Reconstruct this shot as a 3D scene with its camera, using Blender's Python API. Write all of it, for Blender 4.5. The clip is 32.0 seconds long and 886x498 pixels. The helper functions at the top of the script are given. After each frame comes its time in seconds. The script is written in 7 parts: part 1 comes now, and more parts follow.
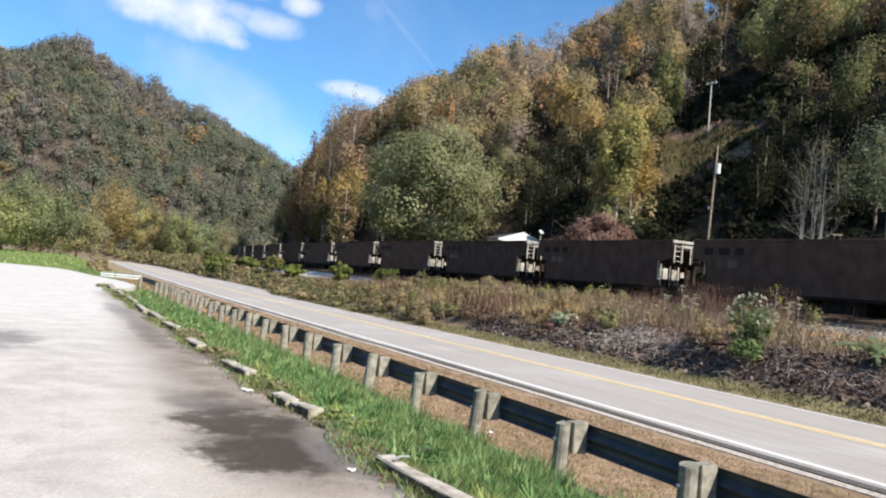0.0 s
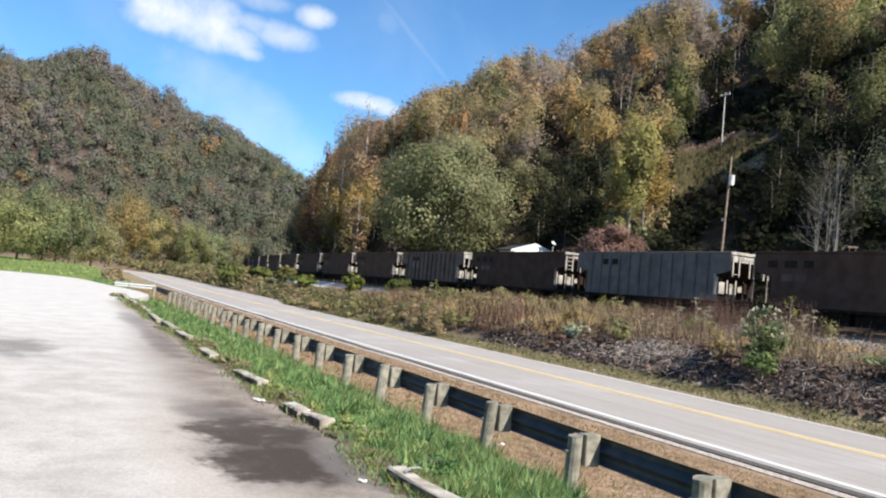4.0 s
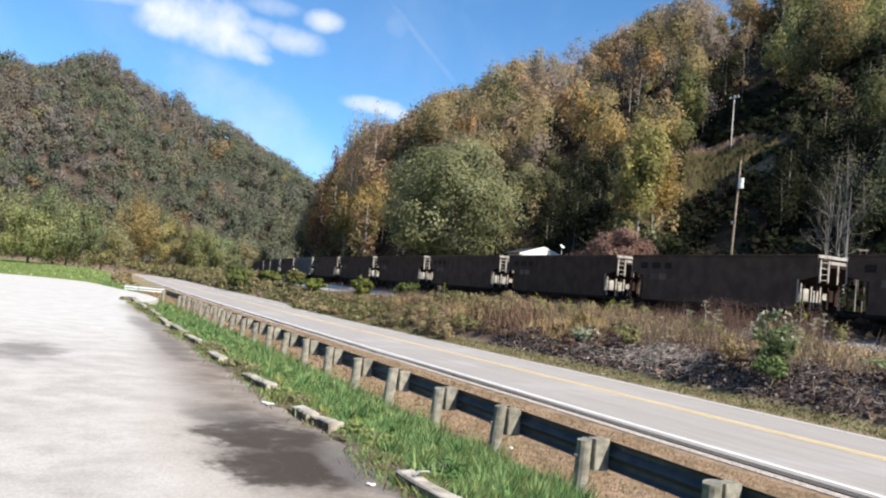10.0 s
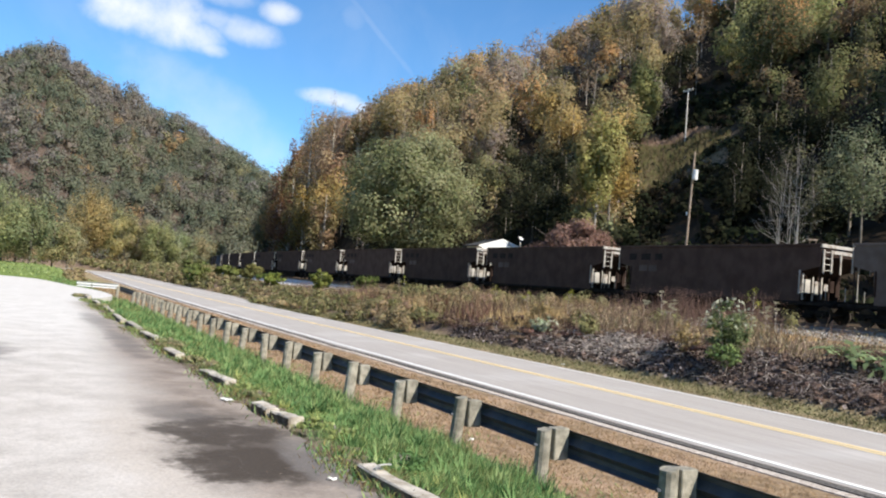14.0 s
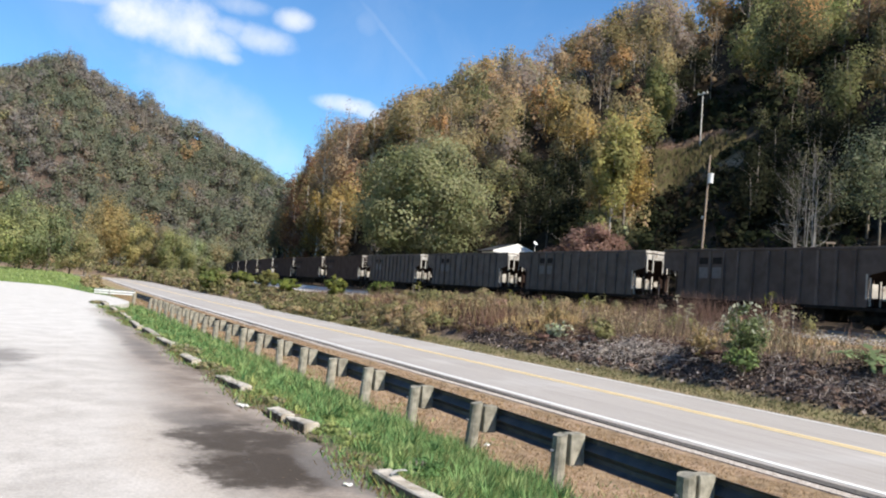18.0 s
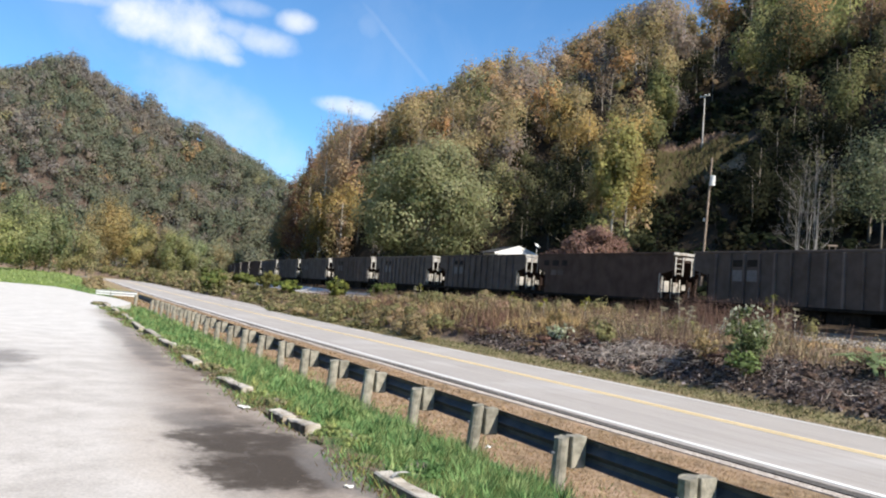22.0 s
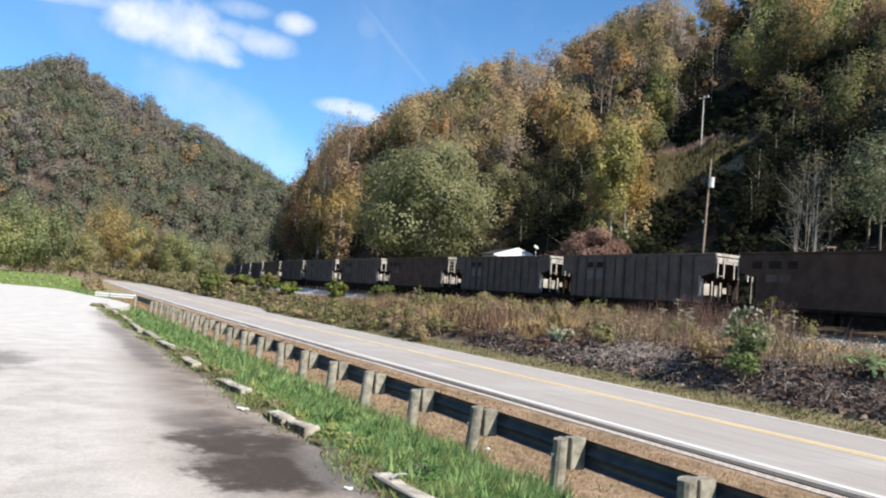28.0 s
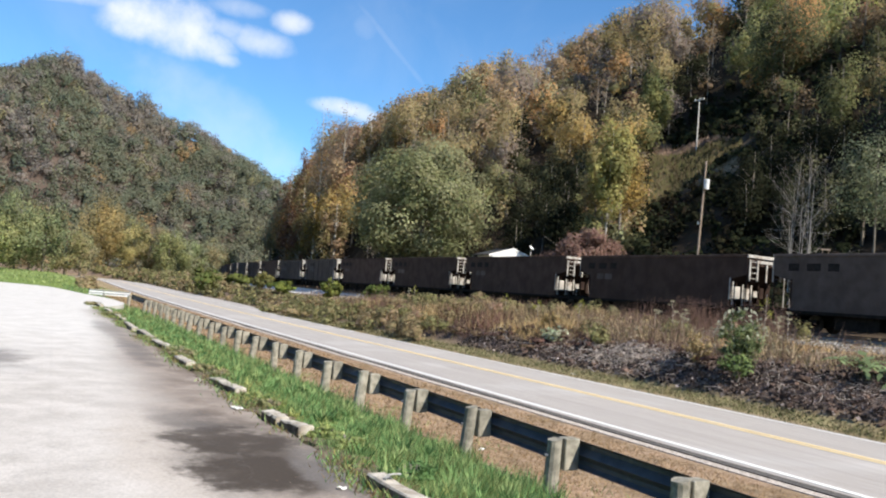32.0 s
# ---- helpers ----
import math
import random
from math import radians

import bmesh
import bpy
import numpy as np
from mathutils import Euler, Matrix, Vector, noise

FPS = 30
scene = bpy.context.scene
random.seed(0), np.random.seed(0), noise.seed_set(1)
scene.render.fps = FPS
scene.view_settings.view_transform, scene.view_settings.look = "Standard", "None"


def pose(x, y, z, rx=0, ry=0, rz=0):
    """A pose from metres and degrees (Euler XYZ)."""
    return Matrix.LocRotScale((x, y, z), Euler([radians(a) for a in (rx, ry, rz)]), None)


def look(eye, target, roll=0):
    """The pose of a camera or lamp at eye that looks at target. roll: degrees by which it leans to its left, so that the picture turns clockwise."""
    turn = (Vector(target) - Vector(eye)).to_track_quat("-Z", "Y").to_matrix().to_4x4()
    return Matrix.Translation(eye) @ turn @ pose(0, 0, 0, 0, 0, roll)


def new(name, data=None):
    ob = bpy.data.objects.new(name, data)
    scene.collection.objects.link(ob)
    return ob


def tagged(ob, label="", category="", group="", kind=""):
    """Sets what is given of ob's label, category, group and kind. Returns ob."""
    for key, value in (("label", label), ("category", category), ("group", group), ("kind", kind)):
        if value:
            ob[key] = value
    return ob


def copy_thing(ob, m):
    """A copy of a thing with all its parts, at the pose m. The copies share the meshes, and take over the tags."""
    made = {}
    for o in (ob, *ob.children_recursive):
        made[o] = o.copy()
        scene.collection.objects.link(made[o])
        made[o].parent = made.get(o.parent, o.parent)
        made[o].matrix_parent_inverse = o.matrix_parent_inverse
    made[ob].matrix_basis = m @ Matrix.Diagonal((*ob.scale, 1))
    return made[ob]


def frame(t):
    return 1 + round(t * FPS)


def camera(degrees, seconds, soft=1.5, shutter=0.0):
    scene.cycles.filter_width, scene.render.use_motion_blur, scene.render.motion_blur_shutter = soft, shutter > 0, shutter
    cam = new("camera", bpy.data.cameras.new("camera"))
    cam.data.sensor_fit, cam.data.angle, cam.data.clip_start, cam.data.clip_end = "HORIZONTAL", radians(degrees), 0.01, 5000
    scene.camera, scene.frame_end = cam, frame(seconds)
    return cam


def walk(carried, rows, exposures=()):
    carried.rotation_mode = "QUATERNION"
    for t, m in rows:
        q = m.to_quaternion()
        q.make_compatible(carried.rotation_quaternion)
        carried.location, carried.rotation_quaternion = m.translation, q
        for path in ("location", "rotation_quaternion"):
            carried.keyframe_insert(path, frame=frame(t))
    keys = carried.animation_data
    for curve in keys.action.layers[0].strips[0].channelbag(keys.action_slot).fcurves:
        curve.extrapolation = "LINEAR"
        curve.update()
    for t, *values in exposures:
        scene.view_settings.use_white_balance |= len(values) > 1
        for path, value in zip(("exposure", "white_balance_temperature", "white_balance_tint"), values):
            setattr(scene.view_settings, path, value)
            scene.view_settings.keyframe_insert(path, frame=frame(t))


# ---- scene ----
# camera: hand-held on one spot, turning a little; x across the valley, y along the road, z up from the road
EYE = (0.0, 0.0, 2.35)
PATH = [
    (0.0, -27.03, 2.16, -4.94), (0.5, -26.88, 2.32, -4.90), (1.0, -26.64, 2.55, -5.01), (1.5, -26.65, 2.56, -4.98), (2.0, -26.09, 2.80, -4.86),
    (2.5, -26.08, 2.93, -5.11), (3.0, -26.04, 2.92, -5.12), (3.5, -26.17, 2.83, -5.21), (5.5, -25.99, 3.06, -5.23), (6.0, -25.88, 2.98, -5.57),
    (6.5, -26.05, 2.20, -5.57), (7.0, -26.00, 2.19, -6.01), (7.5, -25.58, 2.39, -5.96), (8.0, -25.52, 2.67, -5.43), (8.5, -25.41, 2.84, -4.94),
    (9.0, -25.44, 3.08, -4.83), (9.5, -25.49, 3.13, -4.99), (10.0, -25.55, 3.06, -5.17), (10.5, -25.36, 3.24, -5.36), (11.0, -25.74, 3.20, -5.34),
    (11.5, -26.00, 3.19, -5.05), (12.0, -26.57, 2.98, -4.96), (12.5, -27.42, 2.95, -4.67), (13.0, -27.80, 2.98, -4.77), (13.5, -28.29, 2.71, -4.58),
    (14.0, -28.44, 2.79, -4.52), (14.5, -28.12, 2.65, -4.09), (16.5, -27.36, 3.07, -3.94), (17.0, -27.43, 3.08, -4.03), (17.5, -27.34, 3.12, -4.14),
    (18.0, -27.39, 3.09, -4.26), (18.5, -27.32, 3.17, -4.02), (19.0, -27.18, 3.04, -4.20), (19.5, -27.11, 3.12, -4.19), (20.0, -27.39, 3.14, -4.41),
    (20.5, -27.35, 3.19, -4.38), (21.0, -27.26, 3.17, -4.37), (21.5, -27.22, 3.20, -4.35), (22.0, -27.28, 3.22, -4.39), (22.5, -27.32, 3.26, -4.50),
    (23.0, -27.36, 3.29, -4.51), (23.5, -27.26, 3.22, -4.50), (24.0, -27.37, 3.32, -4.25), (24.5, -27.55, 3.25, -4.33), (25.0, -27.47, 3.17, -4.57),
    (25.5, -27.47, 2.98, -4.57), (27.5, -27.34, 3.41, -4.50), (28.0, -27.34, 3.34, -4.38), (28.5, -27.34, 3.31, -4.38), (29.0, -27.31, 3.41, -4.29),
    (29.5, -27.27, 3.48, -4.18), (30.0, -27.30, 3.56, -4.25), (30.5, -27.34, 3.40, -4.55), (31.0, -27.48, 3.26, -4.67), (31.5, -27.64, 3.34, -4.65),
    (32.0, -27.70, 3.38, -4.68),
]
cam = camera(58.0, 32.0, soft=2.1)
walk(cam, [(t, pose(*EYE, 90 + pitch, roll, yaw)) for t, yaw, pitch, roll in PATH], exposures=[(0.0, 0.65), (32.0, 0.65)])

# sun, behind and to the right, over the wooded ridge
SUN = Vector((0.28, -0.715, 0.64)).normalized()
lamp = bpy.data.lights.new("sun", "SUN")
lamp.energy, lamp.angle, lamp.color = 5.4, radians(0.6), (1.0, 0.92, 0.80)
sun = new("sun", lamp)
sun.matrix_world = look((60, -60, 80), Vector((60, -60, 80)) - SUN)


class Nodes:
    """A small builder of node trees."""

    def __init__(self, tree):
        self.tree = tree
        tree.nodes.clear()

    def add(self, kind, _out=0, **given):
        n = self.tree.nodes.new(kind)
        for key, value in given.items():
            if key.startswith("_"):
                continue
            if key in n.inputs:
                sock = n.inputs[key]
            else:
                sock = None
                for s in n.inputs:
                    if s.name.lower().replace(" ", "_") == key.lower() and s.enabled:
                        sock = s
                        break
            if sock is None:
                continue
            self.put(sock, value)
        return n

    def put(self, sock, value):
        if isinstance(value, bpy.types.NodeSocket):
            self.tree.links.new(value, sock)
        else:
            sock.default_value = value

    def math(self, op, a, b=0.0, c=0.0, clamp=False):
        n = self.tree.nodes.new("ShaderNodeMath")
        n.operation, n.use_clamp = op, clamp
        for sock, v in zip(n.inputs, (a, b, c)):
            self.put(sock, v)
        return n.outputs[0]

    def dot(self, a, b):
        n = self.tree.nodes.new("ShaderNodeVectorMath")
        n.operation = "DOT_PRODUCT"
        self.put(n.inputs[0], a)
        self.put(n.inputs[1], b)
        return n.outputs["Value"]

    def mix(self, fac, a, b, blend="MIX"):
        n = self.tree.nodes.new("ShaderNodeMix")
        n.data_type, n.blend_type = "RGBA", blend
        self.put(n.inputs[0], fac)
        self.put(n.inputs[6], a)
        self.put(n.inputs[7], b)
        return n.outputs[2]

    def noise(self, scale, detail=4.0, rough=0.55, vector=None, out="Fac", distortion=0.0):
        n = self.tree.nodes.new("ShaderNodeTexNoise")
        n.inputs["Scale"].default_value, n.inputs["Detail"].default_value = scale, detail
        n.inputs["Roughness"].default_value, n.inputs["Distortion"].default_value = rough, distortion
        if vector is not None:
            self.put(n.inputs["Vector"], vector)
        return n.outputs[out]

    def ramp(self, fac, lo, hi, a=0.0, b=1.0, smooth=True):
        n = self.tree.nodes.new("ShaderNodeMapRange")
        n.interpolation_type = "SMOOTHSTEP" if smooth else "LINEAR"
        for sock, v in zip(n.inputs, (fac, lo, hi, a, b)):
            self.put(sock, v)
        return n.outputs[0]


# sky with small fair-weather clouds
world = bpy.data.worlds.new("world")
scene.world = world
world.use_nodes = True
W = Nodes(world.node_tree)
sky = world.node_tree.nodes.new("ShaderNodeTexSky")
sky.sky_type, sky.sun_disc = "NISHITA", False
sky.sun_elevation, sky.sun_rotation = math.asin(SUN.z), math.atan2(SUN.x, SUN.y)
sky.altitude, sky.air_density, sky.dust_density, sky.ozone_density = 300, 1.0, 0.25, 3.0
way = world.node_tree.nodes.new("ShaderNodeTexCoord").outputs["Generated"]
wisp = W.noise(16.0, 7.0, 0.62, way)
fine = W.noise(34.0, 5.0, 0.6, way)
cover = None
# compass bearing, height, half width, half height (degrees), tilt, weight
for bearing, height, wide, tall, tilt, weight in (
        (5.7, 16.55, 2.7, 1.2, 2, 1.0), (5.0, 15.95, 1.5, 0.7, 4, 0.95), (6.9, 16.3, 2.2, 1.15, -8, 1.0), (8.0, 16.5, 2.4, 1.5, -10, 1.0), (9.9, 15.7, 1.5, 0.95, -15, 0.97), (10.9, 14.9, 0.9, 0.45, -8, 0.8), (10.9, 16.8, 1.6, 0.6, -6, 0.62), (12.9, 16.4, 2.0, 0.75, -5, 0.7),
        (15.3, 17.9, 1.15, 0.6, 0, 0.8), (11.6, 18.3, 1.6, 0.5, 0, 0.4), (19.3, 12.7, 1.8, 0.5, -2, 0.95), (21.0, 12.35, 1.5, 0.4, -10, 0.7), (11.5, 10.5, 6.0, 2.0, -28, 0.26),
        (0.6, 17.1, 3.2, 0.5, 0, 0.6), (20.5, 18.3, 0.8, 0.7, -50, 0.14), (22.6, 17.2, 3.4, 0.22, -45, 0.14),
        (-40, 24, 9, 3, 10, 0.9), (-75, 30, 11, 4, -8, 0.9), (-130, 22, 12, 3, 6, 0.9), (150, 40, 9, 4, 0, 0.8), (80, 42, 8, 4, 12, 0.9)):
    b, e, k = radians(bearing), radians(height), radians(tilt)
    mid = Vector((math.sin(b) * math.cos(e), math.cos(b) * math.cos(e), math.sin(e)))
    right = Vector((math.cos(b), -math.sin(b), 0))
    up = right.cross(mid)
    u, v = right * math.cos(k) + up * math.sin(k), up * math.cos(k) - right * math.sin(k)
    p = W.math("MULTIPLY", W.dot(way, u), 1 / math.sin(radians(wide)))
    q = W.math("MULTIPLY", W.dot(way, v), 1 / math.sin(radians(tall)))
    r2 = W.math("ADD", W.math("MULTIPLY", p, p), W.math("MULTIPLY", q, q))
    r2 = W.math("ADD", r2, W.math("MULTIPLY", W.math("SUBTRACT", 0.5, wisp), 3.8))
    r2 = W.math("ADD", r2, W.math("MULTIPLY", W.math("SUBTRACT", 0.5, fine), 1.1))
    m = W.ramp(r2, 2.3, -0.9, 0.0, weight)
    m = W.math("MULTIPLY", m, W.ramp(W.dot(way, mid), 0.9, 0.95))
    cover = m if cover is None else W.math("MAXIMUM", cover, m)
haze = W.math("MULTIPLY", W.ramp(W.noise(4.0, 6.0, 0.6, way, distortion=0.8), 0.45, 0.75), 0.08)
cover = W.math("MAXIMUM", cover, haze)
blue = W.mix(1.0, sky.outputs[0], (0.605, 0.925, 1.13, 1), "MULTIPLY")
tone = W.mix(cover, blue, (6.3, 6.5, 6.8, 1))
back = W.add("ShaderNodeBackground", Color=tone, Strength=0.106)
W.add("ShaderNodeOutputWorld", Surface=back.outputs[0])


# ---- materials ----
def rgb(*c):
    return (*c, 1.0)


def material(name, a, b, scale=3.0, rough=0.85, bump=0.0, bump_scale=40.0, metal=0.0, c=None, c_scale=0.4, c_at=(0.5, 0.7), vary=0.0, space="Object", spec=0.3, streak=None):
    """Two tones in a fine pattern, a third in large patches, grain in relief."""
    m = bpy.data.materials.new(name)
    m.use_nodes = True
    N = Nodes(m.node_tree)
    where = N.tree.nodes.new("ShaderNodeTexCoord").outputs[space]
    col = N.mix(N.ramp(N.noise(scale, 6.0, 0.6, where), 0.3, 0.7), rgb(*a), rgb(*b))
    if c:
        col = N.mix(N.ramp(N.noise(c_scale, 5.0, 0.6, where, distortion=0.5), *c_at), col, rgb(*c))
    if streak:
        # long marks along the way
        st = N.tree.nodes.new("ShaderNodeMapping")
        st.inputs["Scale"].default_value = (2.2, 0.05, 1.0)
        N.put(st.inputs["Vector"], where)
        col = N.mix(N.ramp(N.noise(1.0, 6.0, 0.6, st.outputs[0]), 0.35, 0.7, 0, 0.5), col, rgb(*streak))
        st2 = N.tree.nodes.new("ShaderNodeMapping")
        st2.inputs["Scale"].default_value = (5.0, 0.4, 1.0)
        N.put(st2.inputs["Vector"], where)
        col = N.mix(1.0, col, N.ramp(N.noise(1.0, 6.0, 0.65, st2.outputs[0]), 0.3, 0.7, 0.93, 1.06), "MULTIPLY")
    if vary:
        rnd = N.tree.nodes.new("ShaderNodeObjectInfo").outputs["Random"]
        col = N.mix(1.0, col, N.ramp(rnd, 0, 1, 1 - vary, 1 + vary, smooth=False), "MULTIPLY")
    s = N.add("ShaderNodeBsdfPrincipled", Base_Color=col, Roughness=rough, Metallic=metal)
    s.inputs["Specular IOR Level"].default_value = spec
    if bump:
        bm_ = N.tree.nodes.new("ShaderNodeBump")
        bm_.inputs["Strength"].default_value, bm_.inputs["Distance"].default_value = bump, 0.02
        N.put(bm_.inputs["Height"], N.noise(bump_scale, 5.0, 0.65, where))
        N.put(s.inputs["Normal"], bm_.outputs[0])
    N.put(N.add("ShaderNodeOutputMaterial").inputs[0], s.outputs[0])
    return m


def leaf_material(name, through_light=0.5):
    """Leaves: the colour of each plant from its own attribute, varied leaf by leaf."""
    m = bpy.data.materials.new(name)
    m.use_nodes = True
    N = Nodes(m.node_tree)
    at = N.tree.nodes.new("ShaderNodeAttribute")
    at.attribute_name = "leaf_colour"
    col = at.outputs["Color"]
    d = N.add("ShaderNodeBsdfDiffuse", Color=col)
    t = N.add("ShaderNodeBsdfTranslucent", Color=col)
    mx = N.tree.nodes.new("ShaderNodeMixShader")
    mx.inputs[0].default_value = through_light
    N.put(mx.inputs[1], d.outputs[0])
    N.put(mx.inputs[2], t.outputs[0])
    N.put(N.add("ShaderNodeOutputMaterial").inputs[0], mx.outputs[0])
    return m


LEAF = leaf_material("leaf")
BLADE = leaf_material("grass_blade", 0.3)
BARK = material("bark", (0.10, 0.085, 0.07), (0.2, 0.18, 0.155), 6, 0.95, 0.5, 20)
PALE_BARK = material("pale_bark", (0.3, 0.275, 0.245), (0.48, 0.45, 0.40), 3, 0.95, 0.4, 20)
GREY_BARK = material("grey_bark", (0.2, 0.18, 0.16), (0.36, 0.33, 0.3), 3, 0.95, 0.4, 20)
TWIG = material("twig", (0.22, 0.19, 0.165), (0.38, 0.34, 0.30), 4, 0.95)
ASPHALT = material("asphalt", (0.325, 0.3, 0.278), (0.43, 0.398, 0.37), 60, 0.85, 0.25, 120, c=(0.44, 0.418, 0.4), c_scale=0.25, streak=(0.305, 0.282, 0.262))
SHOULDER = material("shoulder_gravel", (0.24, 0.19, 0.15), (0.66, 0.6, 0.54), 22, 0.95, 0.6, 60)
TAR = material("tar_edge", (0.025, 0.023, 0.021), (0.17, 0.158, 0.145), 26, 0.92, 0.7, 45)
WHITE_PAINT = material("road_paint_white", (0.62, 0.62, 0.60), (0.76, 0.76, 0.74), 20, 0.8, 0.15, 90)
YELLOW_PAINT = material("road_paint_yellow", (0.62, 0.47, 0.24), (0.74, 0.61, 0.38), 18, 0.8, 0.15, 90)
POST_WOOD = material("weathered_post_wood", (0.16, 0.15, 0.12), (0.33, 0.31, 0.255), 9, 0.92, 0.6, 30, vary=0.12)
GALVANISED = material("galvanised_steel", (0.05, 0.057, 0.072), (0.085, 0.093, 0.108), 5, 0.55, 0.05, 60, spec=0.25, c=(0.2, 0.2, 0.2), c_scale=1.5, c_at=(0.62, 0.8))
END_WHITE = material("white_rail_end", (0.6, 0.6, 0.6), (0.74, 0.74, 0.73), 5, 0.5, metal=0.1)
KERB = material("weathered_concrete_kerb", (0.26, 0.225, 0.18), (0.5, 0.46, 0.40), 7, 0.95, 0.6, 40, vary=0.12)
# bed stones toned darker, with the train's shade in the colour
BALLAST = material("ballast_stone", (0.15, 0.135, 0.12), (0.3, 0.28, 0.25), 5, 0.95, 1.0, 14)
PALE_BALLAST = material("pale_ballast", (0.46, 0.44, 0.41), (0.66, 0.64, 0.6), 3, 0.95, 1.0, 9)
RAIL = material("worn_rail_steel", (0.14, 0.10, 0.08), (0.24, 0.19, 0.16), 10, 0.5, metal=0.7)
SLEEPER = material("creosoted_sleeper", (0.05, 0.04, 0.035), (0.10, 0.085, 0.07), 8, 0.95, 0.4, 30, vary=0.15)
ROCK = material("dark_bank_stone", (0.05, 0.031, 0.023), (0.165, 0.11, 0.085), 6, 0.9, 0.8, 20, vary=0.55)
STICK = material("dry_stalk", (0.22, 0.18, 0.15), (0.52, 0.46, 0.41), 8, 0.95)


# ---- plan ----
def link_mesh(name, verts, faces, mats, parent=None, smooth=False):
    me = bpy.data.meshes.new(name)
    me.from_pydata([tuple(v) for v in verts], [], [tuple(f) for f in faces])
    for m in mats if isinstance(mats, (list, tuple)) else [mats]:
        me.materials.append(m)
    if smooth:
        me.polygons.foreach_set("use_smooth", [True] * len(me.polygons))
    me.update()
    ob = new(name, me)
    ob.parent = parent
    return ob


def part(name, bm, mat, parent, label=""):
    """Links a bmesh as one mesh object under a thing or part."""
    me = bpy.data.meshes.new(name)
    bm.to_mesh(me)
    bm.free()
    me.materials.append(mat)
    ob = new(name, me)
    ob.parent = parent
    return tagged(ob, label)


def box(bm, x0, x1, y0, y1, z0, z1, m=None, bevel=0.0):
    made = bmesh.ops.create_cube(bm, size=1.0)["verts"]
    bmesh.ops.scale(bm, vec=(x1 - x0, y1 - y0, z1 - z0), verts=made)
    bmesh.ops.translate(bm, vec=((x0 + x1) / 2, (y0 + y1) / 2, (z0 + z1) / 2), verts=made)
    if bevel:
        edges = list({e for v in made for e in v.link_edges})
        made = bmesh.ops.bevel(bm, geom=edges, offset=bevel, segments=1, affect="EDGES")["verts"] + [v for v in made if v.is_valid]
    if m is not None:
        bmesh.ops.transform(bm, matrix=m, verts=list(set(made)))
    return bm


def rod(bm, p, q, r0, r1=None, n=6):
    """A tapered round bar from p to q."""
    p, q = Vector(p), Vector(q)
    made = bmesh.ops.create_cone(bm, cap_ends=True, segments=n, radius1=r0, radius2=r0 if r1 is None else r1, depth=(q - p).length)["verts"]
    bmesh.ops.transform(bm, matrix=Matrix.Translation((p + q) / 2) @ (q - p).to_track_quat("Z", "Y").to_matrix().to_4x4(), verts=made)
    return bm


def smoothstep(a, b, x):
    t = np.clip((np.asarray(x, float) - a) / (b - a), 0, 1)
    return t * t * (3 - 2 * t)


def track_line():
    """The railway's centre line: straight past the camera, then bending right, out of sight behind the ridge."""
    ys = np.arange(-620, 261, 4.0)
    xs = 36.33 - 0.0096 * ys + 0.00059 * np.maximum(ys - 60, 0) ** 2
    a0 = math.atan(2 * 0.00059 * 200 - 0.0096)
    a = np.linspace(a0, math.pi / 2, 60)[1:]
    r = 220.0
    xa = xs[-1] + r * (math.cos(a0) - np.cos(a))
    ya = ys[-1] + r * (np.sin(a) - math.sin(a0))
    far = np.arange(4, 700, 4.0)
    xs, ys = np.concatenate([xs, xa, xa[-1] + far]), np.concatenate([ys, ya, ya[-1] + 0 * far])
    s = np.concatenate([[0], np.cumsum(np.hypot(np.diff(xs), np.diff(ys)))])
    return xs, ys, s - np.interp(0, ys[:200], s[:200])


TX, TY, TS = track_line()
RAIL_TOP = 2.06


def on_track(s):
    """Place and heading (degrees, 0 along +y) on the track."""
    x, y = float(np.interp(s, TS, TX)), float(np.interp(s, TS, TY))
    dx = float(np.interp(s + 1, TS, TX)) - float(np.interp(s - 1, TS, TX))
    dy = float(np.interp(s + 1, TS, TY)) - float(np.interp(s - 1, TS, TY))
    return x, y, -math.degrees(math.atan2(dx, dy))


def track_side(x, y):
    """Signed distance from the track's centre line, positive towards the ridge."""
    x, y = np.asarray(x, float), np.asarray(y, float)
    best, side = np.full(x.shape, 1e9), np.ones(x.shape)
    px, py = TX[::3], TY[::3]
    for ax, ay, bx, by in zip(px[:-1], py[:-1], px[1:], py[1:]):
        dx, dy = bx - ax, by - ay
        t = np.clip(((x - ax) * dx + (y - ay) * dy) / (dx * dx + dy * dy), 0, 1)
        ex, ey = x - ax - t * dx, y - ay - t * dy
        d = np.hypot(ex, ey)
        near = d < best
        best = np.where(near, d, best)
        side = np.where(near, np.sign(ex * dy - ey * dx), side)
    return best * np.where(side == 0, 1, side)


# the road's centre line: straight, drifting right, then a bend to the left
ROAD = [(13.45, -320), (13.45, -150), (13.45, 0), (13.45, 50), (13.9, 85), (14.9, 125), (15.8, 150), (16.2, 172), (13.6, 197), (5, 220), (-14, 242), (-50, 270), (-120, 302), (-260, 330)]


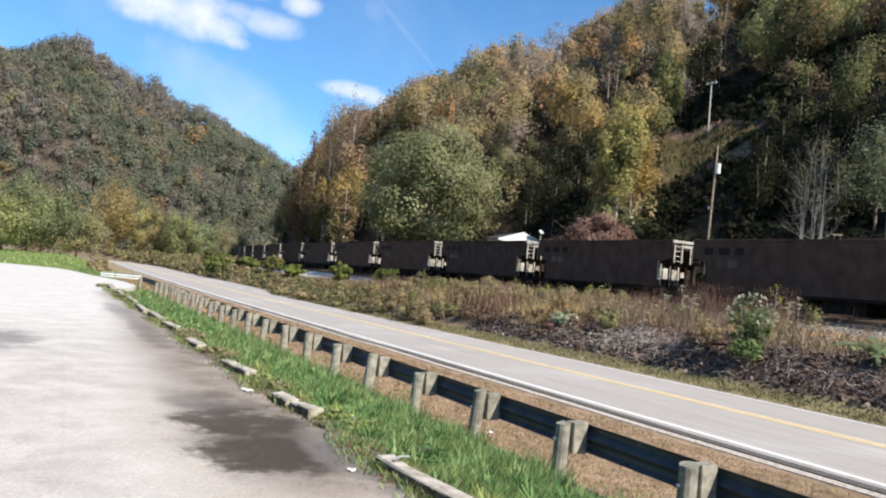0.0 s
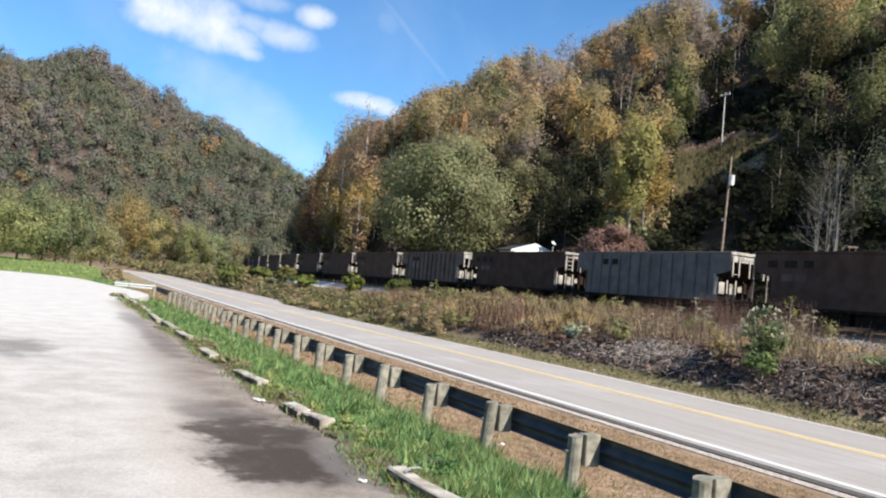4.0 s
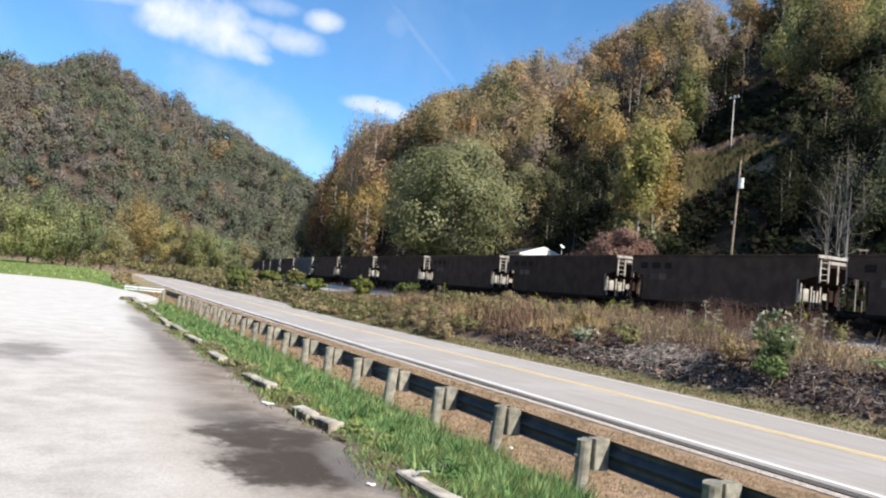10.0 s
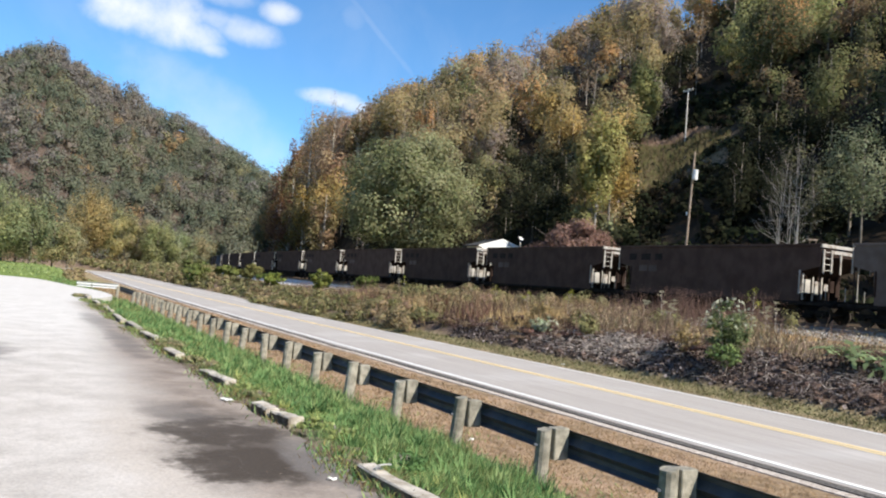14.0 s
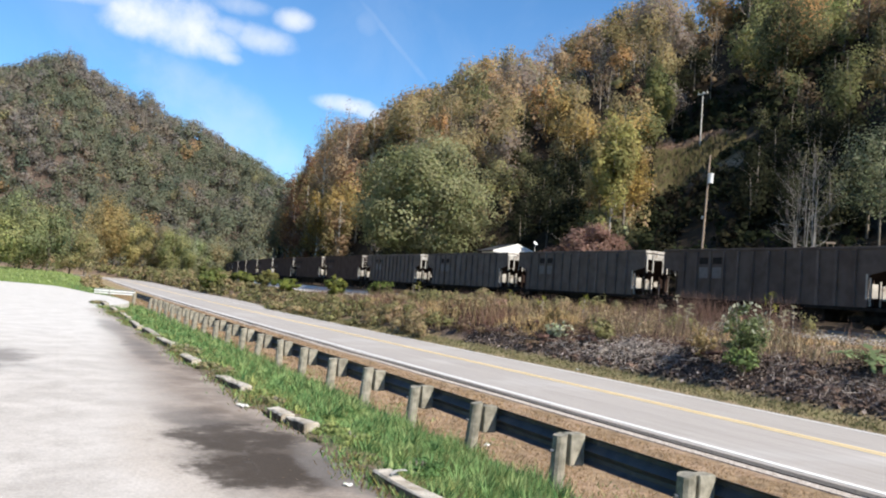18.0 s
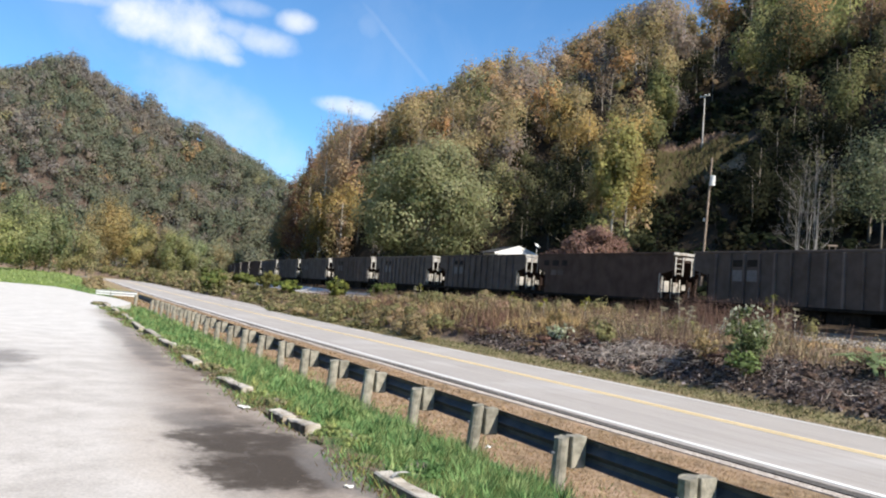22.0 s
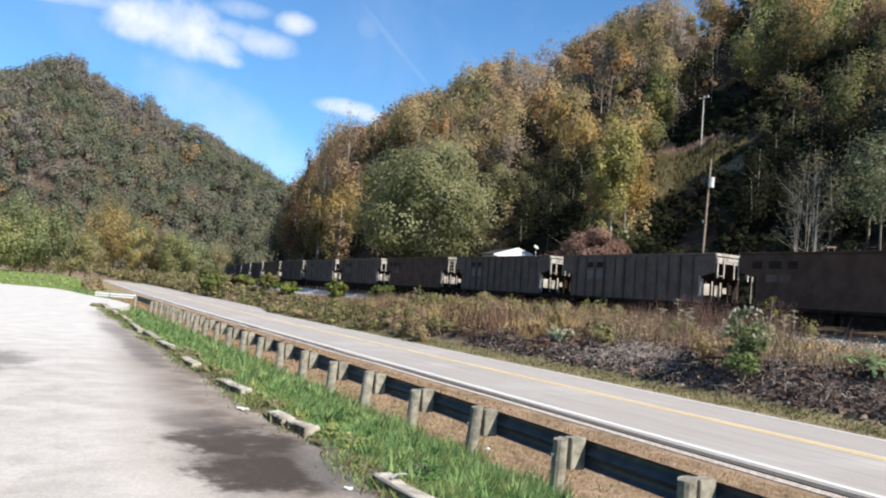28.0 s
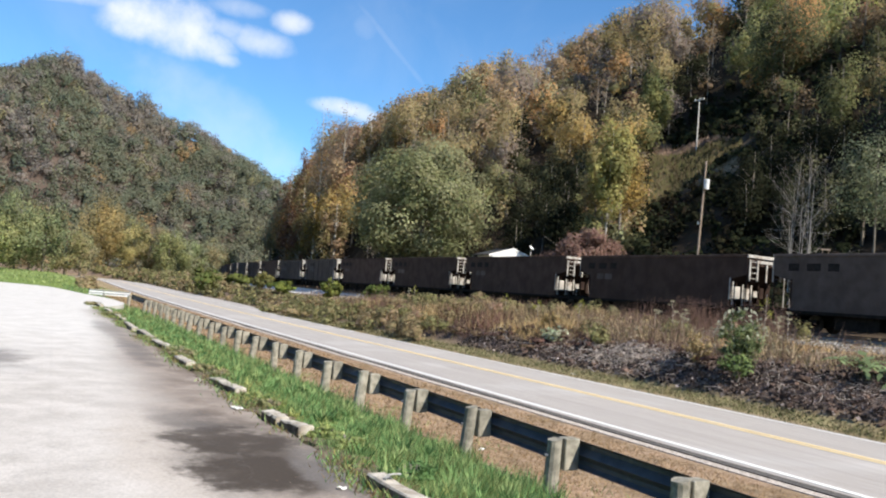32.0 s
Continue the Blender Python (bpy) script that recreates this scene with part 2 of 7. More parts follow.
def road_line(step=1.0):
    pts = [Vector((*p, 0)) for p in ROAD]
    out = []
    for i in range(len(pts) - 1):
        a, b = pts[i], pts[i + 1]
        p0 = pts[i - 1] if i else a * 2 - b
        p3 = pts[i + 2] if i + 2 < len(pts) else b * 2 - a
        n = max(2, int((b - a).length / step / 3))
        for k in range(n):
            t = k / n
            out.append(0.5 * ((2 * a) + (b - p0) * t + (2 * p0 - 5 * a + 4 * b - p3) * t * t + (3 * a - p0 - 3 * b + p3) * t ** 3))
    out.append(pts[-1])
    return np.array([(v.x, v.y) for v in out])


RL = road_line()


def road_side(x, y):
    """Signed distance from the road's centre line, positive to the railway's side."""
    x, y = np.asarray(x, float), np.asarray(y, float)
    best, side = np.full(x.shape, 1e9), np.ones(x.shape)
    for (ax, ay), (bx, by) in zip(RL[:-1:2], RL[2::2]):
        dx, dy = bx - ax, by - ay
        t = np.clip(((x - ax) * dx + (y - ay) * dy) / (dx * dx + dy * dy), 0, 1)
        ex, ey = x - ax - t * dx, y - ay - t * dy
        d = np.hypot(ex, ey)
        near = d < best
        best = np.where(near, d, best)
        side = np.where(near, np.sign(ex * dy - ey * dx), side)
    return best * np.where(side == 0, 1, side)


def lumps(x, y, size, seed=0.0):
    """Smooth uneven ground, about -1 to 1."""
    x, y = x / size, y / size
    return (np.sin(x * 1.7 + seed + 1.3 * np.sin(y * 1.1 + seed)) + np.sin(y * 1.9 - seed * 1.7 + 1.1 * np.sin(x * 1.3)) + 0.6 * np.sin((x + y) * 3.1 + seed * 3) + 0.5 * np.sin((x - y) * 4.3 + seed)) / 2.6


LOT_Z = 0.70


def ground_z(x, y):
    """Height of the ground: car park, verge, road, bank, railway, wooded ridge, and the hill across the valley."""
    x, y = np.broadcast_arrays(np.asarray(x, float), np.asarray(y, float))
    d, w = track_side(x, y), road_side(x, y)
    # camera's side of the road
    left = np.interp(w, [-60, -16, -10.6, -8.1, -3.6], [LOT_Z, LOT_Z, LOT_Z, 0.24, -0.03])
    left = np.where(w < -60, LOT_Z + 0 * w, left)
    # between road and railway
    wide = np.maximum(-d + w, 8.0)
    edge = w - 2.1 * smoothstep(44, 78, y) * smoothstep(215, 185, y)
    bank = np.interp(edge, [3.2, 4.0, 5.0, 6.6, 8.5], [-0.03, 0.12, 0.62, 1.12, 1.22])
    beyond = smoothstep(48, 70, y)
    bank = bank + np.clip((w - 8.5) / np.maximum(wide - 8.5 - 3.5, 1.0), 0, 1) * (0.42 - 0.57 * beyond)
    bank = bank + (0.15 * lumps(x, y, 2.3, 2.0) + 0.13 * lumps(x, y, 0.9, 8.0) * smoothstep(8.5, 6.5, w)) * smoothstep(4.3, 6.0, w) * smoothstep(-4.2, -6.5, d)
    low = np.where(w < 0, left, np.where(edge < 3.2, -0.03, bank))
    # railway bed and the wooded ridge behind it
    bed = np.interp(d, [-4.6, -3.2, -2.2, 3.5, 6, 9, 12], [1.6, 1.68, 1.75, 1.75, 1.9, 2.6, 3.4])
    bed = bed - beyond * np.interp(d, [-4.6, -3.0, -2.3], [0.62, 0.35, 0.0])
    ridge = 63 + 2 * np.sin(y / 38.0 + 0.6) + 2 * np.sin(y / 17.0) + 5 * smoothstep(160, 110, y) + 4 * smoothstep(168, 140, y) * smoothstep(98, 125, y) + 24 * smoothstep(60, -60, y)
    run = np.clip((d - 12) / 92.0, 0, 1)
    slope = ridge * (0.62 * run + 0.38 * smoothstep(0, 1, run))
    # the steep nose of the ridge, close over the bend
    nose = np.interp(d, [12, 26, 40, 61, 90, 104], [2.0, 31, 39, 50, 58, 60])
    slope = slope + (nose - slope) * smoothstep(95, 165, y)
    slope = slope + (4.0 * lumps(x, y, 21, 5.0) + 1.4 * lumps(x, y, 8, 1.0)) * smoothstep(14, 40, d)
    # an added spur, out of view, that shades the foot of the slope
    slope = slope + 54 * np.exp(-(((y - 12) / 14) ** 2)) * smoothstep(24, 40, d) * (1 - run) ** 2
    # a bench cut into the slope for the pole line
    bench = np.exp(-(((y - 80) / 17) ** 2)) * np.exp(-(((d - 42) / 9) ** 2))
    slope = slope + 4.0 * bench
    slope = np.where(d > 104, ridge + (60 - ridge) * smoothstep(95, 165, y) - (d - 104) * 0.05 + 4 * lumps(x, y, 21, 5.0), slope)
    z = np.where(d > 12, 3.4 + slope, np.where(d > -4.6, bed, low))
    z = np.where((d > -4.6) & (w < 5), np.minimum(z, np.where(w < 0, left, low)), z)
    # the hill across the valley
    top = np.interp(x, [-600, -200, -60, -20, 0, 12, 24, 40, 80, 115, 135, 155, 180, 240, 360, 480], [120, 150, 121, 121, 135, 141, 135, 128, 115, 103, 92, 74, 56, 40, 20, 0])
    rise = np.clip((y - 455 - 20 * np.sin(x / 47.0)) / 165, 0, 1)
    far = top * (0.7 * rise + 0.3 * smoothstep(0, 1, rise)) + (11 * lumps(x, y, 44, 9.0) + 2 * lumps(x, y, 13, 4.0)) * smoothstep(0.03, 0.3, rise) * smoothstep(-2, 60, top)
    z = np.where(y > 440, np.maximum(z * (d <= 12) + (d > 12) * np.where(y > 440, 2.0, z), 0) + far, z)
    # the hill that closes the valley on the camera's side
    side = smoothstep(-150, -420, x)
    return z + side * 90


def lines(*spans):
    out = []
    for a, b, step in spans:
        out += list(np.arange(a, b, step))
    return np.array(out + [spans[-1][1]])


gx = lines((-2400, -600, 300), (-600, -100, 20), (-100, -10, 5), (-10, 2, 1.5), (2, 50, 0.5), (50, 160, 2.5), (160, 600, 10), (600, 2400, 300))
gy = lines((-2400, -400, 400), (-400, -40, 15), (-40, 0, 4), (0, 70, 0.8), (70, 300, 3), (300, 460, 8), (460, 720, 6), (720, 1000, 30), (1000, 3000, 400))
GX, GY = np.meshgrid(gx, gy)
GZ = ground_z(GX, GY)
nx, ny = len(gx), len(gy)
faces = [(j * nx + i, j * nx + i + 1, (j + 1) * nx + i + 1, (j + 1) * nx + i) for j in range(ny - 1) for i in range(nx - 1)]


def ground_material():
    """Earth under grass: dry verge, leaf litter under the trees, dark stones on the bank."""
    m = bpy.data.materials.new("ground")
    m.use_nodes = True
    N = Nodes(m.node_tree)
    where = N.tree.nodes.new("ShaderNodeTexCoord").outputs["Object"]
    soil = N.mix(N.ramp(N.noise(3.0, 7, 0.65, where), 0.3, 0.7), rgb(0.15, 0.108, 0.07), rgb(0.36, 0.265, 0.17))
    soil = N.mix(N.ramp(N.noise(0.9, 6, 0.7, where, distortion=0.6), 0.42, 0.62, 0, 0.75), soil, N.mix(N.ramp(N.noise(14.0, 5, 0.7, where), 0.35, 0.65), rgb(0.27, 0.175, 0.115), rgb(0.5, 0.37, 0.265)))
    # litter kept near black, with the wooded slope's shade in its colour
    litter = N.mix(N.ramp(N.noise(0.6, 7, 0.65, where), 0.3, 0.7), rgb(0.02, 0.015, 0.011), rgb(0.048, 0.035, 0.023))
    green = N.mix(N.ramp(N.noise(1.4, 7, 0.65, where), 0.35, 0.65), rgb(0.10, 0.15, 0.035), rgb(0.19, 0.25, 0.07))
    dark = N.mix(N.ramp(N.noise(5.0, 7, 0.65, where), 0.35, 0.65), rgb(0.06, 0.042, 0.034), rgb(0.17, 0.128, 0.108))
    at = N.tree.nodes.new("ShaderNodeAttribute")
    at.attribute_name = "cover"
    sep = N.tree.nodes.new("ShaderNodeSeparateColor")
    N.put(sep.inputs[0], at.outputs["Color"])
    col = N.mix(sep.outputs[0], soil, green)
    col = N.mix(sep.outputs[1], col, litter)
    col = N.mix(sep.outputs[2], col, dark)
    s = N.add("ShaderNodeBsdfPrincipled", Base_Color=col, Roughness=0.97)
    s.inputs["Specular IOR Level"].default_value = 0.1
    b = N.tree.nodes.new("ShaderNodeBump")
    b.inputs["Strength"].default_value, b.inputs["Distance"].default_value = 0.7, 0.08
    N.put(b.inputs["Height"], N.noise(7.0, 6, 0.7, where))
    N.put(s.inputs["Normal"], b.outputs[0])
    N.put(N.add("ShaderNodeOutputMaterial").inputs[0], s.outputs[0])
    return m


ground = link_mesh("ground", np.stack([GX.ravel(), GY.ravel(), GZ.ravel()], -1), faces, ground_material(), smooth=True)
tagged(ground, "earth and grass ground rising to wooded hills", "ground", kind="structure")
gd, gw = track_side(GX, GY).ravel(), road_side(GX, GY).ravel()
cover = np.zeros((nx * ny, 4), np.float32)
# grass, leaf litter, dark bank
cover[:, 0] = np.clip(((gw < -8.6) + (gw > 60)) + 1.0 * ((GY.ravel() > 58) & (gw < -8.0)) + 0.2 * ((GY.ravel() > 58) & (gw < -3.7) & (gw >= -8.0)) + 0.35 * ((gw > 3.2) & (gw < 4.3)), 0, 1)
gb = np.degrees(np.arctan2(GX.ravel(), GY.ravel()))
open_bench = smoothstep(41, 42, gb) * smoothstep(48, 47, gb) * smoothstep(34, 38, gd) * smoothstep(46, 44.5, gd)
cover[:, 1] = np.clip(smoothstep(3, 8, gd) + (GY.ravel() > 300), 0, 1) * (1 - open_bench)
cover[:, 0] = np.where((gd > 8) & (GY.ravel() < 300), 0.0, cover[:, 0])
cover[:, 2] = np.maximum(smoothstep(4.1, 4.6, gw) * smoothstep(7.6, 6.6, gw) * (GY.ravel() < 45), 0.6 * smoothstep(4.1, 4.6, gw) * smoothstep(-6.5, -9.0, gd))
col = ground.data.color_attributes.new("cover", "FLOAT_COLOR", "POINT")
col.data.foreach_set("color", np.clip(cover, 0, 1).ravel())


# ---- road, car park, railway bed ----
def ribbon(name, line, a, b, z, mat, crown=0.0, thick=0.12, parent=None, rag=0.0):
    """A strip along a line, from offset a to b (positive to the right), with real edges."""
    line = np.asarray(line)
    t = np.gradient(line, axis=0)
    t /= np.linalg.norm(t, axis=1, keepdims=True)
    nrm = np.stack([t[:, 1], -t[:, 0]], -1)
    rng = np.random.default_rng(len(line))
    e0 = a + rag * rng.normal(size=len(line))
    e1 = b + rag * rng.normal(size=len(line))
    cols, verts = 5, []
    for i in range(cols):
        f = i / (cols - 1)
        off = (e0 * (1 - f) + e1 * f)[:, None]
        p = line + nrm * off
        verts.append(np.column_stack([p, np.full(len(p), z) + crown * (1 - (2 * f - 1) ** 2)]))
    for off in (e0, e1):
        p = line + nrm * off[:, None]
        verts.append(np.column_stack([p, np.full(len(p), z - thick)]))
    n = len(line)
    v = np.concatenate(verts)
    fs = []
    for c in range(cols - 1):
        fs += [(c * n + k, (c + 1) * n + k, (c + 1) * n + k + 1, c * n + k + 1) for k in range(n - 1)]
    fs += [(cols * n + k, k, k + 1, cols * n + k + 1) for k in range(n - 1)]
    fs += [((cols - 1) * n + k, (cols + 1) * n + k, (cols + 1) * n + k + 1, (cols - 1) * n + k + 1) for k in range(n - 1)]
    ob = link_mesh(name, v, fs, mat)
    ob.parent = parent
    return ob


road = tagged(ribbon("road", RL, -3.05, 3.15, 0.0, ASPHALT, crown=0.02, rag=0.012), "grey two-lane asphalt road", "road", kind="structure")
tagged(ribbon("road_shoulder", RL, -3.34, -3.05, -0.012, SHOULDER, rag=0.05), "pale gravel strip beside the asphalt", "shoulder", kind="structure")
wide_part = RL[(RL[:, 1] > 44) & (RL[:, 1] < 205) & (RL[:, 0] > 0)]
tagged(ribbon("paved_shoulder", wide_part, 3.14, 3.16 + 2.09 * smoothstep(44, 78, wide_part[:, 1]), -0.006, ASPHALT, rag=0.06), "pale paved strip that widens the road before the bend", "shoulder", kind="structure")
tagged(ribbon("edge_line", RL, -2.68, -2.52, 0.012, WHITE_PAINT, thick=0.004), "worn white edge line on the road", "road marking", kind="structure")
tagged(ribbon("asphalt_edge", RL, -3.09, -2.87, 0.006, TAR, thick=0.05, rag=0.05), "dark crumbling edge of the asphalt", "road edge", kind="structure")
tagged(ribbon("edge_line", RL, 2.86, 2.95, 0.012, WHITE_PAINT, thick=0.004, rag=0.008), "worn white edge line on the road", "road marking", kind="structure")
tagged(ribbon("centre_line", RL, 0.33, 0.47, 0.026, YELLOW_PAINT, thick=0.004), "yellow centre line on the road", "road marking", kind="structure")
tagged(ribbon("centre_line", RL, 0.54, 0.68, 0.026, YELLOW_PAINT, thick=0.004), "yellow centre line on the road", "road marking", kind="structure")


def lot_material():
    """Worn pale concrete, darker asphalt along the verge, an oily stain."""
    m = bpy.data.materials.new("car_park_paving")
    m.use_nodes = True
    N = Nodes(m.node_tree)
    where = N.tree.nodes.new("ShaderNodeTexCoord").outputs["Object"]
    sep = N.tree.nodes.new("ShaderNodeSeparateXYZ")
    N.put(sep.inputs[0], where)
    big, mid_, fine_ = N.noise(0.35, 6, 0.6, where), N.noise(1.6, 7, 0.65, where), N.noise(45, 4, 0.6, where)
    rough_ = N.noise(3.2, 6, 0.7, where)
    pale = N.mix(N.ramp(mid_, 0.3, 0.7), rgb(0.40, 0.372, 0.342), rgb(0.53, 0.498, 0.465))
    pale = N.mix(N.ramp(big, 0.52, 0.72, 0, 0.35), pale, rgb(0.33, 0.32, 0.31))
    # paler along y: the far part's brightness is put into the colour
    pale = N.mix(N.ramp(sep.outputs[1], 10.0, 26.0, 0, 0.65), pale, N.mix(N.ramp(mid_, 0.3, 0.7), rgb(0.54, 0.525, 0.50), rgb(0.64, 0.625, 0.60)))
    pale = N.mix(N.ramp(rough_, 0.6, 0.75, 0, 0.2), pale, rgb(0.36, 0.335, 0.31))
    dark = N.mix(N.ramp(mid_, 0.3, 0.7), rgb(0.165, 0.132, 0.108), rgb(0.31, 0.265, 0.228))
    edge = N.math("ADD", sep.outputs[0], N.math("MULTIPLY", N.math("SUBTRACT", mid_, 0.5), 1.1))
    edge = N.math("ADD", edge, N.math("MULTIPLY", N.math("SUBTRACT", big, 0.5), 1.0))
    back = N.math("MULTIPLY", N.math("SUBTRACT", sep.outputs[1], 9.0), 0.05)
    edge = N.math("SUBTRACT", edge, N.math("MINIMUM", N.math("MAXIMUM", back, 0.0), 0.85))
    mouth = N.ramp(sep.outputs[1], 33.0, 40.0, 0.0, 3.2)
    col = N.mix(N.ramp(N.math("SUBTRACT", edge, mouth), 0.85, 2.1), pale, dark)

    def patch(x, y, rx, ry, tone, weight, base, firm=0.0):
        p = N.math("DIVIDE", N.math("SUBTRACT", sep.outputs[0], x), rx)
        q = N.math("DIVIDE", N.math("SUBTRACT", sep.outputs[1], y), ry)
        r = N.math("ADD", N.math("MULTIPLY", p, p), N.math("MULTIPLY", q, q))
        r = N.math("ADD", r, N.math("MULTIPLY", N.math("SUBTRACT", mid_, 0.5), 2.8))
        r = N.math("ADD", r, N.math("MULTIPLY", N.math("SUBTRACT", rough_, 0.5), 2.2 * firm))
        return N.mix(N.ramp(r, 1.6 - 0.25 * firm, 0.75 * firm, 0, weight), base, rgb(*tone))

    col = patch(1.35, 7.4, 0.55, 2.6, (0.45, 0.4, 0.35), 0.6, col)
    col = patch(2.05, 5.0, 0.95, 0.75, (0.43, 0.37, 0.32), 0.75, col)
    col = patch(2.05, 7.6, 0.75, 1.9, (0.10, 0.09, 0.08), 0.7, col)
    col = patch(2.05, 7.3, 0.55, 1.2, (0.085, 0.07, 0.058), 0.8, col, 0.6)
    col = patch(2.0, 8.2, 0.62, 0.65, (0.055, 0.044, 0.035), 0.8, col, 0.75)
    col = patch(1.95, 6.85, 0.62, 0.6, (0.053, 0.042, 0.033), 0.85, col, 0.75)
    col = patch(2.62, 6.6, 0.3, 1.2, (0.17, 0.155, 0.145), 0.75, col, 0.5)
    col = patch(1.75, 9.5, 0.4, 0.8, (0.09, 0.08, 0.075), 0.5, col)
    col = patch(2.2, 17.5, 0.3, 2.6, (0.12, 0.11, 0.105), 0.6, col)
    col = patch(2.2, 24.0, 0.35, 3.5, (0.12, 0.11, 0.105), 0.5, col)
    col = patch(-0.5, 15.5, 0.75, 1.5, (0.14, 0.13, 0.125), 0.65, col)
    crack = N.tree.nodes.new("ShaderNodeTexVoronoi")
    crack.feature = "DISTANCE_TO_EDGE"
    crack.inputs["Scale"].default_value = 0.33
    warp = N.tree.nodes.new("ShaderNodeVectorMath")
    warp.operation = "ADD"
    N.put(warp.inputs[0], where)
    N.put(warp.inputs[1], N.noise(1.3, 5, 0.7, where, out="Color"))
    N.put(crack.inputs["Vector"], warp.outputs[0])
    col = N.mix(N.ramp(crack.outputs["Distance"], 0.004, 0.0, 0, 0.2), col, rgb(0.2, 0.19, 0.18))
    seam = N.math("ABSOLUTE", N.math("SUBTRACT", N.math("ADD", sep.outputs[0], N.math("MULTIPLY", sep.outputs[1], -0.028)), N.math("ADD", 0.13, N.math("MULTIPLY", N.math("SUBTRACT", mid_, 0.5), 0.08))))
    col = N.mix(N.ramp(seam, 0.035, 0.005, 0, 0.05), col, rgb(0.22, 0.21, 0.2))
    col = N.mix(1.0, col, N.ramp(fine_, 0.3, 0.7, 0.86, 1.1), "MULTIPLY")
    s = N.add("ShaderNodeBsdfPrincipled", Base_Color=col, Roughness=0.9)
    s.inputs["Specular IOR Level"].default_value = 0.2
    b = N.tree.nodes.new("ShaderNodeBump")
    b.inputs["Strength"].default_value, b.inputs["Distance"].default_value = 0.3, 0.01
    N.put(b.inputs["Height"], fine_)
    N.put(s.inputs["Normal"], b.outputs[0])
    N.put(N.add("ShaderNodeOutputMaterial").inputs[0], s.outputs[0])
    return m


def build_lot():
    rng = np.random.default_rng(4)
    edge = [(2.78 + 0.07 * rng.normal(), y) for y in np.arange(-30, 36, 0.5)]
    edge += [(3.2, 37), (4.1, 39.6), (4.55, 42.5), (4.4, 47), (4.0, 50), (3.3, 53.3), (2.9, 56.8), (2.3, 61), (1.7, 64.3), (0.3, 66.6), (-2.0, 68.4), (-14, 69.5), (-45, 68), (-45, -30)]
    bm = bmesh.new()
    top = [bm.verts.new((x, y, LOT_Z + 0.02)) for x, y in edge]
    f = bm.faces.new(top)
    ext = bmesh.ops.extrude_face_region(bm, geom=[f])
    bmesh.ops.translate(bm, vec=(0, 0, -0.3), verts=[g for g in ext["geom"] if isinstance(g, bmesh.types.BMVert)])
    bmesh.ops.recalc_face_normals(bm, faces=bm.faces)
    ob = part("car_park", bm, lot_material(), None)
    return tagged(ob, "worn pale concrete car park with dark oil stains", "car park", kind="structure")


car_park = build_lot()
EDGE_DIRT = material("dirt_along_the_paving", (0.075, 0.056, 0.042), (0.2, 0.155, 0.11), 9, 0.97, 0.8, 25, c=(0.15, 0.16, 0.05), c_scale=1.2)
edge_line = np.array([(2.86 + 0.05 * math.sin(1.7 * y) + 0.04 * math.sin(4.1 * y), y) for y in np.arange(2.5, 36, 0.11)])
tagged(ribbon("dirt_strip", edge_line, -0.13, 0.2, LOT_Z + 0.023, EDGE_DIRT, crown=0.012, thick=0.06, rag=0.055), "brown dirt gathered along the broken paving edge", "dirt", kind="structure")
near_track = [k for k in range(len(TX)) if -60 < TY[k] and TX[k] < 250]
track_pts = np.stack([TX[near_track], TY[near_track]], -1)


def build_railway():
    bed = ribbon("ballast_bed", track_pts, -2.6, 2.6, RAIL_TOP - 0.2, BALLAST, crown=0.03, thick=0.5, rag=0.12)
    tagged(bed, "grey stone ballast bed of the railway", "railway", kind="structure")
    # the pale shoulder of the bed, towards the bend, its sunlit tone put into the stone colour
    far = track_pts[(track_pts[:, 1] > 56) & (track_pts[:, 1] < 190)]
    t = np.gradient(far, axis=0)
    t /= np.linalg.norm(t, axis=1, keepdims=True)
    nrm = np.stack([t[:, 1], -t[:, 0]], -1)
    rng = np.random.default_rng(6)
    rows, n = [], len(far)
    for off, z in ((-2.5, RAIL_TOP - 0.19), (-3.1, RAIL_TOP - 0.4), (-3.9, RAIL_TOP - 0.75), (-4.6, RAIL_TOP - 1.1), (-4.7, RAIL_TOP - 1.5)):
        p = far + nrm * (off + rng.normal(0, 0.08, (n, 1)))
        rows.append(np.column_stack([p, z + rng.normal(0, 0.04, n)]))
    fs = [(c * n + k, c * n + k + 1, (c + 1) * n + k + 1, (c + 1) * n + k) for c in range(4) for k in range(n - 1)]
    tagged(link_mesh("ballast_shoulder", np.concatenate(rows), fs, PALE_BALLAST), "pale stone shoulder of the railway bed", "railway", kind="structure")
    for off in (-0.755, 0.715):
        tagged(ribbon("rail", track_pts, off, off + 0.07, RAIL_TOP, RAIL, thick=0.16), "rusty steel rail with a worn head", "rail", kind="structure")


build_railway()


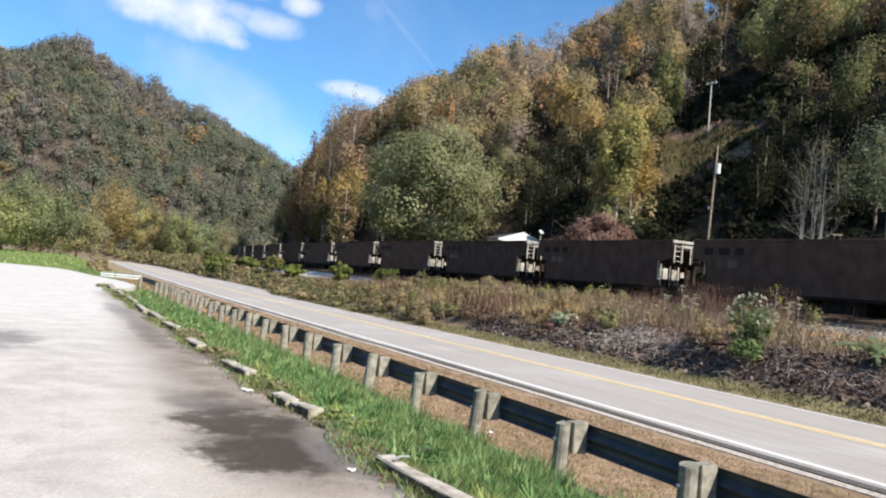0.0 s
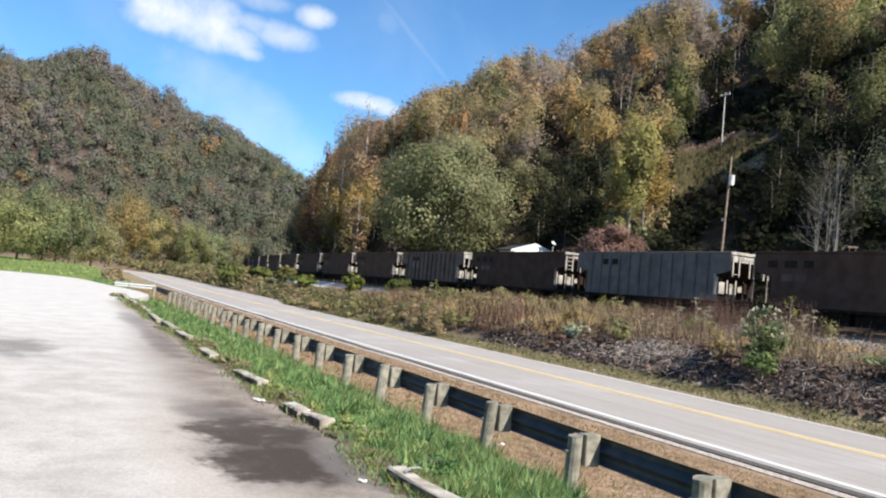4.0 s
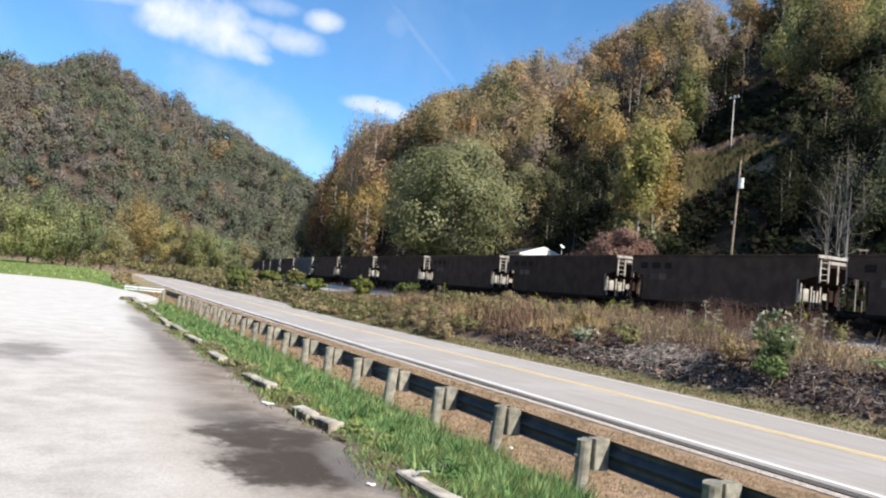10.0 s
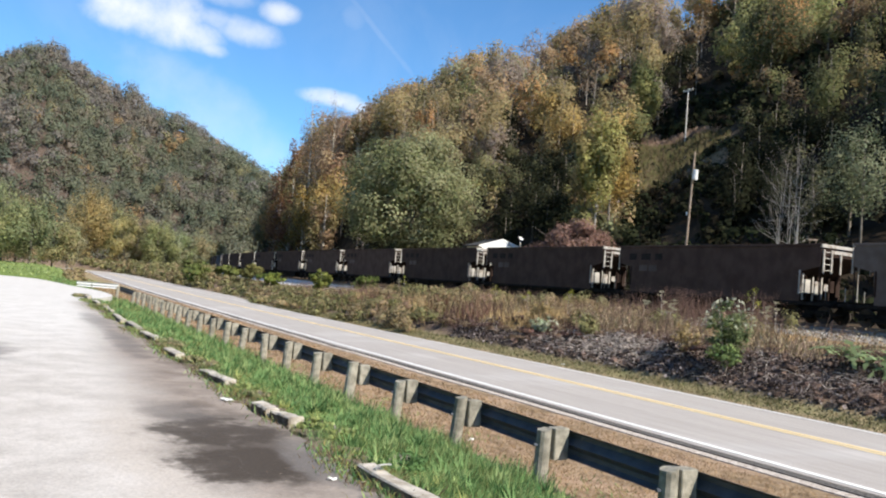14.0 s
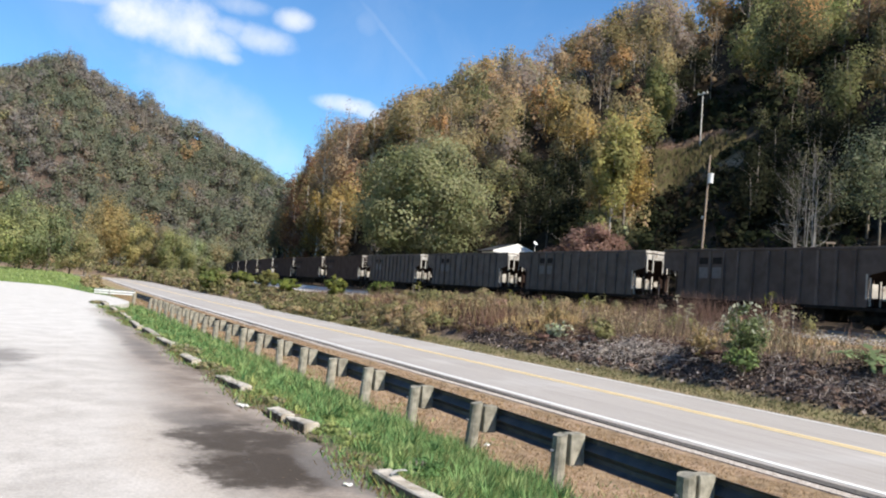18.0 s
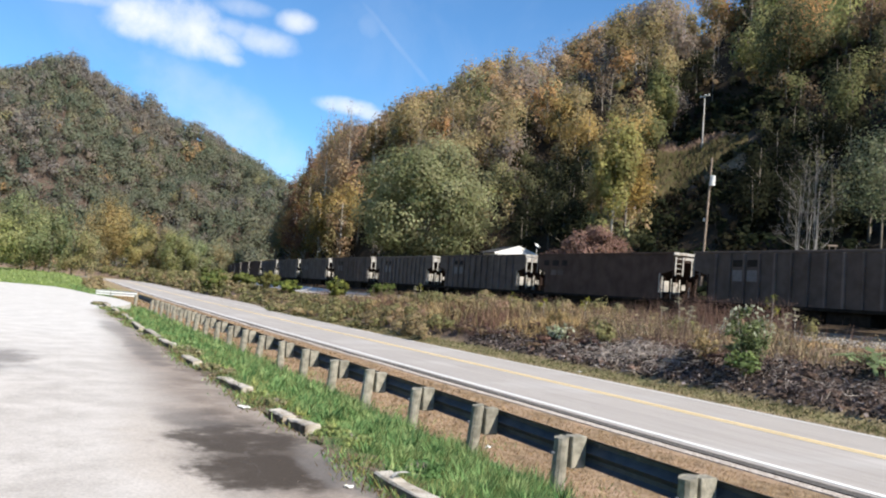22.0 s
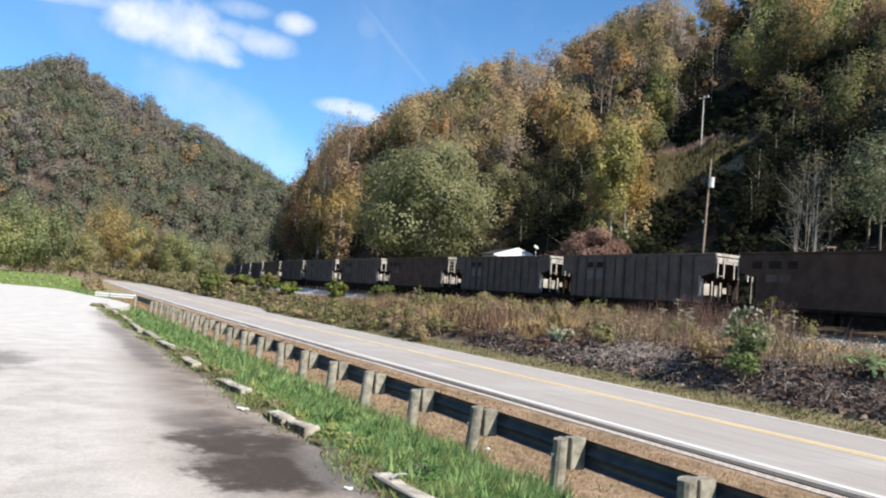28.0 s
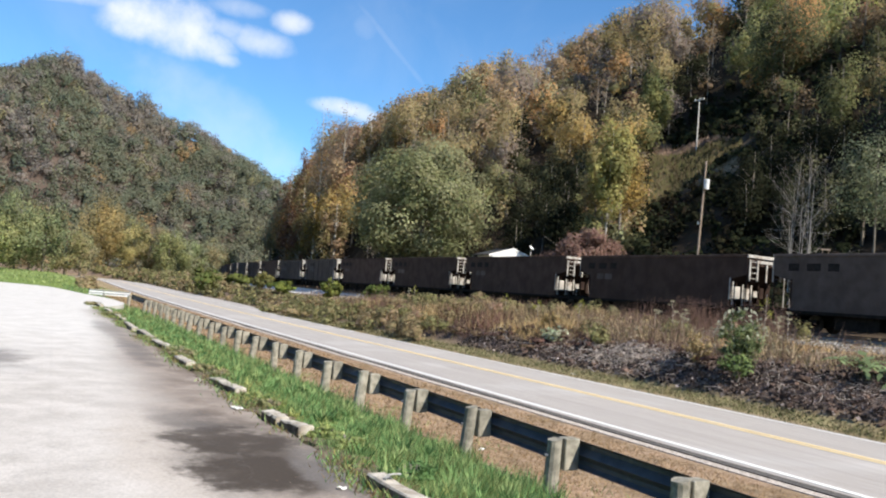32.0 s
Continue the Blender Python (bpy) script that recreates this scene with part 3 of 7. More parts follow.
# ---- plants ----
class Leaves:
    """Collects leaf blades, each a four-cornered sheet, with the colour of their plant."""

    def __init__(self):
        self.v, self.c, self.n = [], [], []

    def add(self, centre, along, across, colour, normal=None):
        """Rows of centres, half-length vectors and half-width vectors; normal: the way the spray as a whole faces."""
        if normal is not None:
            normal = normal / np.maximum(np.linalg.norm(normal, axis=1, keepdims=True), 1e-9)
            self.n.append(np.repeat(normal, 4, axis=0).astype(np.float32))
            across = across * np.where((np.cross(across, along) * normal).sum(1, keepdims=True) < 0, -1.0, 1.0)
        quad = np.stack([centre - along, centre + across * 0.9 - along * 0.1, centre + along, centre - across * 0.9 - along * 0.1], 1)
        self.v.append(quad.reshape(-1, 3).astype(np.float32))
        self.c.append(np.repeat(colour, 4, axis=0).astype(np.float32))

    def count(self):
        return sum(len(v) for v in self.v) // 4

    def mesh(self, name, mat):
        v, c = np.concatenate(self.v), np.concatenate(self.c)
        n = len(v) // 4
        me = bpy.data.meshes.new(name)
        me.vertices.add(len(v))
        me.vertices.foreach_set("co", v.ravel())
        me.loops.add(len(v))
        me.loops.foreach_set("vertex_index", np.arange(len(v), dtype=np.int32))
        me.polygons.add(n)
        me.polygons.foreach_set("loop_start", np.arange(0, len(v), 4, dtype=np.int32))
        me.polygons.foreach_set("loop_total", np.full(n, 4, np.int32))
        me.materials.append(mat)
        me.update(calc_edges=True)
        if self.n:
            nrm = me.attributes.new("custom_normal", "FLOAT_VECTOR", "POINT")
            nrm.data.foreach_set("vector", np.concatenate(self.n).ravel())
        col = me.color_attributes.new("leaf_colour", "FLOAT_COLOR", "POINT")
        col.data.foreach_set("color", np.column_stack([c, np.ones(len(c), np.float32)]).ravel())
        return me


class Sticks:
    """Collects tapered bars with n sides: trunks, limbs and twigs."""

    def __init__(self, sides=4):
        self.sides, self.p, self.q, self.r0, self.r1 = sides, [], [], [], []

    def add(self, p, q, r0, r1):
        self.p.append(np.atleast_2d(p)), self.q.append(np.atleast_2d(q))
        k = len(self.p[-1])
        self.r0.append(np.broadcast_to(r0, k)), self.r1.append(np.broadcast_to(r1, k))

    def mesh(self, name, mat):
        p, q, r0, r1 = (np.concatenate(a) for a in (self.p, self.q, self.r0, self.r1))
        d = q - p
        d = d / np.maximum(np.linalg.norm(d, axis=1, keepdims=True), 1e-6)
        ref = np.where(np.abs(d[:, 2:]) < 0.9, np.array([[0, 0, 1.0]]), np.array([[1.0, 0, 0]]))
        u = np.cross(d, ref)
        u /= np.linalg.norm(u, axis=1, keepdims=True)
        w = np.cross(d, u)
        k, n = self.sides, len(p)
        a = 2 * np.pi * np.arange(k) / k
        ring = u[:, None] * np.cos(a)[None, :, None] + w[:, None] * np.sin(a)[None, :, None]
        v = np.concatenate([p[:, None] + ring * r0[:, None, None], q[:, None] + ring * r1[:, None, None]], 1).reshape(-1, 3)
        i = np.arange(k)
        f = np.stack([i, (i + 1) % k, (i + 1) % k + k, i + k], -1)
        f = (f[None] + (np.arange(n) * 2 * k)[:, None, None]).reshape(-1, 4)
        me = bpy.data.meshes.new(name)
        me.vertices.add(len(v))
        me.vertices.foreach_set("co", v.astype(np.float32).ravel())
        me.loops.add(f.size)
        me.loops.foreach_set("vertex_index", f.astype(np.int32).ravel())
        me.polygons.add(len(f))
        me.polygons.foreach_set("loop_start", np.arange(0, f.size, 4, dtype=np.int32))
        me.polygons.foreach_set("loop_total", np.full(len(f), 4, np.int32))
        me.materials.append(mat)
        me.update(calc_edges=True)
        return me


def unit(rng, n):
    v = rng.normal(size=(n, 3))
    return v / np.linalg.norm(v, axis=1, keepdims=True)


def crown(leaves, rng, base, height, radius, colour, leaf, count, low=0.25, lobes=9, top=1.0, spread=0.14, hollow=0.55, lobe=(0.24, 0.46), shell=0.35, soft=0.0, fray=0.03):
    """A crown of many small leaf sprays gathered in uneven lobes round a trunk at base."""
    base = np.asarray(base, float)
    mid = low + (1 - low) * 0.5
    # lobes are spread over an egg-shaped envelope
    lob = unit(rng, lobes) * rng.uniform(shell, 0.86, (lobes, 1))
    lob[:, 2] = np.clip(lob[:, 2], -0.8, 0.85)
    taper = 1 - (1 - top) * np.clip(lob[:, 2:] * 0.5 + 0.5, 0, 1)
    lob_r = rng.uniform(lobe[0], lobe[1], lobes)
    pick = rng.integers(0, lobes, count)
    off = unit(rng, count) * (hollow + (1 - hollow) * rng.random((count, 1)) ** 0.5)
    p = lob[pick] * np.column_stack([taper[pick], taper[pick], np.ones(count)]) + off * lob_r[pick][:, None]
    p += rng.normal(size=p.shape) * (fray + 0.02 * soft)
    half = height * (1 - low) * 0.5
    centre = base + np.array([0, 0, height * mid]) + p * np.array([radius, radius, half]) * 1.05
    # sprays face outward and up, each a little askew
    nrm = off * 1.1 + p * 0.7 + unit(rng, count) * (0.75 - 0.45 * soft) + np.array([0, 0, 0.3])
    nrm /= np.maximum(np.linalg.norm(nrm, axis=1, keepdims=True), 1e-6)
    ax = np.cross(nrm, unit(rng, count))
    ax /= np.maximum(np.linalg.norm(ax, axis=1, keepdims=True), 1e-6)
    ac = np.cross(nrm, ax)
    size = leaf * (1 + 0.15 * soft) * rng.uniform(0.6, 1.35, (count, 1))
    # each lobe, then each leaf, has its own shade of the plant's colour
    shade = rng.normal(1, spread * 0.9, (lobes, 1))[pick] * rng.normal(1, spread * (1 - 0.5 * soft), (count, 1))
    tint = np.asarray(colour) * np.clip(shade, 0.45, 1.7) * (1 + rng.normal(0, 0.035, (count, 3)))
    face = off * (1.4 - soft) + p * (0.6 + 0.7 * soft) + unit(rng, count) * (0.25 - 0.13 * soft) + np.array([0, 0, 0.25 + 0.3 * soft])
    leaves.add(centre, ax * size * 0.62, ac * size * 0.55, np.clip(tint * 1.62, 0.004, 0.7), face)


def trunk_and_limbs(sticks, rng, base, height, radius, thick, limbs=5, low=0.3):
    base = np.asarray(base, float)
    lean = rng.normal(0, 0.03, 2) * height
    pts = [base + np.array([lean[0] * t * t, lean[1] * t * t, height * t - 0.3 * (t == 0)]) for t in (0, 0.25, 0.5, 0.75, 0.93)]
    rad = [thick, thick * 0.8, thick * 0.6, thick * 0.36, thick * 0.12]
    for a, b, r, s in zip(pts, pts[1:], rad, rad[1:]):
        sticks.add(a, b, r, s)
    for _ in range(limbs):
        t = rng.uniform(low, 0.85)
        a = base + np.array([lean[0] * t * t, lean[1] * t * t, height * t])
        g = rng.uniform(0, 2 * np.pi)
        reach = radius * rng.uniform(0.5, 0.95) * (1.1 - t * 0.6)
        b = a + np.array([np.cos(g) * reach * 0.5, np.sin(g) * reach * 0.5, reach * 0.45])
        c = b + np.array([np.cos(g + 0.3) * reach * 0.5, np.sin(g + 0.3) * reach * 0.5, reach * 0.3])
        sticks.add(a, b, thick * 0.3 * (1.1 - t), thick * 0.2 * (1.1 - t))
        sticks.add(b, c, thick * 0.2 * (1.1 - t), thick * 0.05)


def bare_branches(sticks, rng, base, height, radius, thick, limbs=14, twigs=5, rise=(0.5, 1.2), sway=0.04, taper=0.8):
    """A leafless tree: stem, rising limbs, fine twigs."""
    base = np.asarray(base, float)
    lean = rng.normal(0, sway, 2) * height

    def stem(t):
        return base + np.array([lean[0] * t, lean[1] * t, height * t])

    for t0, t1 in ((0, 0.3), (0.3, 0.6), (0.6, 0.98)):
        sticks.add(stem(t0), stem(t1), thick * (1.05 - t0), thick * (1.05 - t1))
    for _ in range(limbs):
        t = rng.uniform(0.22, 0.9)
        a, g = stem(t), rng.uniform(0, 2 * np.pi)
        reach = radius * rng.uniform(0.5, 1.0) * (1.15 - t * taper)
        d = np.array([np.cos(g), np.sin(g), rng.uniform(*rise)])
        b = a + d * reach * 0.55 + rng.normal(0, 0.05, 3) * reach
        c = b + (d + [0, 0, 0.5]) * reach * 0.4 + rng.normal(0, 0.06, 3) * reach
        r = thick * 0.42 * (1.1 - t)
        sticks.add(a, b, r, r * 0.6)
        sticks.add(b, c, r * 0.6, r * 0.18)
        for _ in range(twigs):
            f = rng.uniform(0.2, 1)
            p = (a + (b - a) * f * 2) if f < 0.5 else (b + (c - b) * (f * 2 - 1))
            e = p + (d * 0.5 + rng.normal(0, 0.6, 3) + [0, 0, 0.3]) * reach * 0.33
            sticks.add(p, e, r * 0.3, r * 0.08)


# colours of leaves in October, as reflectances
GREEN, OLIVE, DEEP = (0.108, 0.112, 0.054), (0.155, 0.13, 0.066), (0.072, 0.073, 0.04)
YELLOW, ORANGE, RUST = (0.235, 0.17, 0.06), (0.23, 0.134, 0.06), (0.15, 0.084, 0.056)
LIME = (0.17, 0.175, 0.07)
TAN, GREY, SAGE = (0.21, 0.15, 0.094), (0.178, 0.148, 0.125), (0.137, 0.145, 0.085)


# ---- woods ----
def spots(rng, step, x0, x1, y0, y1):
    xs, ys = np.meshgrid(np.arange(x0, x1, step), np.arange(y0, y1, step))
    xs = xs + rng.uniform(-0.48, 0.48, xs.shape) * step
    ys = ys + rng.uniform(-0.48, 0.48, ys.shape) * step
    return xs.ravel(), ys.ravel()


def pick_kind(rng, bearing, height):
    """Which tree grows where: tan and orange on the open shoulder, greener and darker up the hollow."""
    if bearing < 17.5:
        table = ((RUST, 0.3), (DEEP, 0.2), (OLIVE, 0.2), (TAN, 0.15), (ORANGE, 0.15))
    elif 31 < bearing < 42 and height < 20:
        table = ((LIME, 0.22), (OLIVE, 0.26), (GREEN, 0.2), (SAGE, 0.12), (TAN, 0.1), (ORANGE, 0.05), (DEEP, 0.05))
    elif bearing < 27:
        table = ((TAN, 0.2), (ORANGE, 0.1), (OLIVE, 0.32), (GREY, 0.2), (RUST, 0.03), (YELLOW, 0.07), (DEEP, 0.08))
    elif bearing < 40:
        table = ((TAN, 0.18), (ORANGE, 0.1), (OLIVE, 0.26), (GREY, 0.24), (YELLOW, 0.06), (SAGE, 0.11), (DEEP, 0.05))
    else:
        table = ((OLIVE, 0.32), (DEEP, 0.1), (GREEN, 0.2), (TAN, 0.22), (RUST, 0.02), (ORANGE, 0.03), (GREY, 0.11))
    u = rng.random()
    for colour, share in table:
        u -= share
        if u < 0:
            # left of bearing 43 the lit canopy's brightness is put into the colour
            if bearing < 43 and colour is not GREY:
                return tuple(1.32 * (0.72 * c + 0.28 * m) for c, m in zip(colour, (0.18, 0.145, 0.09)))
            return colour
    return OLIVE


# trees that stand out are built one by one; the woods leave room for them: x, y, clear radius
ROOM = [(57, 168.6, 5), (59.4, 161.4, 5), (56.5, 181.4, 5), (61.8, 156, 4), (50, 104, 11), (54.6, 67.8, 4.5), (64.4, 76.6, 3.5), (98, 88.3, 5), (80, 144.6, 3.5), (47, 61.5, 5), (48, 38, 6.5), (50.5, 39.5, 5.5), (48.5, 79, 8), (82.2, 92.9, 4), (47, 46.5, 2.5), (52.9, 37.7, 4.0), (48, 62, 6)]


# near-black leaf tone that stands for the shade on the slope
SHADE_TONE = (0.021, 0.023, 0.014)
# the crest as it stands against the sky: bearing, height in degrees
CREST = np.array([(14, 7.6), (15.3, 8.0), (17.2, 9.7), (18.4, 11.6), (20.2, 11.8), (21.5, 11.7), (22.8, 13.6), (24.8, 14.3), (26.8, 15.2), (27.8, 16.35), (29.1, 17.3), (31.4, 18.3), (33.9, 19.1), (35.5, 19.6), (36.9, 20.2), (38.8, 21.4), (41, 23.4), (60, 32)])


def ridge_woods():
    rng = np.random.default_rng(11)
    x, y = spots(rng, 4.9, 44, 210, -60, 330)
    d = track_side(x, y)
    bearing = np.degrees(np.arctan2(x, y))
    keep = (d > 13) & (d < 113) & (bearing > 13) & (bearing < 72)
    # a grassy bench round the upper pole
    keep &= ~((bearing > 42.2) & (bearing < 48.0) & (d < 50))
    keep &= ~((bearing > 41.6) & (bearing < 47.6) & (d > 27) & (d < 46))
    # a dark hollow behind the bench: shaded by trees, its leaves toned darker too
    keep &= ~((bearing > 42.7) & (bearing < 47.1) & (d > 44) & (d < 57))
    keep &= ~((bearing > 36.5) & (bearing < 42.5) & (d < 24))
    for rx, ry, rr in ROOM:
        keep &= np.hypot(x - rx, y - ry) > rr
    # fewer trees past the crest
    keep &= ~((d > 110) & (rng.random(len(x)) < 0.5))
    x, y, d, bearing = x[keep], y[keep], d[keep], bearing[keep]
    z = ground_z(x, y)
    leaves, trunks, twigs = Leaves(), Sticks(3), Sticks(3)
    for px, py, pz, pd, pb in zip(x, y, z, d, bearing):
        away = math.hypot(px, py)
        tall = rng.uniform(6.5, 11) if pd > 46 else rng.uniform(7.5, 13) if pd > 24 else rng.uniform(5, 9.5)
        if pb < 21.5:
            tall = rng.uniform(12, 17)
        if 47.3 < pb < 53 and 34 < pd < 51:
            tall = rng.uniform(3.5, 5.0)
        elif 53 <= pb < 59.5 and 40 < pd < 60:
            tall = rng.uniform(4.5, 7.5)
        elif 47.5 < pb < 54 and 55 <= pd < 80:
            tall = rng.uniform(10, 13) if pb < 49.5 and pd < 66 else rng.uniform(7, 10)
        elif pb >= 53 and pd > 44:
            tall = rng.uniform(4.5, 7)
        colour = pick_kind(rng, pb + rng.normal(0, 3), pz)
        if 36 < pb < 42 and pd > 62:
            tall = rng.uniform(11, 15.5)
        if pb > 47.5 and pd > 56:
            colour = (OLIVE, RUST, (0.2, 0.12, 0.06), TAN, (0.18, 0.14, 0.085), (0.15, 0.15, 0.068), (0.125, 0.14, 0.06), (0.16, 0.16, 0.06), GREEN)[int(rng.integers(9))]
            # colours raised to give the upper slope its sunlit look
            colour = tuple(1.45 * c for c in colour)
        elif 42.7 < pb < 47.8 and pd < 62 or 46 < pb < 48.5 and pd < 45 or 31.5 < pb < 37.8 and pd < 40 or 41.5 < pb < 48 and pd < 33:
            # shade of the foot and the hollow put into darker leaf colours
            colour = (SHADE_TONE, DEEP, SHADE_TONE, SHADE_TONE)[int(rng.integers(4))]
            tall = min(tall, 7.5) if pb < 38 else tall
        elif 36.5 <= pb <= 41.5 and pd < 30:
            colour = (DEEP, OLIVE, SHADE_TONE, GREEN, YELLOW)[int(rng.integers(5))]
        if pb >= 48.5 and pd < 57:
            # leaf colours darkened here too, for the slope's shade
            colour = ((0.034, 0.038, 0.023), (0.042, 0.042, 0.026), (0.05, 0.055, 0.035))[int(rng.integers(3))] if pd < 23 and pb > 54 else (SHADE_TONE, SHADE_TONE, DEEP)[int(rng.integers(3))] if pd < 34 else (DEEP, OLIVE, GREEN, (0.13, 0.095, 0.06), DEEP)[int(rng.integers(5))]
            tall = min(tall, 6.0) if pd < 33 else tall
        if 29 < pb < 48 and pd > 46 and rng.random() < (0.6 if pd > 60 else 0.42 if pb < 43 else 0.0):
            colour = GREY
        if 47.1 < pb < 50.5 and 51 < pd < 66:
            tall = rng.uniform(11.5, 14.5)
        top = 2.35 + away * math.tan(radians(float(np.interp(pb, CREST[:, 0], CREST[:, 1])))) - pz
        tall = min(tall, top * rng.uniform(0.93, 1.05))
        if tall < 2.5:
            continue
        rad = tall * (rng.uniform(0.2, 0.3) if pb < 21.5 else rng.uniform(0.29, 0.4))
        # trees out of view, kept for their shadows, get larger leaves
        in_view = pb < 58
        size = min(max(away * 0.0022, 0.18), 0.5) * (1.0 if in_view else 1.6)
        bare = colour is GREY and rng.random() < 0.75
        if bare:
            bare_branches(twigs, rng, (px, py, pz - 0.3), tall, rad * 1.1, 0.1, limbs=12 if away < 150 else 8, twigs=5 if away < 130 else 3)
            crown(leaves, rng, (px, py, pz), tall, rad, ((0.2, 0.155, 0.115), (0.19, 0.16, 0.135), (0.22, 0.16, 0.1))[int(rng.integers(3))], size * 0.7, int(1.7 * rad * rad / size ** 2) + 8, lobes=9, low=0.25)
            continue
        trunk_and_limbs(trunks, rng, (px, py, pz), tall, rad, 0.12 + tall * 0.008, limbs=3, low=0.35)
        n = int(4.4 * rad * tall * 0.55 / size ** 2)
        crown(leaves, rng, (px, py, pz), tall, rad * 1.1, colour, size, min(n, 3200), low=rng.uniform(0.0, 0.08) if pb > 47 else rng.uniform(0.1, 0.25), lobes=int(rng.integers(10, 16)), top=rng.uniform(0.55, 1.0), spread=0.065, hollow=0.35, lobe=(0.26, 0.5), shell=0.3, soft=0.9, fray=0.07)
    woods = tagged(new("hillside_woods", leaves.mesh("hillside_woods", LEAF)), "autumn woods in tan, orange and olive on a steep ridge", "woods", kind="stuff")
    for name, st, mat in (("tree_trunks", trunks, BARK), ("bare_branches", twigs, TWIG)):
        ob = new(name, st.mesh(name, mat))
        ob.parent = woods
        tagged(ob, kind="stuff")
    return leaves.count()


def on_bench(x, y, d):
    """The sunlit grass of the bench under the upper pole, shaped to the camera's view: its lower edge follows the
    shadow's edge.
    """
    b = np.degrees(np.arctan2(x, y))
    return (b > 41.6) & (b < 47.5) & (d > np.interp(b, [41.6, 47.5], [33.0, 38.6])) & (d < np.interp(b, [41.6, 47.5], [46.5, 42.2]))


def hollow(x, y, d):
    b = np.degrees(np.arctan2(x, y))
    return (b > 41.5) & (b < 52) & (d > 12) & (d < 66)


def undergrowth():
    """Brush and ivy under the trees, so that the slope shows no bare soil."""
    rng = np.random.default_rng(12)
    x, y = spots(rng, 2.9, 42, 150, 0, 300)
    xx, yy = spots(rng, 1.6, 44, 96, 30, 110)
    b = np.degrees(np.arctan2(xx, yy))
    inside = (b > 36) & (b < 54.5)
    x, y = np.concatenate([x, xx[inside]]), np.concatenate([y, yy[inside]])
    d = track_side(x, y)
    b = np.degrees(np.arctan2(x, y))
    keep = (d > 8.0) & (d < 88) & (b > 13) & (b < 60) & (rng.random(len(x)) < 0.72)
    for rx, ry, rr in ((48.3, 80, 6), (48, 62, 3)):
        keep &= np.hypot(x - rx, y - ry) > rr
    x, y, d = x[keep], y[keep], d[keep]
    z = ground_z(x, y)
    leaves = Leaves()
    for px, py, pz, pd in zip(x, y, z, d):
        bench = on_bench(px, py, pd)
        face = math.degrees(math.atan2(px, py))
        if bench or pd > 40 and rng.random() < 0.45 and not hollow(px, py, pd):
            continue
        # near-black brush: the shade under the trees is put into its colour
        colour = (SHADE_TONE, (0.024, 0.029, 0.016), (0.024, 0.021, 0.015), (0.025, 0.024, 0.015), (0.03, 0.034, 0.018), (0.02, 0.023, 0.014))[int(rng.integers(6))]
        size = 0.32 if pd < 40 else 0.5
        r = rng.uniform(0.8, 1.6)
        h = rng.uniform(0.9, 2.6)
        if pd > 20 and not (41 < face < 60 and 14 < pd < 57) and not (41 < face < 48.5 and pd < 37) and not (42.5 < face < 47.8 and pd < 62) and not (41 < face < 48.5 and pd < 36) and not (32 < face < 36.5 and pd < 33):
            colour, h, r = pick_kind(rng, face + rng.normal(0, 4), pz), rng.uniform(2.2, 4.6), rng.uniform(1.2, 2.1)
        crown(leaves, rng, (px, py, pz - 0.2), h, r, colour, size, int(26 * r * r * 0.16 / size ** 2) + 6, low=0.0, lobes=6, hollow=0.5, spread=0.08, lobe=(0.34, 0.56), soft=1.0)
    n = 48000
    x, y = rng.uniform(62, 92, n), rng.uniform(60, 98, n)
    b, d = np.degrees(np.arctan2(x, y)), track_side(x, y)
    keep = on_bench(x, y, d) & (rng.random(n) < 0.9)
    x, y, d = x[keep], y[keep], d[keep]
    at, tip = np.column_stack([x, y, ground_z(x, y) + 0.3]), np.column_stack([rng.normal(0, 0.15, len(x)), rng.normal(0, 0.15, len(x)), rng.uniform(0.35, 0.8, len(x))])
    side = np.column_stack([rng.normal(0, 0.09, len(x)), rng.normal(0, 0.09, len(x)), 0 * x])
    tone = np.where((d > 42.5)[:, None], np.asarray(((0.26, 0.185, 0.15), (0.22, 0.155, 0.125), (0.29, 0.22, 0.155)))[rng.integers(0, 3, len(x))], np.asarray(((0.17, 0.145, 0.08), (0.13, 0.13, 0.06), (0.15, 0.12, 0.075)))[rng.integers(0, 3, len(x))]) * (1 + 0.25 * lumps(x, y, 2.0, 3.0))[:, None]
    leaves.add(at, tip, side, tone, np.tile(np.array([[-0.3, -0.6, 0.75]]), (len(x), 1)) + rng.normal(0, 0.2, (len(x), 3)))
    tagged(new("undergrowth", leaves.mesh("undergrowth", LEAF)), "dense brush and ivy under the trees", "undergrowth", kind="stuff")


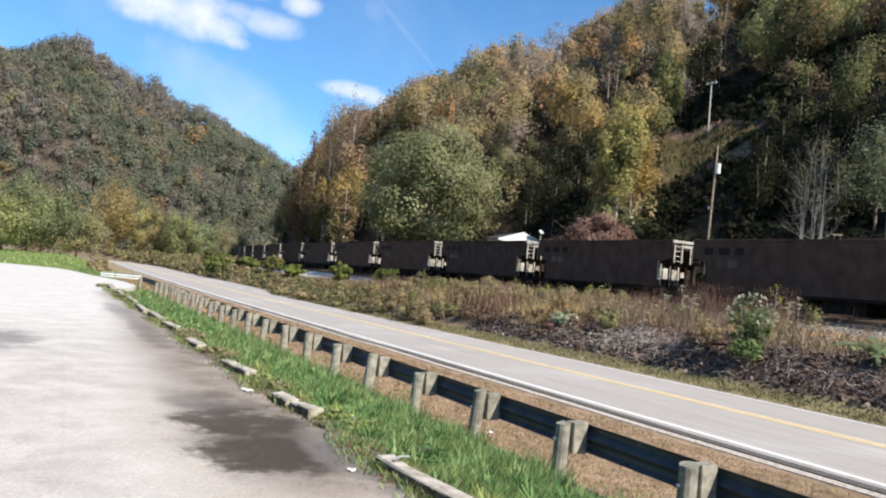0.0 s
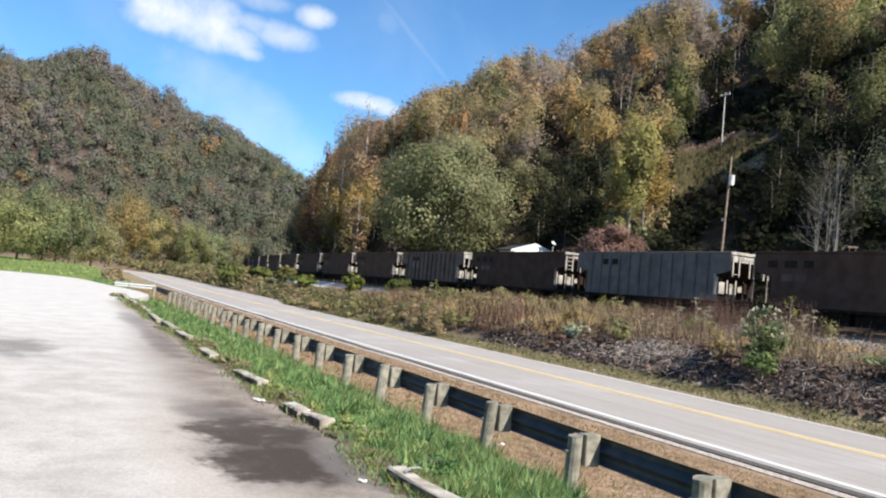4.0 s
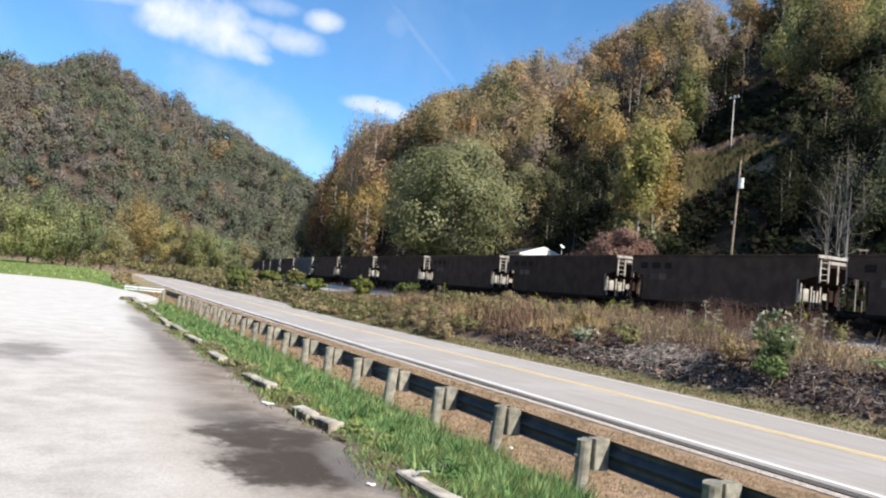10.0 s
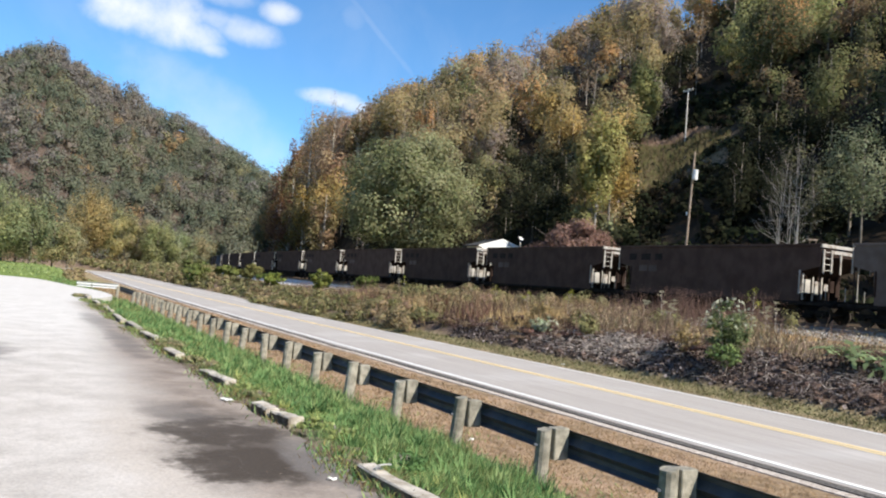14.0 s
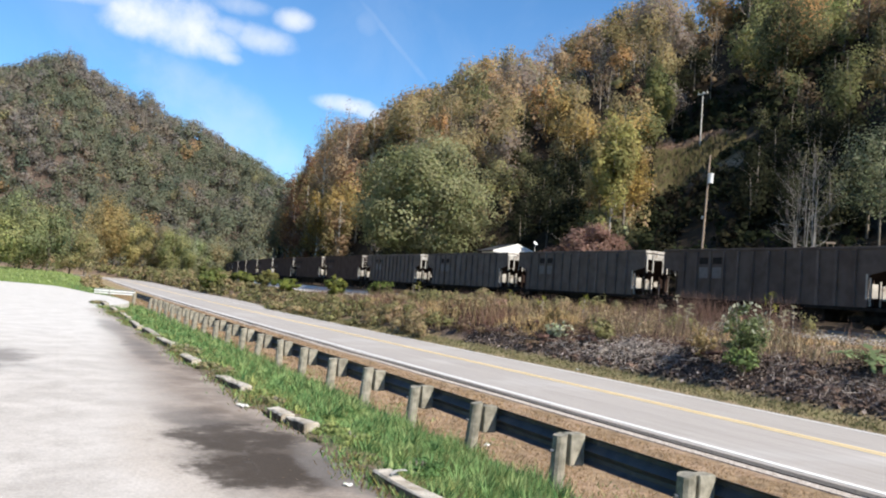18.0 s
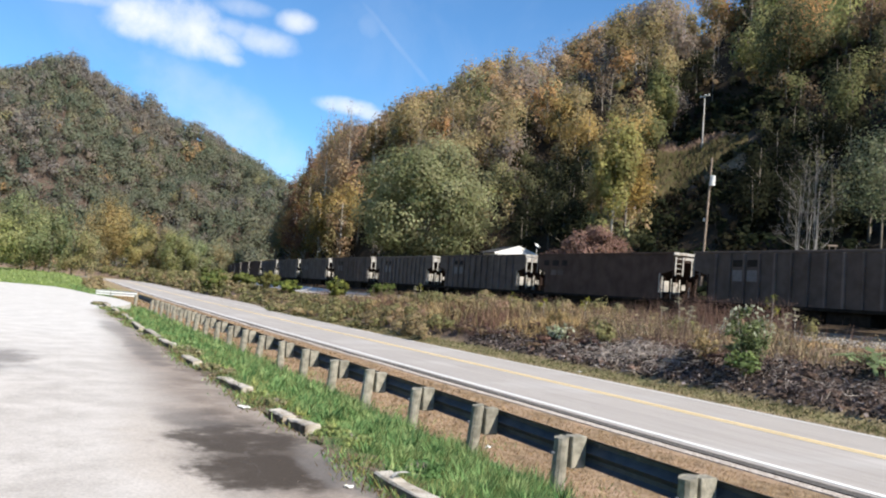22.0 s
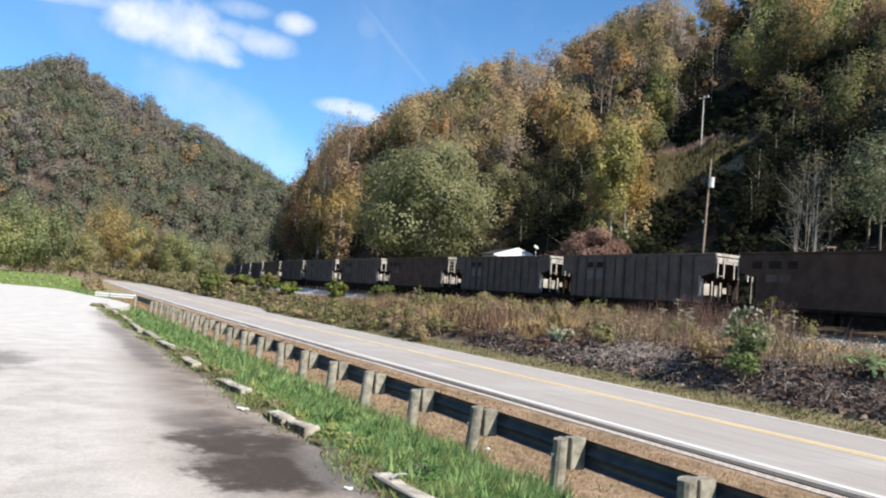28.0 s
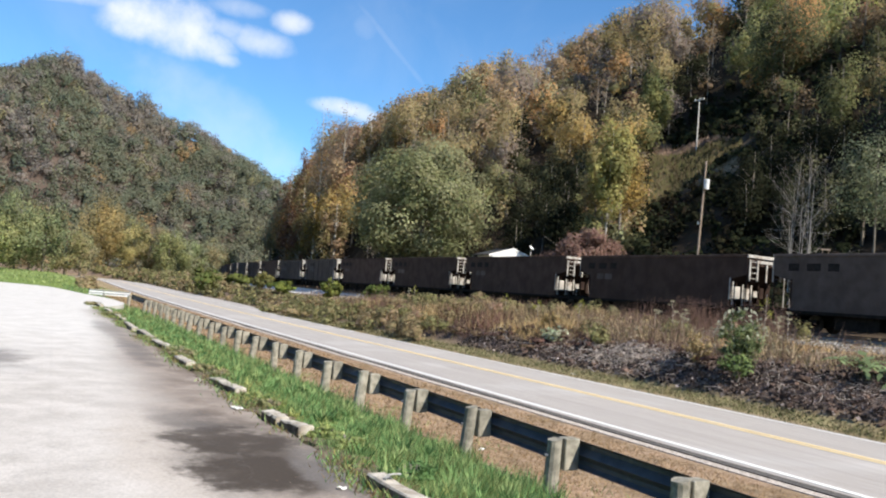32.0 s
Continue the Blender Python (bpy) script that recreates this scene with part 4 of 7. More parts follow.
def far_woods():
    """Round crowns of mixed colour, some already bare and grey, over the whole far hill."""
    rng = np.random.default_rng(13)
    x, y = spots(rng, 6.6, -120, 330, 440, 650)
    b = np.degrees(np.arctan2(x, y))
    keep = (b > -6) & (b < 17.5) & (y - 446 - 20 * np.sin(x / 47.0) > 0)
    x, y = x[keep], y[keep]
    z = ground_z(x, y)
    leaves, trunks = Leaves(), Sticks(3)
    # greyed leaf colours that stand in for haze over the far hill
    green = ((0.098, 0.106, 0.068), (0.106, 0.11, 0.07), (0.118, 0.118, 0.076), (0.126, 0.122, 0.078))
    brown = ((0.148, 0.128, 0.1), (0.142, 0.127, 0.105), (0.156, 0.13, 0.094), (0.134, 0.122, 0.092))
    field = lumps(x, y, 30, 4.0) + 0.6 * lumps(x, y, 11, 2.0) + rng.normal(0, 0.45, len(x)) + np.clip((z - 70) * 0.012, -0.5, 0.6)
    for px, py, pz, pt in zip(x, y, z, field):
        tall = rng.uniform(11.5, 16.5)
        rad = tall * rng.uniform(0.4, 0.5)
        colour = (brown if pt > 0.25 else green)[int(rng.integers(4))]
        u = rng.random()
        if u < 0.025:
            colour = (0.23, 0.155, 0.075)
        elif u < 0.07:
            colour = (0.185, 0.165, 0.085)
        elif u < 0.10:
            colour = (0.075, 0.085, 0.06)
        # blue is raised in the leaf colour as painted haze
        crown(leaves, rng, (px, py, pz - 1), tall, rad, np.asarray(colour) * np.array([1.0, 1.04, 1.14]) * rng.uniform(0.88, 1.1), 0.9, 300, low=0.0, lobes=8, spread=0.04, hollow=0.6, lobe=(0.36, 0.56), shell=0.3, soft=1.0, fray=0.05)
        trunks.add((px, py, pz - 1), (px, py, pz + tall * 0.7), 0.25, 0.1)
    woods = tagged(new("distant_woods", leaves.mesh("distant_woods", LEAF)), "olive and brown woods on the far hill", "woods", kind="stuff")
    ob = new("tree_trunks", trunks.mesh("tree_trunks", BARK))
    ob.parent = woods
    tagged(ob, kind="stuff")


ridge_woods()
undergrowth()
far_woods()


def tree(name, x, y, height, radius, colour, leaf, count, label, category="tree", low=0.12, lobes=16, top=0.85, thick=0.25, bark=BARK, limbs=9, seed=1, hollow=0.55, spread=0.16, z=None, lobe=(0.24, 0.46), shell=0.35):
    rng = np.random.default_rng(seed)
    z = float(ground_z(x, y)) if z is None else z
    root = tagged(new(name), label, category)
    root.location = (x, y, z)
    st, lv = Sticks(7), Leaves()
    trunk_and_limbs(st, rng, (0, 0, -0.2), height, radius, thick, limbs=limbs, low=max(low, 0.15))
    colours = colour if isinstance(colour[0], tuple) else (colour,)
    for k, c in enumerate(colours):
        crown(lv, rng, (0, 0, 0), height, radius, c, leaf, count // len(colours), low=low, lobes=lobes, top=top, hollow=hollow, spread=spread, lobe=lobe, shell=shell)
    for nm, me in (("trunk", st.mesh("trunk", bark)), ("crown", lv.mesh("crown", LEAF))):
        ob = new(nm, me)
        ob.parent = root
    return root


def bare_tree(x, y, height, radius, label, seed, stems=1, thick=0.16):
    rng = np.random.default_rng(seed)
    z = float(ground_z(x, y))
    root = tagged(new("bare_tree"), label, "tree")
    root.location = (x, y, z)
    twig, limb = Sticks(4), Sticks(4)
    for k in range(stems):
        o = rng.normal(0, 0.6, 2) if k else np.zeros(2)
        h = height * (1 if k == 0 else rng.uniform(0.75, 0.97))
        trunk = Sticks(6)
        trunk.add((o[0], o[1], -0.3), (o[0] * 1.2, o[1] * 1.2, h * 0.12), thick, thick * 0.8)
        ob = new("trunk", trunk.mesh("trunk", PALE_BARK))
        ob.parent = root
        at = (o[0] * 1.2, o[1] * 1.2, h * 0.1)
        bare_branches(twig, rng, at, h * 0.9, radius, thick * 0.62, limbs=12, twigs=12, rise=(0.7, 1.6), sway=0.03, taper=0.35)
        bare_branches(limb, rng, at, h * 0.6, radius * 1.2, thick * 1.0, limbs=5, twigs=6, rise=(-0.25, 0.35), sway=0.03, taper=0.4)
    # limbs paler than twigs: part of their sunlit look is in the bark colour
    for name, st, mat in (("branch", twig, GREY_BARK), ("limb", limb, PALE_BARK)):
        ob = new(name, st.mesh(name, mat))
        ob.parent = root
        tagged(ob, kind="stuff")
    return root


tree("broad_tree", 50, 104, 20.5, 12.0, ((0.165, 0.17, 0.095), (0.13, 0.14, 0.072), (0.19, 0.19, 0.11)), 0.3, 42000, "broad sage-green tree with a dense rounded crown", low=0.03, lobes=42, thick=0.5, seed=3, lobe=(0.14, 0.25), shell=0.5)
tree("poplar", 54.6, 67.8, 15.8, 3.0, ((0.225, 0.21, 0.085), (0.185, 0.18, 0.075), (0.21, 0.18, 0.085)), 0.24, 9500, "tall yellow-green poplar with a pale bare lower trunk", low=0.34, lobes=15, thick=0.13, bark=PALE_BARK, seed=5, lobe=(0.18, 0.36))
tree("red_maple", 47, 61.3, 7.2, 5.0, ((0.15, 0.095, 0.078), (0.125, 0.082, 0.068)), 0.2, 9000, "low dark-red maple with a spreading crown", low=0.12, lobes=18, thick=0.16, seed=6, lobe=(0.16, 0.3))
tree("vine_tree", 82.2, 92.9, 12.4, 2.8, ((0.09, 0.1, 0.048), (0.145, 0.145, 0.062)), 0.28, 6000, "tall dark-green tree draped in vines", low=0.05, lobes=14, thick=0.25, seed=7, top=0.9)
tree("maple", 64.4, 76.6, 11.2, 2.7, ((0.19, 0.13, 0.06), (0.15, 0.125, 0.06)), 0.22, 4600, "olive-brown autumn maple behind the poplar", low=0.1, lobes=16, thick=0.16, seed=14)
tree("tulip_tree", 98, 88.3, 10.5, 4.4, ((0.2, 0.2, 0.085), (0.165, 0.17, 0.075), (0.22, 0.2, 0.1)), 0.3, 5200, "broad olive-green tree on the upper slope", low=0.08, lobes=18, thick=0.22, seed=15)
tree("green_tree", 80, 144.6, 9.8, 3.4, ((0.13, 0.15, 0.065), (0.15, 0.16, 0.075)), 0.36, 2600, "green tree among tan autumn woods", low=0.05, lobes=14, thick=0.2, seed=16)
for k, (tx, ty, high, wide) in enumerate(((116.5, 143.8, 14.0, 4.0), (121.0, 140.5, 15.0, 4.2))):
    tree("pine", tx, ty, high, wide, ((0.06, 0.075, 0.045), (0.08, 0.09, 0.05)), 0.42, 2600, "dark green tree standing on the crest", low=0.1, lobes=16, thick=0.25, seed=17 + k, hollow=0.3)
bare_tree(48, 38.2, 10.8, 2.5, "leafless pale-barked tree with spreading limbs and fine twigs", 8, stems=3, thick=0.05)
bare_tree(50.5, 39.5, 12, 2.8, "leafless pale-barked tree with fine twigs", 9, stems=2, thick=0.065)
# tall thin crowns on the nose of the ridge: bearing, distance, slope up to the top, width, colours
for k, (bearing, away, rise, wide, colours) in enumerate(((18.35, 178, 13.0, 4.6, (GREY, TAN, (0.24, 0.18, 0.13))), (19.8, 172, 13.1, 4.6, (GREY, TAN, (0.24, 0.19, 0.14))), (17.3, 190, 9.7, 4.5, (OLIVE, RUST)), (16.3, 200, 8.5, 4.0, (RUST, OLIVE)), (21.6, 168, 12.3, 4.0, (OLIVE, TAN)),
                                                           (18.2, 165, 7.0, 4.6, (OLIVE, YELLOW)), (16.4, 190, 5.6, 4.5, (RUST, ORANGE)), (19.7, 150, 6.4, 4.2, (TAN, OLIVE)), (17.2, 178, 6.0, 4.0, (OLIVE, RUST)))):
    b = radians(bearing)
    tx, ty = away * math.sin(b), away * math.cos(b)
    high = max(2.35 + away * math.tan(radians(rise)) - float(ground_z(tx, ty)), 9.0)
    tree("ridge_tree", tx, ty, high, wide, colours, 0.24 if k < 2 else 0.34, int((38 if k < 2 else 40) * wide * min(high, 18)), "slender tree with thin autumn leaves on the ridge", low=0.12, lobes=24, thick=0.3, bark=PALE_BARK, seed=60 + k, limbs=26, lobe=(0.14, 0.3), top=0.7, hollow=0.15)
tree("willow", 53.5, 36.4, 11.0, 3.2, ((0.135, 0.145, 0.095), (0.1, 0.115, 0.07)), 0.15, 5200, "grey-green willow with drooping sparse leaves", low=0.3, lobes=14, thick=0.1, bark=BARK, seed=10)


# trees beyond the car park and the road's bend: bearing, distance, height, radius, colours
for k, (bearing, away, high, wide, colours) in enumerate((
        (-3.6, 175, 13, 6.5, ((0.13, 0.13, 0.055), (0.15, 0.145, 0.06))), (-2.0, 160, 9.5, 5.5, ((0.15, 0.155, 0.055), (0.125, 0.13, 0.05))),
        (-0.6, 180, 14.2, 6.5, ((0.105, 0.12, 0.055), (0.13, 0.135, 0.06))), (1.0, 182, 13.0, 5.0, ((0.09, 0.105, 0.048), (0.11, 0.115, 0.05))),
        (2.3, 200, 10.5, 5.5, ((0.16, 0.14, 0.065), (0.13, 0.13, 0.05))), (3.2, 205, 9.0, 4.5, ((0.17, 0.15, 0.08), (0.13, 0.13, 0.06))),
        (4.35, 240, 19.0, 7.0, ((0.2, 0.15, 0.06), (0.18, 0.14, 0.055), (0.15, 0.128, 0.06))), (5.9, 245, 14.0, 6.5, ((0.18, 0.155, 0.06), (0.14, 0.135, 0.05))),
        (7.3, 248, 13.0, 6.5, ((0.17, 0.14, 0.07), (0.13, 0.12, 0.05))), (8.6, 240, 12.0, 6.0, ((0.15, 0.15, 0.06), (0.12, 0.13, 0.05))),
        (9.8, 250, 11.5, 6.0, (SAGE, (0.12, 0.14, 0.06))), (11.2, 255, 11.0, 6.0, (SAGE, OLIVE)), (12.3, 262, 10.0, 5.5, (OLIVE, GREEN)),
        (0.2, 215, 9.0, 6.0, (OLIVE, TAN)), (-5.2, 170, 12, 6, (GREEN, OLIVE)), (-6.8, 165, 13, 6, (OLIVE, GREEN)))):
    b = radians(bearing)
    # colours lifted and paled, so that haze is painted into the leaves
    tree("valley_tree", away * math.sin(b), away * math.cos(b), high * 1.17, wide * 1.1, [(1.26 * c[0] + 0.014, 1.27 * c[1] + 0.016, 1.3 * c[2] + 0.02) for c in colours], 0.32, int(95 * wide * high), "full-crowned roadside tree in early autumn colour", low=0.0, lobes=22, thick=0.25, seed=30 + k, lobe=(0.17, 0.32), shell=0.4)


# ---- coal train ----
CAR_LENGTH = 16.15
SIDE_DARK = material("grimy_car_side", (0.057, 0.038, 0.032), (0.085, 0.059, 0.051), 1.2, 0.9, 0.15, 25, spec=0.12, c=(0.062, 0.045, 0.035), c_scale=0.5, c_at=(0.55, 0.8), vary=0.22)
SIDE_GREY = material("dusty_grey_car_side", (0.09, 0.072, 0.066), (0.125, 0.104, 0.097), 1.4, 0.9, 0.15, 25, spec=0.12, c=(0.085, 0.063, 0.05), c_scale=0.6, c_at=(0.55, 0.8), vary=0.25)
SIDE_PALE = material("pale_dusty_car_side", (0.098, 0.082, 0.076), (0.135, 0.117, 0.11), 1.4, 0.9, 0.15, 25, spec=0.12, c=(0.13, 0.112, 0.1), c_scale=0.6, c_at=(0.55, 0.8), vary=0.2)
SIDE_BLUE = material("pale_blue_grey_car_side", (0.115, 0.112, 0.12), (0.165, 0.162, 0.172), 1.4, 0.9, 0.15, 25, spec=0.12, c=(0.13, 0.12, 0.115), c_scale=0.6, c_at=(0.55, 0.8))
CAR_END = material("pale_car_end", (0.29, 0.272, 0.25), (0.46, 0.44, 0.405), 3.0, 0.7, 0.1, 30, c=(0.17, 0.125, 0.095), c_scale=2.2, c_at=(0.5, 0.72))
# brown sheets toned near black; the recess's shade is in the colour
SLOPE = material("rusty_slope_sheet", (0.022, 0.014, 0.012), (0.04, 0.026, 0.021), 2.0, 0.9, spec=0.1)
UNDER = material("black_underframe", (0.012, 0.011, 0.01), (0.026, 0.023, 0.021), 3.0, 0.9, spec=0.06)
WHEEL = material("wheel_steel", (0.05, 0.042, 0.038), (0.10, 0.085, 0.075), 4.0, 0.6, metal=0.5)
MARK_DARK = material("dark_stencil_mark", (0.018, 0.016, 0.016), (0.032, 0.029, 0.028), 6.0, 0.9, spec=0.1)
MARK_PALE = material("faded_stencil_panel", (0.135, 0.13, 0.137), (0.18, 0.175, 0.185), 6.0, 0.85, spec=0.15)


def side_panel(bm, x0, x1):
    """The side sheet: cut away at both ends, where the hopper slopes in."""
    prof = [(-7.22, 3.80), (7.22, 3.80), (7.22, 2.80), (6.2, 2.55), (6.12, 1.02), (-6.12, 1.02), (-6.2, 2.55), (-7.22, 2.80)]
    a = [bm.verts.new((x0, y, z)) for y, z in prof]
    b = [bm.verts.new((x1, y, z)) for y, z in prof]
    bm.faces.new(a), bm.faces.new(b[::-1])
    for i in range(len(prof)):
        j = (i + 1) % len(prof)
        bm.faces.new((a[j], a[i], b[i], b[j]))
    bmesh.ops.recalc_face_normals(bm, faces=bm.faces)
    return bm


def plate(bm, corners, thick):
    """A sheet with thickness along its normal."""
    c = [Vector(p) for p in corners]
    n = (c[1] - c[0]).cross(c[2] - c[0]).normalized() * thick
    a, b = [bm.verts.new(p) for p in c], [bm.verts.new(p + n) for p in c]
    bm.faces.new(a[::-1]), bm.faces.new(b)
    for i in range(len(c)):
        j = (i + 1) % len(c)
        bm.faces.new((a[i], a[j], b[j], b[i]))
    return bm


def bogie(parent, y):
    root = new("bogie")
    root.parent, root.location = parent, (0, y, 0)
    for sx in (-1, 1):
        bm = bmesh.new()
        box(bm, sx * 1.0 - 0.09, sx * 1.0 + 0.09, -1.25, 1.25, 0.42, 0.62, bevel=0.03)
        box(bm, sx * 1.0 - 0.1, sx * 1.0 + 0.1, -0.42, 0.42, 0.24, 0.46, bevel=0.03)
        for sy in (-0.88, 0.88):
            box(bm, sx * 1.0 - 0.12, sx * 1.0 + 0.12, sy - 0.17, sy + 0.17, 0.3, 0.6, bevel=0.03)
        part("side_frame", bm, UNDER, root)
    bm = bmesh.new()
    box(bm, -1.0, 1.0, -0.2, 0.2, 0.45, 0.8)
    part("bolster", bm, UNDER, root)
    for sy in (-0.88, 0.88):
        bm = bmesh.new()
        rod(bm, (-0.95, sy, 0.42), (0.95, sy, 0.42), 0.08, n=8)
        for sx in (-0.72, 0.72):
            rod(bm, (sx - 0.06, sy, 0.42), (sx + 0.06, sy, 0.42), 0.42, n=20)
            rod(bm, (sx * 0.93 - 0.015, sy, 0.42), (sx * 0.93 + 0.015, sy, 0.42), 0.455, n=20)
        part("wheelset", bm, WHEEL, root, "pair of steel wheels on an axle")


def coal_car(ribbed, paint, marks):
    root = new("coal_car")
    side = "ribbed" if ribbed else "smooth"
    for sx in (-1, 1):
        bm = side_panel(bmesh.new(), sx * 1.50, sx * 1.54)
        wall = part("side_panel", bm, paint, root)
        bm = bmesh.new()
        box(bm, sx * 1.53 - 0.055, sx * 1.53 + 0.055, -7.24, 7.24, 3.76, 3.90, bevel=0.015)
        part("top_rail", bm, paint, root)
        bm = bmesh.new()
        box(bm, sx * 1.50 - 0.07, sx * 1.50 + 0.07, -7.9, 7.9, 0.86, 1.03, bevel=0.015)
        part("side_sill", bm, UNDER, root)
        if ribbed:
            for k in range(12):
                y = -5.5 + k * 1.0
                bm = bmesh.new()
                box(bm, sx * 1.60 - 0.07, sx * 1.60 + 0.07, y - 0.075, y + 0.075, 1.03, 3.74, bevel=0.02)
                part("rib", bm, paint, wall)
        x = sx * (1.547 if not ribbed else 1.549)
        if marks:
            wide = (0.62, 0.78, 0.6) if not ribbed else (0.0, 0.68, 0.68)
            for k, wd in enumerate(wide):
                if wd:
                    y = (6.0, 4.85, 3.75)[k] if not ribbed else (6.0, 4.0, 3.0)[k]
                    bm = box(bmesh.new(), x - 0.004, x + 0.004, y - wd / 2, y + wd / 2, 3.02, 3.40)
                    part("stencil_mark", bm, MARK_DARK, wall, "dark stencilled block on the side")
            for k in (0, 1):
                y = (5.05, 4.2)[k] if not ribbed else (4.0, 3.0)[k]
                bm = box(bmesh.new(), x - 0.004, x + 0.004, y - 0.34, y + 0.34, 2.22 + 0.1 * (not ribbed), 2.84 - 0.15 * (not ribbed))
                part("stencil_panel", bm, MARK_PALE if ribbed else SIDE_GREY, wall, "faded pale stencil panel")
    for sy in (-1, 1):
        e = 7.22 * sy
        bm = box(bmesh.new(), -1.5, 1.5, e - 0.03, e + 0.03, 3.32, 3.66)
        part("end_wall", bm, SLOPE if not ribbed else CAR_END, root)
        bm = box(bmesh.new(), -1.56, 1.56, e - 0.07, e + 0.07, 3.72, 3.89, bevel=0.015)
        part("end_rail", bm, CAR_END, root)
        bm = plate(bmesh.new(), [(-1.5, e, 3.32), (1.5, e, 3.32), (1.5, e - 2.4 * sy, 1.45), (-1.5, e - 2.4 * sy, 1.45)], 0.03 * sy)
        part("slope_sheet", bm, SLOPE, root, "dark brown sloping hopper end")
        # plates under the slope, with dark stiffeners; pale on the sunward end only, as painted sunlight
        p = 6.17 * sy
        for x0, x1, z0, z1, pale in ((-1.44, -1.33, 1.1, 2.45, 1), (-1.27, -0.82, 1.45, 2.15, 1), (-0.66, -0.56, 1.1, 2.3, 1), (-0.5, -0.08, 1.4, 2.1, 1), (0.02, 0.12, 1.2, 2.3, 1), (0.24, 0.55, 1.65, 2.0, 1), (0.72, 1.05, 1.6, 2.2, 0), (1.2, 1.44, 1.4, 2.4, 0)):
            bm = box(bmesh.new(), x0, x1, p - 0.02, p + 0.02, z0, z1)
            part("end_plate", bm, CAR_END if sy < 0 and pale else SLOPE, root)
        for x in (-1.08, -0.18, 0.71):
            bm = box(bmesh.new(), x - 0.05, x + 0.05, p - 0.08 * sy - 0.05, p - 0.08 * sy + 0.05, 1.1, 2.55)
            part("stiffener", bm, SLOPE, root)
        # end sill and platform
        bm = box(bmesh.new(), -1.55, 1.55, e + 0.28 * sy - 0.1, e + 0.28 * sy + 0.1, 0.86, 1.14, bevel=0.02)
        part("end_sill", bm, UNDER, root)
        bm = box(bmesh.new(), -0.3, 0.3, min(5.6 * sy, e + 0.25 * sy), max(5.6 * sy, e + 0.25 * sy), 0.8, 1.15)
        part("draft_sill", bm, UNDER, root)
        # corner posts, ladder and grab irons
        for x in (-1.5, 1.5):
            bm = rod(bmesh.new(), (x, e - 0.05 * sy, 1.1), (x, e - 0.05 * sy, 3.35), 0.035, n=6)
            part("corner_post", bm, SLOPE if x < 0 else CAR_END, root)
            # corner plates carry the same painted lit and shaded tones
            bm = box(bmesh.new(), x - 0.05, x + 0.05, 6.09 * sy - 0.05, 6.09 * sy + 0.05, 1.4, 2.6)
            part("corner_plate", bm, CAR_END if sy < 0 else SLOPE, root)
        lx = (-1.44, -0.84) if not ribbed else (-1.44, -0.95)
        ladder = bmesh.new()
        for x in lx:
            box(ladder, x - 0.045, x + 0.045, e + 0.09 * sy - 0.03, e + 0.09 * sy + 0.03, 2.45, 3.62)
        for k in range(4 if not ribbed else 1):
            rod(ladder, (lx[0], e + 0.09 * sy, 2.6 + k * 0.3), (lx[1], e + 0.09 * sy, 2.6 + k * 0.3), 0.022, n=5)
        part("ladder", ladder, CAR_END, root, "pale ladder on the car's end")
        bm = box(bmesh.new(), -0.83, 1.45, e + 0.05 * sy - 0.02, e + 0.05 * sy + 0.02, 3.46, 3.62)
        part("end_band", bm, CAR_END, root)
        bm = box(bmesh.new(), -0.14, -0.05, e + 0.06 * sy - 0.025, e + 0.06 * sy + 0.025, 2.45, 3.5)
        part("end_post", bm, CAR_END, root)
        if ribbed:
            for x in (0.22, 1.0, 1.36):
                bm = box(bmesh.new(), x, x + 0.1, e + 0.06 * sy - 0.025, e + 0.06 * sy + 0.025, 2.45, 3.5)
                part("end_post", bm, CAR_END, root)
        for x in (-1.52, 1.52):
            bm = rod(bmesh.new(), (x, e + 0.34 * sy, 1.1), (x, e + 0.34 * sy, 1.75), 0.025, n=5)
            part("grab_iron", bm, CAR_END, root)
        bm = box(bmesh.new(), -0.16, 0.16, min(e + 0.2 * sy, 8.07 * sy), max(e + 0.2 * sy, 8.07 * sy), 0.72, 1.0, bevel=0.03)
        part("coupler", bm, UNDER, root)
        bogie(root, 6.1 * sy)
    bm = plate(bmesh.new(), [(-1.5, -5.1, 1.42), (1.5, -5.1, 1.42), (1.5, 5.1, 1.42), (-1.5, 5.1, 1.42)], 0.04)
    part("floor_sheet", bm, SLOPE, root)
    part("centre_sill", box(bmesh.new(), -0.36, 0.36, -5.6, 5.6, 0.32, 0.86, bevel=0.03), UNDER, root)
    for y in (-2.6, 0.0, 2.6):
        bm = bmesh.new()
        box(bm, -1.3, 1.3, y - 1.15, y + 1.15, 0.24, 1.02)
        part("hopper_gate", bm, UNDER, root)
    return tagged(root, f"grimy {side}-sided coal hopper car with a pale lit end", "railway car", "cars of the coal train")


# the train's way along the track: cars passed since the start
PASSED_AT = ((0.0, 0.0), (6.0, 5.691), (9.0, 8.506), (13.0, 12.316), (19.0, 18.10), (23.0, 21.94), (28.0, 26.76), (32.0, 30.607))


def passed(t):
    """A smooth curve through the counted cars."""
    ts, ns = [a for a, _ in PASSED_AT], [b for _, b in PASSED_AT]
    p = np.polyfit(ts, ns, 4)
    return float(np.polyval(p, t))


RIBBED = {2, 4, 15, 16, 17, 18, 19, 20, 22, 23, 24, 26, 27}
BLUE = {4}
PALE = {4, 15, 16, 17, 19, 23, 32}
train = []
models = {}
